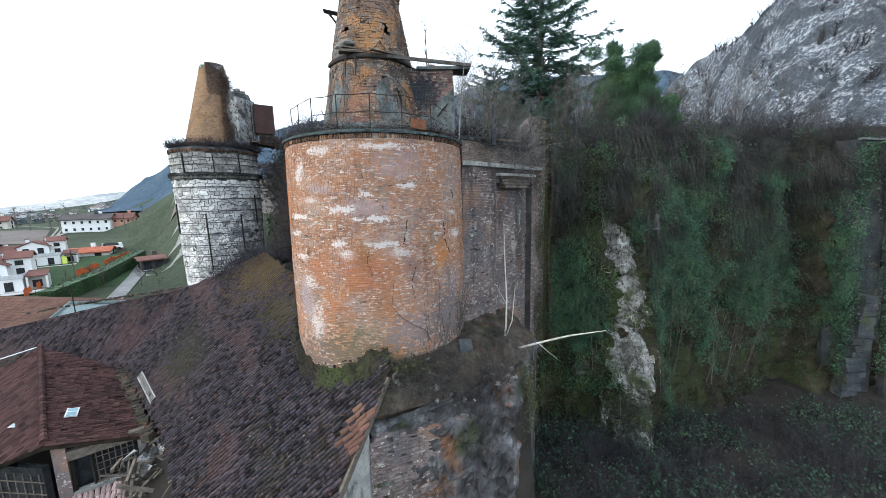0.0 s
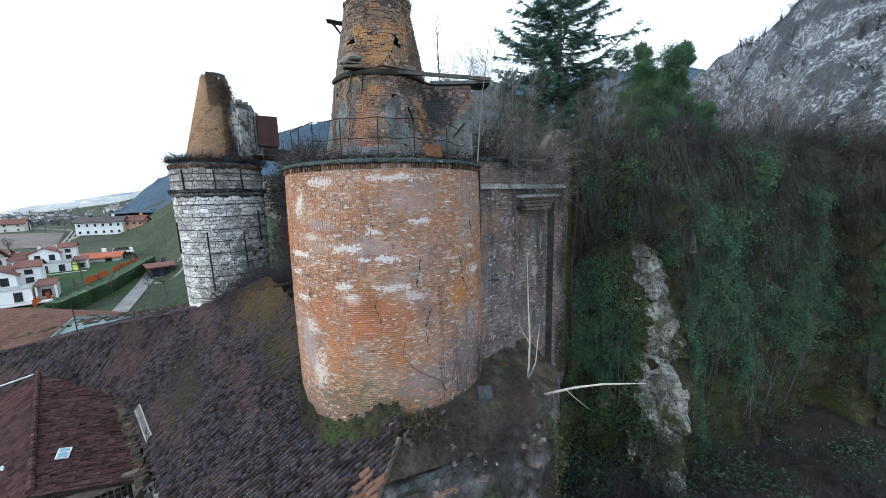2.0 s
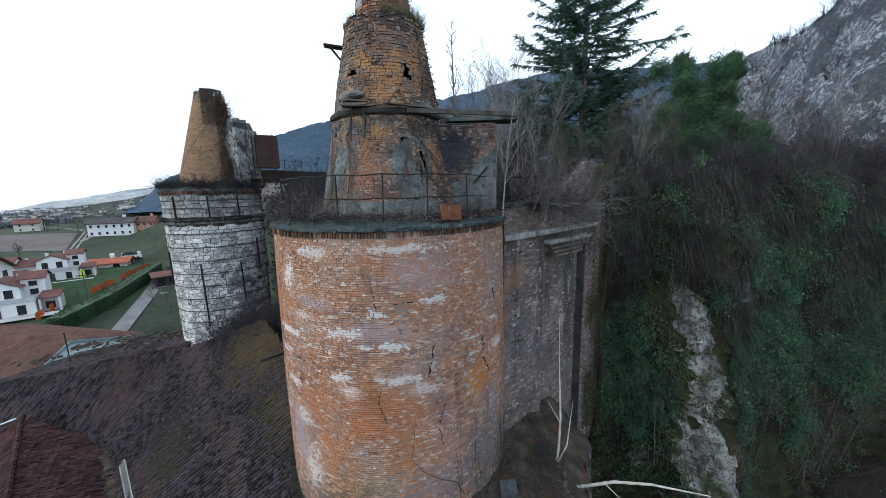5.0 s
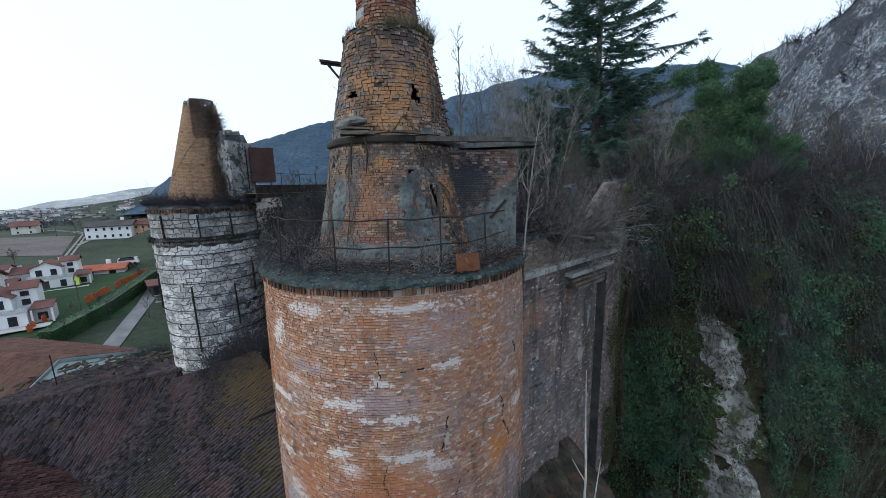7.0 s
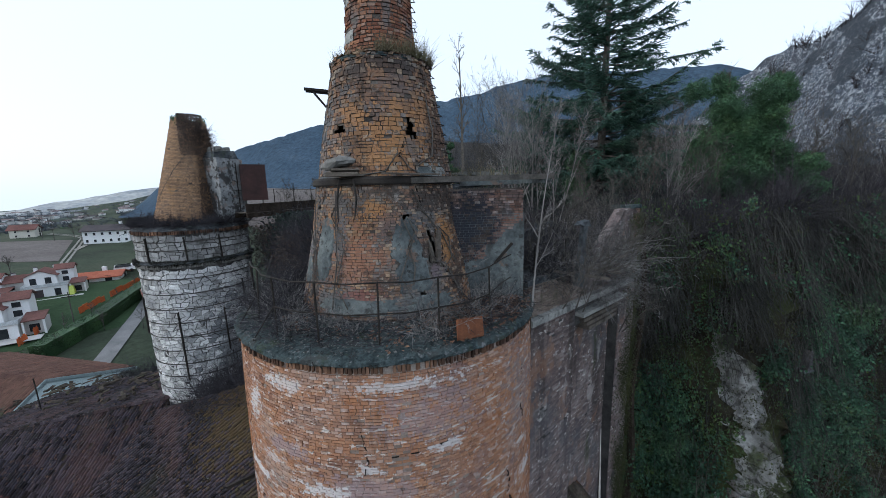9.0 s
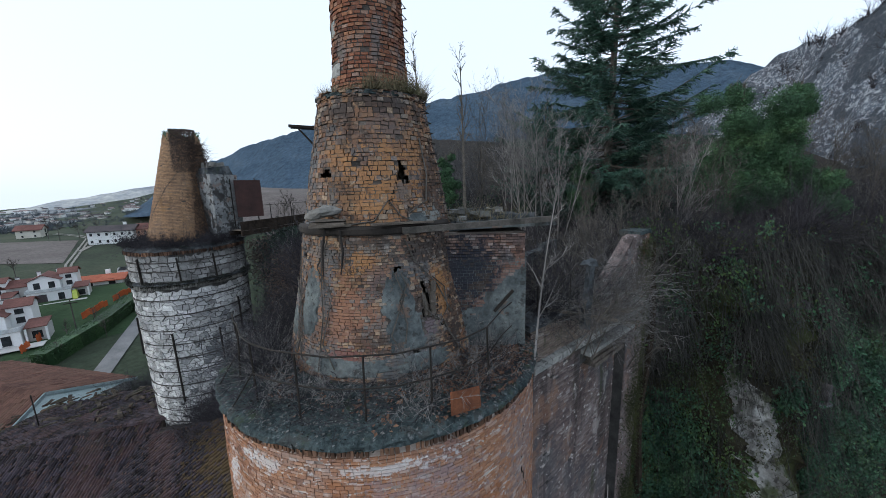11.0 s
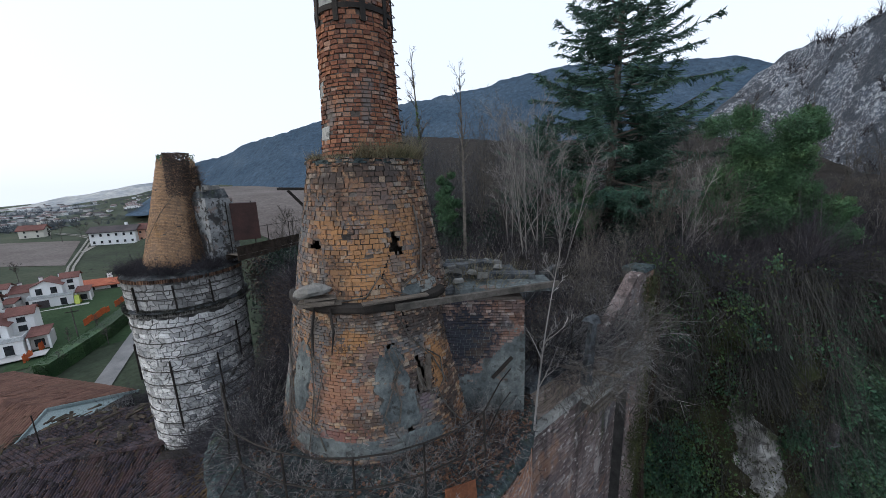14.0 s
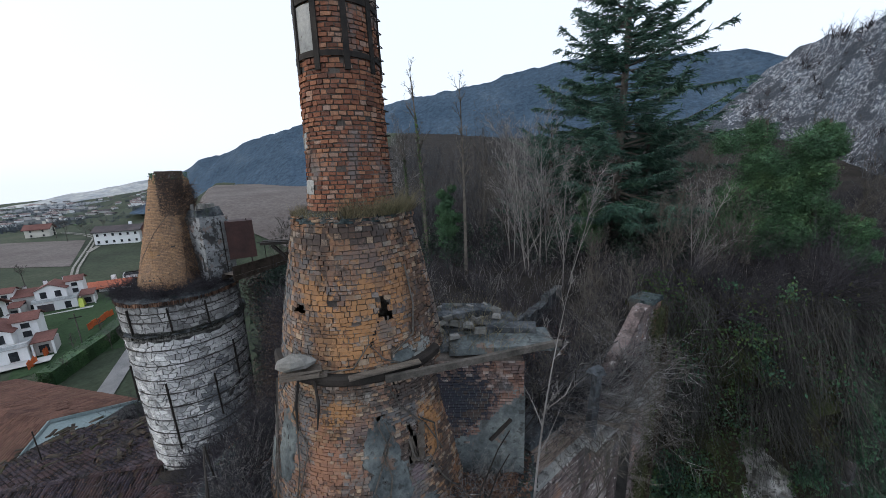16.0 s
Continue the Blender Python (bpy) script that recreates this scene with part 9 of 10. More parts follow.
def conifer(x, y, z, h, spread, label, whorls=34, seed=1):
    """A spruce: straight trunk, whorls of long upturned boughs hung with sprays of needles."""
    k = thing("conifer", label, "tree", at=(x, y, z))
    Shape().tube([(x, y, z), (x + 0.05, y, z + h * 0.5), (x, y, z + h)], [0.32, 0.2, 0.03], 8).put("trunk", mat_bark, k)
    B, W, L, C = [], [], [], []
    for i in range(whorls):
        t = (i + 0.5) / whorls
        zz = z + h * (0.06 + 0.92 * t)
        prof = min(1.0, 0.72 + t * 2.0) * (1 - t) ** 0.8 * 1.15
        for j in range(7):
            a = rng.uniform(0, 2 * math.pi)
            B.append((x, y, zz + rng.normal() * 0.35))
            W.append((math.cos(a), math.sin(a), -0.16 + 0.5 * t + rng.normal() * 0.16))
            L.append(spread * prof * rng.choice([0.6, 0.85, 1.0, 1.2]) * rng.uniform(0.85, 1.15) + 0.3)
            C.append((rng.normal() * 0.05, rng.normal() * 0.05, 0.06 + rng.uniform(0.0, 0.22)))
    B, W, L, C = np.array(B), unit(np.array(W)), np.array(L), np.array(C)
    put("branchwork", *twig_mesh(B, W, L, 0.012 + 0.009 * L, curve=C, segs=4), mat_bark, k)
    # sprays: short side twigs with needle blades, hanging a little
    n_each = np.maximum((L * 15).astype(int), 5)
    i = np.repeat(np.arange(len(B)), n_each)
    t = rng.uniform(0.22, 1.0, len(i))
    P = B[i] + W[i] * (L[i] * t)[:, None] + C[i] * (L[i] * t * t)[:, None]
    side = unit(np.cross(W[i], np.array([0, 0, 1.0])))
    sg = rng.choice([-1, 1], len(i))[:, None]
    d = unit(side * sg * 0.8 + W[i] * 0.7 + np.array([0, 0, -0.25]) + rng.normal(size=(len(i), 3)) * 0.18)
    sl = (0.22 + 0.16 * L[i] * (1.15 - t)) * rng.uniform(0.7, 1.3, len(i))
    put("spray_work", *twig_mesh(P, d, sl, 0.05, 0.18, 2), mat_needle, k)
    j = np.repeat(np.arange(len(i)), 4)
    u = rng.uniform(0.1, 1.0, len(j))
    Q = P[j] + d[j] * (sl[j] * u)[:, None]
    nd = unit(d[j] * 0.7 + rng.normal(size=(len(j), 3)) * 0.55 + np.array([0, 0, -0.15]))
    put("foliage", *twig_mesh(Q, nd, rng.uniform(0.10, 0.28, len(j)), 0.030, 0.1, 1), mat_needle, k)
    return k


conifer(9.5, 35.3, 17.3, 24.5, 6.2, "tall dark green spruce with long drooping boughs", 42)
conifer(5.4, 37.5, 17.0, 9.5, 3.0, "smaller dark spruce at the tall one's foot", 18)
conifer(12.6, 38.0, 17.5, 9.0, 3.0, "small dark spruce under the tall one", 18)


def ivy_tree(x, y, z, h, w, label):
    """A dead trunk wholly clothed in ivy."""
    k = thing("ivy_tree", label, "tree", at=(x, y, z))
    Shape().tube([(x, y, z), (x + 0.1, y, z + h * 0.6), (x, y, z + h)], [0.2, 0.15, 0.05], 6).put("trunk", mat_bark, k)
    blobs = [(x + rng.normal() * w * 0.34, y + rng.normal() * w * 0.3, z + h * (0.12 + 0.84 * q), w * (0.30 + 0.30 * math.sin(3.1 * (0.9 * q + 0.12))) * rng.uniform(0.6, 1.05)) for q in np.linspace(0, 1, 26)]
    P, N = [], []
    for bx, by, bz, r in blobs:
        n = int(4300 * r)
        o = unit(rng.normal(size=(n, 3)))
        rr = r * (0.55 + 0.6 * rng.random(n) ** 1.3) * (1 + 0.35 * np.sin(o[:, 0] * 7 + bx * 5) * np.cos(o[:, 2] * 6 + by))
        P.append(np.array((bx, by, bz)) + o * rr[:, None] * np.array([1, 1, 0.9]))
        N.append(o + rng.normal(size=(n, 3)) * 0.7)
    put("foliage", *leaf_mesh(np.concatenate(P), np.concatenate(N), rng.uniform(0.05, 0.105, sum(len(p) for p in P))), mat_ivy_tree, k)
    base = np.array(P[-1][:14])
    put("top_twig", *twig_mesh(base, rng.normal(size=(14, 3)) * 0.4 + np.array([0, 0, 1]), 0.9, 0.015), mat_bark, k)
    return k


ivy_tree(13.5, 28.3, 18.0, 7.0, 2.1, "dead tree wholly clothed in bright green ivy")
ivy_tree(15.9, 27.9, 18.3, 6.6, 1.15, "slim dead tree clothed in green ivy")
ivy_tree(12.5, 28.7, 18.6, 3.4, 0.7, "low ivy-covered stump beside the green trees")
ivy_tree(16.6, 26.4, 18.0, 2.6, 0.7, "small ivy bush on the quarry's edge")
ivy_tree(7.3, 33.5, 17.0, 4.6, 1.1, "dark ivy bush under the spruce")
ivy_tree(-2.2, 31.8, 16.9, 5.4, 0.9, "ivy-clad trunk behind the cone")
# dark evergreen undergrowth in the thicket
P = []
for k in range(70):
    x, y = rng.uniform(-6, 14), rng.uniform(29.5, 38)
    h = rng.uniform(0.8, 2.8)
    n = 170
    o = unit(rng.normal(size=(n, 3))) * (rng.random(n) ** 0.4)[:, None]
    P.append(np.array((x, y, land(x, y) + h * 0.5)) + o * np.array((rng.uniform(0.4, 1.0), 0.6, h * 0.55)))
P = np.concatenate(P)
tagged(put("undergrowth", *leaf_mesh(P, unit(rng.normal(size=(len(P), 3)) + np.array([0, -0.7, 0.3])), rng.uniform(0.10, 0.22, len(P))), mat_dark_leaf), "dark evergreen undergrowth in the thicket", "shrub", kind="stuff")

# bare trees behind the kiln
bare_tree(-0.95, 30.4, 11.6, 0.13, "tall thin bare tree behind the kiln", mat_bark, 17.0, 20, 6, 3, (0.0, 0), 0.4, 0.35, 0.16, 0.012)
bare_tree(-3.6, 32.4, 12.8, 0.16, "tall pollarded bare tree with ivy on its trunk", mat_bark, 17.0, 16, 6, 3, (-0.01, 0), 0.45, 0.45, 0.15, 0.012, ivy=0.9)
bare_tree(-5.0, 33.5, 9.5, 0.12, "bare tree with ivy behind the kiln", mat_bark, None, 16, 8, 4, (0.02, 0), 0.5, 0.3, 0.3, 0.012, ivy=0.8)
TREES = [(2.8, 29.6, 8.2, 3), (3.9, 31.2, 8.8, 3), (1.9, 31.8, 8.0, 2), (4.6, 28.2, 6.4, 2), (12.4, 29.6, 5.6, 2), (0.4, 33.5, 8.5, 2), (-6.5, 35.5, 8.0, 2), (2.2, 36.0, 9.0, 2), (8.8, 27.2, 5.2, 3), (10.4, 27.6, 5.6, 2), (11.4, 27.4, 4.6, 3),
         (13.0, 31.5, 7.0, 2), (16.8, 30.5, 6.0, 2), (18.6, 29.0, 5.0, 2), (21.0, 28.6, 5.0, 2), (24.5, 30.0, 5.5, 2), (5.2, 25.4, 3.6, 2), (-8.5, 31.0, 5.5, 2), (-10.5, 36.0, 6.5, 2), (27.5, 31.0, 5.5, 2), (19.5, 33.0, 6.5, 2)]
for i, (x, y, h, st_) in enumerate(TREES):
    bare_tree(x, y, h, 0.016 + 0.0030 * h, "leafless grey shrub tree in the thicket", mat_pale_twig if i % 3 < 1 or i < 5 else mat_bark, None, 15, 7, 4, (rng.uniform(-0.12, 0.12), -0.06), 0.42, 0.12, 0.5, 0.007, stems=st_)
# woods further up the slope, too many to count
spots = []
for k in range(470):
    x, y = rng.uniform(-22, 60), rng.uniform(38, 84)
    if edge_distance(x, y) > 1.0 and (x < 16 or rng.random() < 0.25):
        spots.append((x, y, land(x, y) - 0.2, rng.uniform(0.45, 1.25)))
shrub_patch("woods", "bare winter woods climbing the slope, haze greyed into their colour", spots, mat_far_wood, 9, 5.8, 0.030, 0.22, 8, "woods", bend=0.12)

# ruined masonry shaft at the far end of the face
shaft = thing("ruined_shaft", "tall ruined masonry posts with a dark slot between them", "ruin", at=(31.4, 26.4, -2.5))
for k, (x0, x1, w) in enumerate(((33.9, 35.6, 0.42),)):
    P = [(x1 + (x0 - x1) * t + rng.normal() * 0.09, 26.7 + 0.3 * t + rng.normal() * 0.05, -3.2 + 20.2 * t) for t in np.linspace(0, 1, 26)]
    Shape().tube(P, [w * rng.uniform(0.75, 1.25) for _ in P], 6).put("post", mat_shaft, shaft)
for k in range(15):
    # the broken lower pier, course by course
    Shape().box((32.0 + 0.05 * k + rng.normal() * 0.06, 26.3 + rng.normal() * 0.05, -2.6 + 0.55 * k), (1.5 - 0.03 * k + rng.uniform(-0.12, 0.12), 0.8, 0.52), rng.uniform(-6, 6), 0, rng.uniform(-3, 3), 0.97, 0.06).put("pier_course", mat_shaft, shaft)
Shape().box((32.6, 27.6, 7.0), (3.6, 0.35, 20.4), -8, 0, -3, 1.0, 0.05).put("back_wall", mat_shaft, shaft, "dark blue-grey concrete back wall")
Shape().beam((31.2, 27.0, 17.2), (34.6, 26.8, 16.9), 0.4, 0.16).put("cross_beam", mat_plaster, shaft)
n = 7000
z = rng.uniform(-1, 16.8, n)
x = 35.3 - 0.085 * (z + 3) + rng.normal(0, 0.45, n)
k = rng.random(n) < 0.35
x = np.where(k, 31.0 + rng.normal(0, 0.4, n), x)
P = np.stack([x, 26.4 + rng.normal(0, 0.25, n) - 0.3 * np.abs(np.sin(z)), z], 1)
tagged(put("ivy", *leaf_mesh(P, unit(rng.normal(size=(n, 3)) + np.array([-0.4, -1, 0.4])), rng.uniform(0.10, 0.18, n)), mat_ivy), "ivy on the ruined shaft's posts", "ivy", kind="stuff")
# small trees along the mountain's crest
spots = []
for a in np.arange(36, 60, 0.22):
    d = float(np.interp(a, [36, 38, 40, 42, 44, 48, 56, 70], [94, 86, 80, 76, 74, 72, 70, 68]))
    z = float(np.interp(a, [36, 38, 40, 42, 44, 48, 56, 70], [42.0, 40.3, 41.3, 43, 45, 51, 62, 66]))
    if rng.random() < 0.7:
        spots.append((d * math.sin(radians(a)), d * math.cos(radians(a)), z - 0.6, rng.uniform(0.4, 1.1)))
for k in range(170):
    a, t = rng.uniform(30, 62), rng.uniform(0.05, 0.95)
    d = float(np.interp(a, [30, 36, 40, 44, 56], [102, 94, 80, 74, 70])) - 15 * (1 - t)
    z = 18 + (float(np.interp(a, [30, 36, 40, 44, 48, 56, 62], [36, 42, 41.3, 45, 51, 62, 64])) - 18) * t ** 1.25
    spots.append((d * math.sin(radians(a)), d * math.cos(radians(a)), z - 0.5, rng.uniform(0.4, 1.0)))
shrub_patch("mountain_scrub", "bare bushes on the limestone mountain", spots, mat_twig, 9, 2.6, 0.05, 0.45, 4, "shrub", bend=0.15)

# dark thicket in the gap behind the footbridge
P = []
for k in range(150):
    y = rng.uniform(27.8, 34.0)
    x = rng.uniform(-13.0 - 0.45 * (y - 27.4), -6.2)
    z = min(land(x, y), 15.4)
    n = 260
    P.append(np.stack([x + rng.normal(0, 0.6, n), y + rng.normal(0, 0.6, n), z + rng.uniform(0, 1.0, n) * 2.6], 1))
P = np.concatenate(P)
tagged(put("undergrowth", *leaf_mesh(P, unit(rng.normal(size=(len(P), 3)) + np.array([0, -0.6, 0.3])), rng.uniform(0.12, 0.24, len(P))), mat_dark_leaf), "dark evergreen thicket behind the iron footbridge", "shrub", kind="stuff")
spots = []
for k in range(90):
    x, y = rng.uniform(-13.4, -6.0), rng.uniform(25.8, 29.5)
    spots.append((x, y, min(land(x, y), 15.4), rng.uniform(0.8, 1.5)))
shrub_patch("scrub", "bare bushes in the gap behind the footbridge", spots, mat_twig, 20, 1.9, 0.013, 0.5, 4)
P = []
for k in range(60):
    x, y = rng.uniform(-15.8, -11.0), rng.uniform(29.5, 33.5)
    n = 240
    P.append(np.stack([x + rng.normal(0, 0.5, n), y + rng.normal(0, 0.5, n), 13.6 + rng.uniform(0, 1.0, n) ** 0.8 * 3.4], 1))
P = np.concatenate(P)
tagged(put("undergrowth", *leaf_mesh(P, unit(rng.normal(size=(len(P), 3)) + np.array([0, -0.6, 0.3])), rng.uniform(0.08, 0.18, len(P))), mat_withered), "dark withered thicket beneath the footbridge", "shrub", kind="stuff")
# more pale canes and rust-brown leaves on the rim
spots = []
for k in range(70):
    a, r = rng.choice([rng.uniform(-100, -38), rng.uniform(-38, 45), rng.uniform(45, 105)], p=[0.45, 0.2, 0.35]), rng.uniform(2.6, 3.6)
    spots.append((DRUM[0] + r * math.sin(radians(a)), DRUM[1] - r * math.cos(radians(a)), 16.2, rng.uniform(0.35, 0.7)))
shrub_patch("bramble", "pale bramble canes arching over the rim", spots, mat_pale_twig, 9, 1.5, 0.011, 0.9, 6, bend=0.7)
n = 2600
a, r = rng.normal(1.35, 0.3, n), np.sqrt(rng.uniform(2.3 ** 2, 3.7 ** 2, n))
litter("leaf_litter", "drift of rust-brown leaves beside the buttress", np.stack([DRUM[0] + r * np.sin(a), DRUM[1] - r * np.cos(a), 16.22 + rng.uniform(0, 0.09, n)], 1), mat_dead_leaf, 0.085)


# ---- fields, gardens and roads of the plain ----
def field(name, label, pts, mat, up=0.06, kind="structure", cells=10, cat="field"):
    """A patch laid on the ground, following it."""
    A, B, C, D = (np.array(p, float) for p in pts)
    v = []
    for j in range(cells + 1):
        for i in range(cells + 1):
            s, t = i / cells, j / cells
            p = (A * (1 - s) + B * s) * (1 - t) + (D * (1 - s) + C * s) * t
            v.append((p[0], p[1], land(p[0], p[1]) + up))
    n = cells + 1
    f = np.array([(j * n + i, j * n + i + 1, (j + 1) * n + i + 1, (j + 1) * n + i) for j in range(cells) for i in range(cells)])
    return tagged(put(name, v, f, mat), label, cat, kind=kind)


def ribbon(name, label, pts, width, mat, up=0.1, cat="road"):
    v, f = [], []
    P = []
    for (ax, ay), (bx, by) in zip(pts, pts[1:]):
        m = max(2, int(math.hypot(bx - ax, by - ay) / 2))
        P += [(ax + (bx - ax) * k / m, ay + (by - ay) * k / m) for k in range(m)]
    P.append(pts[-1])
    for i, p in enumerate(P):
        a, b = P[max(i - 1, 0)], P[min(i + 1, len(P) - 1)]
        d = Vector((b[0] - a[0], b[1] - a[1])).normalized()
        for sg in (-1, 1):
            x, y = p[0] - sg * d.y * width / 2, p[1] + sg * d.x * width / 2
            v.append((x, y, land(x, y) + up))
        if i:
            n = 2 * i
            f.append((n - 2, n - 1, n + 1, n))
    return tagged(put(name, v, np.array(f), mat), label, cat, kind="structure")


field("field_ploughed", "bare brown ploughed field", ((-110, 70), (-88, 74), (-112, 97), (-134, 93)), mat_plough, 0.10)
field("field_green", "bright green winter meadow", ((-150, 124), (-138, 140), (-258, 252), (-215, 178)), mat_meadow, 0.12)
field("field_brown", "pale brown stubble field below the hill", ((-62, 72), (-16, 62), (-40, 130), (-92, 112)), mat_plough, 0.25, cells=24)
field("field_far", "far fields and orchards, bluish haze in their colour", (bearing(-62, 205), bearing(-36, 205), bearing(-36, 300), bearing(-62, 300)), mat_far_field, 0.2, cells=26)
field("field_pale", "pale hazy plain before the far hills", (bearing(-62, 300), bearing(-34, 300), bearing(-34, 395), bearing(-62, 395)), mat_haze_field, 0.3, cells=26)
field("field_dark", "dark bare strip of field beyond the meadow", ((-150, 110), (-152, 124), (-225, 190), (-260, 190)), mat_dark_field, 0.14)
field("lawn", "green garden lawn behind the villas", ((-50.5, 38), (-68, 55), (-60, 66), (-44, 47)), mat_lawn, 0.07, cat="lawn")
field("yard", "pale concrete yard by the white kiln", ((-44.5, 50), (-53, 60), (-49, 66), (-40, 56)), mat_asphalt, 0.09, cat="yard")
ribbon("road", "narrow pale lane past the hedge", [(-34, 30), (-41.5, 42.5), (-46, 50), (-54, 62), (-64, 75)], 1.7, mat_asphalt, 0.12)
for o in (0.0, 1.2):
    ribbon("track", "one pale wheel rut of the gravel farm track", [(-78 + o, 66), (-86 + o, 73), (-97 + o, 84), (-107 + o, 94), (-113 + o * 0.6, 100 + o * 0.6), (-121, 104 + o), (-136, 109 + o)], 0.42, mat_gravel, 0.18)
ribbon("road", "thin pale farm road to the white house", [(-97, 85), (-101, 91)], 1.0, mat_gravel, 0.16)


# far twigs and roofs are paled and blued in place of haze
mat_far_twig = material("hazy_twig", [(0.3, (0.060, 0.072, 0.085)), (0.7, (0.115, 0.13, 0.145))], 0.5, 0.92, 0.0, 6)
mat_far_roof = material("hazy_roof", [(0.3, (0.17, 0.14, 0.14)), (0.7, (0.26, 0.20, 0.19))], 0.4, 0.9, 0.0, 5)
mat_bright_tile = material("bright_red_roof", [(0.3, (0.30, 0.085, 0.05)), (0.7, (0.42, 0.14, 0.08))], 0.6, 0.9, 0.3, 6)


def leafy_row(name, label, pts, h, w, mat, per_m, size, cat):
    P = []
    for (ax, ay), (bx, by) in zip(pts, pts[1:]):
        L = math.hypot(bx - ax, by - ay)
        n = int(L * per_m)
        t = rng.random(n)
        x, y = ax + (bx - ax) * t + rng.uniform(-w, w, n) / 2, ay + (by - ay) * t + rng.uniform(-w, w, n) / 2
        P += [(p, q, land(p, q) + r) for p, q, r in zip(x, y, rng.random(n) ** 0.6 * h)]
    P = np.array(P)
    return tagged(put(name, *leaf_mesh(P, unit(rng.normal(size=(len(P), 3)) + np.array([0.4, -0.4, 0.8])), rng.uniform(size * 0.7, size * 1.3, len(P))), mat), label, cat, kind="stuff")


HEDGE = [(-45.5, 38.0), (-47.6, 46.2), (-53.0, 59.0)]
core_h = Shape()
for (ax, ay), (bx, by) in zip(HEDGE, HEDGE[1:]):
    for i in range(8):
        p, q = Vector((ax, ay, 0)).lerp(Vector((bx, by, 0)), i / 8), Vector((ax, ay, 0)).lerp(Vector((bx, by, 0)), (i + 1.02) / 8)
        core_h.beam((p.x, p.y, land(p.x, p.y) + 0.85), (q.x, q.y, land(q.x, q.y) + 0.85), 1.5, 1.7)
tagged(core_h.put("hedge_core", mat_hedge), "dense dark inside of the clipped hedge", "hedge", kind="stuff")
leafy_row("hedge", "long clipped dark green hedge", HEDGE, 1.75, 1.75, mat_hedge, 900, 0.15, "hedge")
mat_net = material("orange_netting", [(0.3, (0.46, 0.09, 0.03)), (0.7, (0.62, 0.16, 0.05))], 1.5, 0.8, 0.3, 14, contrast=0.4)
for pts in ([(-50.6, 40.0), (-51.3, 41.4)], [(-51.8, 42.4), (-52.2, 43.2)], [(-53.2, 48.5), (-54.6, 53.2)], [(-55.0, 54.4), (-57.4, 62.5)]):
    net = Shape()
    n = 6
    for i in range(n):
        p, q = Vector((*pts[0], 0)).lerp(Vector((*pts[1], 0)), i / n), Vector((*pts[0], 0)).lerp(Vector((*pts[1], 0)), (i + 1) / n)
        h = 0.55 + 0.12 * math.sin(i * 2.1)
        net.beam((p.x, p.y, land(p.x, p.y) + h), (q.x, q.y, land(q.x, q.y) + h), 0.04, 0.9)
    tagged(net.put("fence_netting", mat_net), "sagging orange plastic netting along the lawn", "fence")
# low red-roofed row building with white sheds, garage by the tower
gable_house(-47.2, 92, 9.0, 4.0, 0.9, 0.6, 32, mat_white_wall, mat_bright_tile, "low white outbuilding with a bright orange-red roof", 1, 3, "outbuildings")
gable_house(-41.0, 72, 2.8, 4.0, 1.9, 0.3, 48, mat_slate, mat_village_roof, "dark open garage with a flat brownish roof", 1, 2, "outbuildings")
car = thing("parked_van", "small white van parked by the red-roofed row", "van", at=(-66.5, 68, land(-66.5, 68)))
Shape().box((-66.5, 68, land(-66.5, 68) + 0.95), (3.2, 1.6, 1.0), 40, 0, 0, 0.86).put("body", mat_white_wall, car)
Shape().box((-66.6, 67.9, land(-66.5, 68) + 1.25), (2.4, 1.64, 0.4), 40, 0, 0, 0.9).put("window_band", mat_glass_and_gloom, car)
for dx, dy in ((-1, -0.75), (1, -0.75), (-1, 0.75), (1, 0.75)):
    c, s_ = math.cos(radians(40)), math.sin(radians(40))
    p = (-66.5 + dx * c - dy * s_, 68 + dx * s_ + dy * c, land(-66.5, 68) + 0.32)
    Shape().tube([(p[0] + 0.09 * s_, p[1] - 0.09 * c, p[2]), (p[0] - 0.09 * s_, p[1] + 0.09 * c, p[2])], 0.32, 10).put("wheel", mat_dark_iron, car)
swing = thing("garden_slide", "small yellow and green garden slide on the lawn", "playground", at=(-62.5, 55.5, land(-62.5, 55.5)))
mat_yellow = material("yellow_plastic", [(0.3, (0.32, 0.40, 0.06)), (0.7, (0.45, 0.50, 0.10))], 1.0, 0.5, 0.0)
z0 = land(-62.5, 55.5)
Shape().box((-62.5, 55.5, z0 + 0.7), (0.75, 0.6, 1.2), 30, 0, 0, 0.6).put("frame", mat_yellow, swing)
Shape().beam((-62.2, 55.2, z0 + 1.2), (-61.2, 54.4, z0 + 0.2), 0.5, 0.08).put("chute", mat_yellow, swing)
# poles
for a, d, h in ((-41.2, 128, 7.5), (-47.8, 66, 5.0), (-43.0, 120, 6.5)):
    x, y = bearing(a, d)
    p = thing("utility_pole", "slim dark utility pole in the fields", "pole", "utility poles", at=(x, y, land(x, y)))
    Shape().tube([(x, y, land(x, y) - 0.2), (x, y, land(x, y) + h)], [0.07, 0.05], 6).put("shaft", mat_bark, p)
    Shape().box((x, y, land(x, y) + h - 0.6), (1.2, 0.1, 0.1), 40).put("crossarm", mat_dark_iron, p)
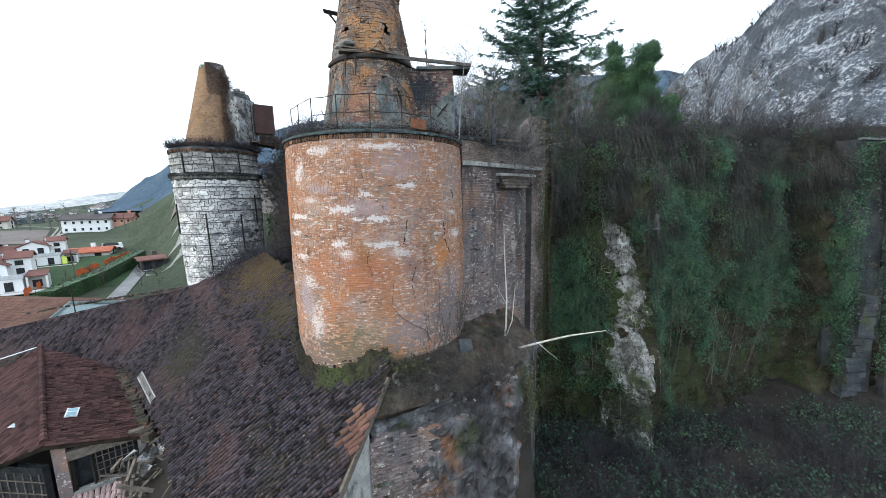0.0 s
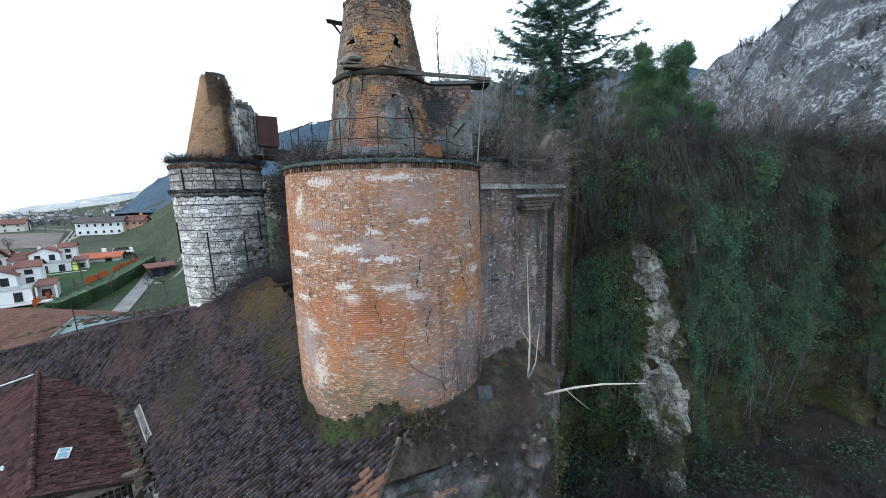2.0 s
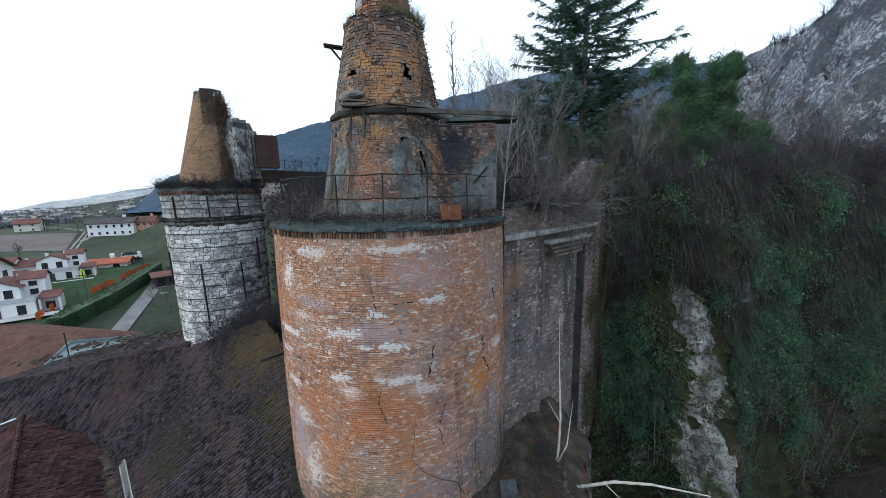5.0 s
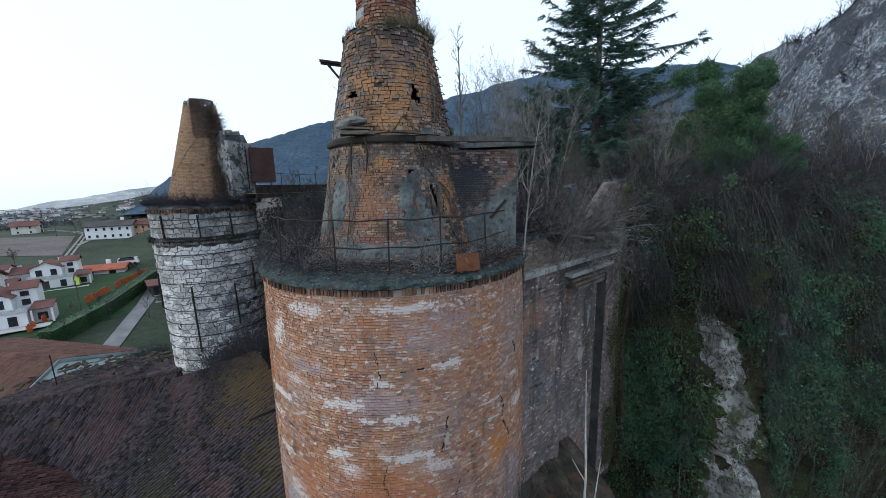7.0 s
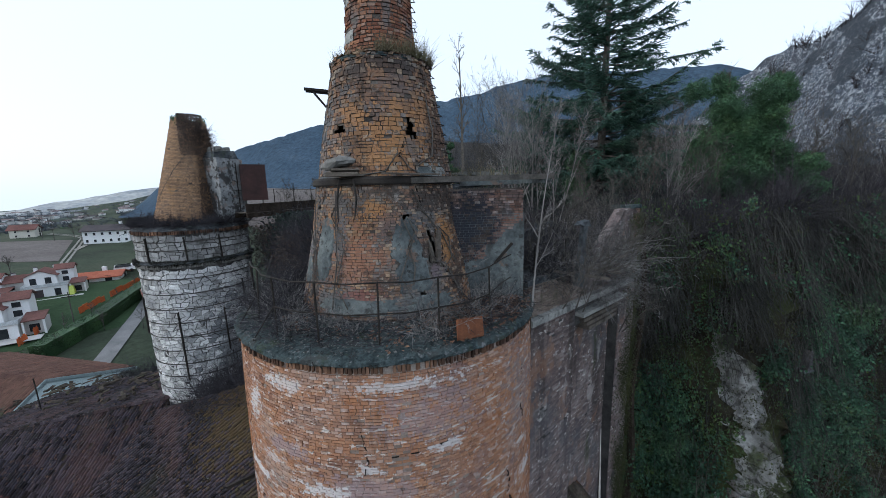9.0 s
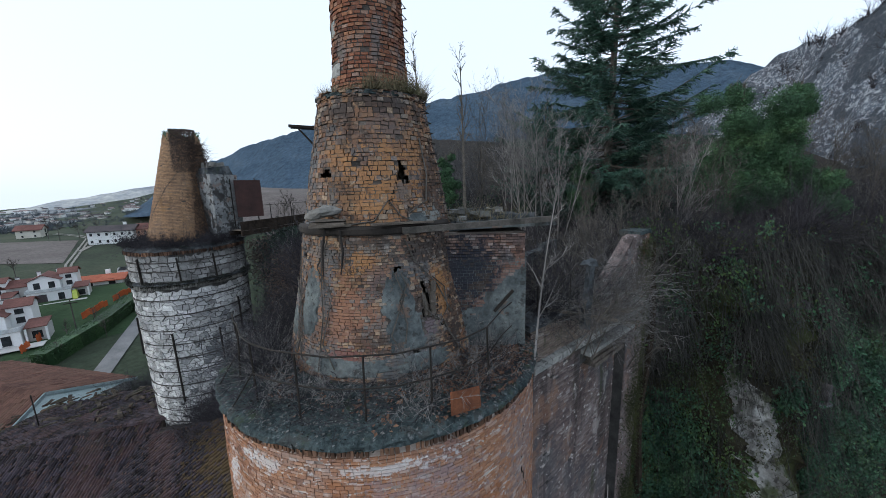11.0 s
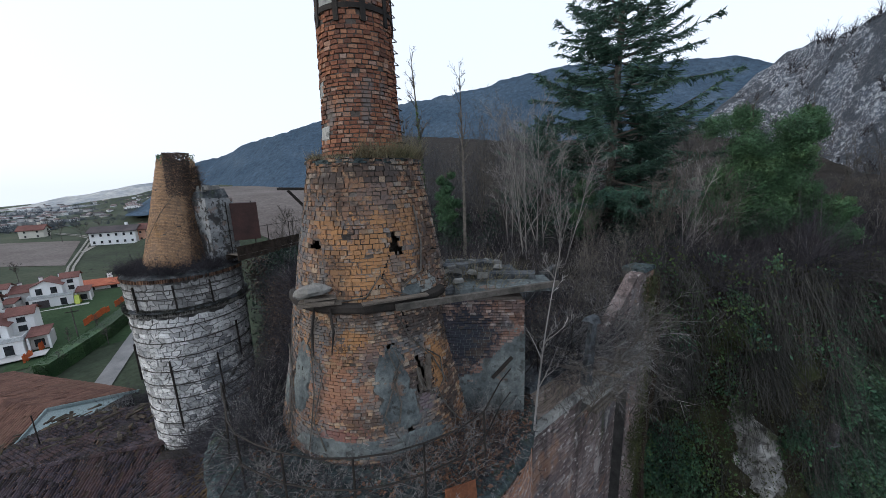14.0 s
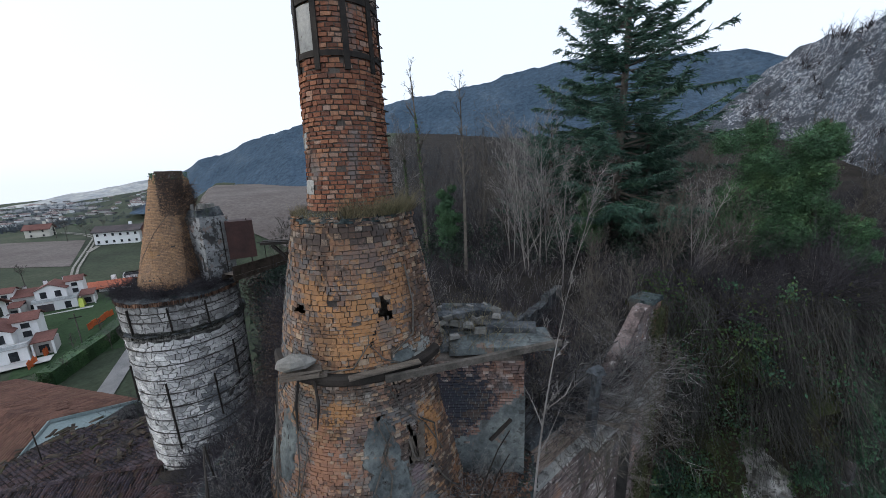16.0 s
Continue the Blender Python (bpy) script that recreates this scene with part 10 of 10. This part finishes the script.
# garden and field trees
for i, (a, d, h) in enumerate(((-48.6, 66, 2.4), (-46.6, 70, 2.3), (-44.6, 74, 2.4), (-43.2, 80, 2.6), (-48.8, 60, 2.4), (-45.5, 64, 2.8), (-53.0, 104, 4.6), (-55.5, 98, 4.6), (-50.5, 150, 6.0), (-49.0, 152, 6.0), (-48.4, 146, 5.0), (-47.6, 158, 6.5), (-43.6, 150, 4.6), (-39.6, 126, 4.0), (-51.4, 160, 6.0), (-42.2, 62, 2.6), (-40.5, 58, 3.0))):
    x, y = bearing(a, d)
    bare_tree(x, y, h, 0.10 if d > 90 else 0.06, "small leafless garden tree" if d < 90 else "bare tree standing in the fields", mat_bark, None, 10, 6, 3, (0, 0), 0.5, 0.3, 0.5, 0.02 if d > 90 else 0.012)
for i, (x, y, h) in enumerate(((-15.5, 34.5, 5.2), (-14.2, 37.5, 5.6), (-13.2, 33.4, 4.6), (-17.4, 40, 5.6), (-9.5, 29.0, 3.8))):
    bare_tree(x, y, h, 0.08, "bare tree behind the footbridge", mat_bark, None if i == 4 else 14.5 - 0.2 * i, 14, 8, 3, (0, 0), 0.5, 0.25, 0.42, 0.014)
# far village and tree lines
for k in range(170):
    a, d = rng.uniform(-60, -33), rng.uniform(215, 400)
    w = rng.uniform(1.8, 4.5)
    x, y = bearing(a, d)
    z = land(x, y)
    h_ = thing("house", "distant pale house of the far village", "house", "far village", at=(x, y, z))
    tn = rng.uniform(-60, 60)
    m = pose(x, y, z, 0, 0, tn)
    hh = rng.uniform(0.9, 1.7)
    s = Shape().box((0, 0, hh / 2), (w, 2.2, hh))
    s.v = [list(m @ Vector(q)) for q in s.v]
    s.put("wall", mat_white_wall if k % 3 else mat_grey_wall, h_)
    s = Shape().prism([(-w / 2 - 0.2, -1.3, hh), (-w / 2 - 0.2, 1.3, hh), (-w / 2 - 0.2, 0, hh + 0.5)], (w + 0.4, 0, 0))
    s.v = [list(m @ Vector(q)) for q in s.v]
    s.put("roof", mat_far_roof if k % 3 else mat_slate, h_)
spots = []
for k in range(620):
    a, d = rng.uniform(-61, -35), rng.choice([200, 212, 255, 285, 310, 345]) + rng.normal() * 7
    x, y = bearing(a, d)
    spots.append((x, y, land(x, y) - 0.2, rng.uniform(0.6, 1.2)))
shrub_patch("tree_line", "bare tree lines across the plain, haze greyed into their colour", spots, mat_far_twig, 12, 2.4, 0.07, 0.5, 6, "trees", bend=0.15)


# ---- single bricks, stones and tiles, the ones passed nearest ----
def piece_object(name, corners, mat, parent, faces):
    """One block as an object of its own with its origin in its middle."""
    c = np.asarray(corners, float)
    mid = c.mean(0)
    me = raw_mesh(name, c - mid, faces, mat)
    ob = new(name, me)
    ob.parent = parent
    ob.matrix_parent_inverse = parent.matrix_world.inverted()
    ob.location = mid
    return ob


bpy.context.view_layer.update()
for name, corners, mat, parent in PIECES:
    for c in corners:
        piece_object(name, c, mat, parent, HEX_FACES if len(c) == 12 else TILE_FACES if name == "tile" else BLOCK_FACES)
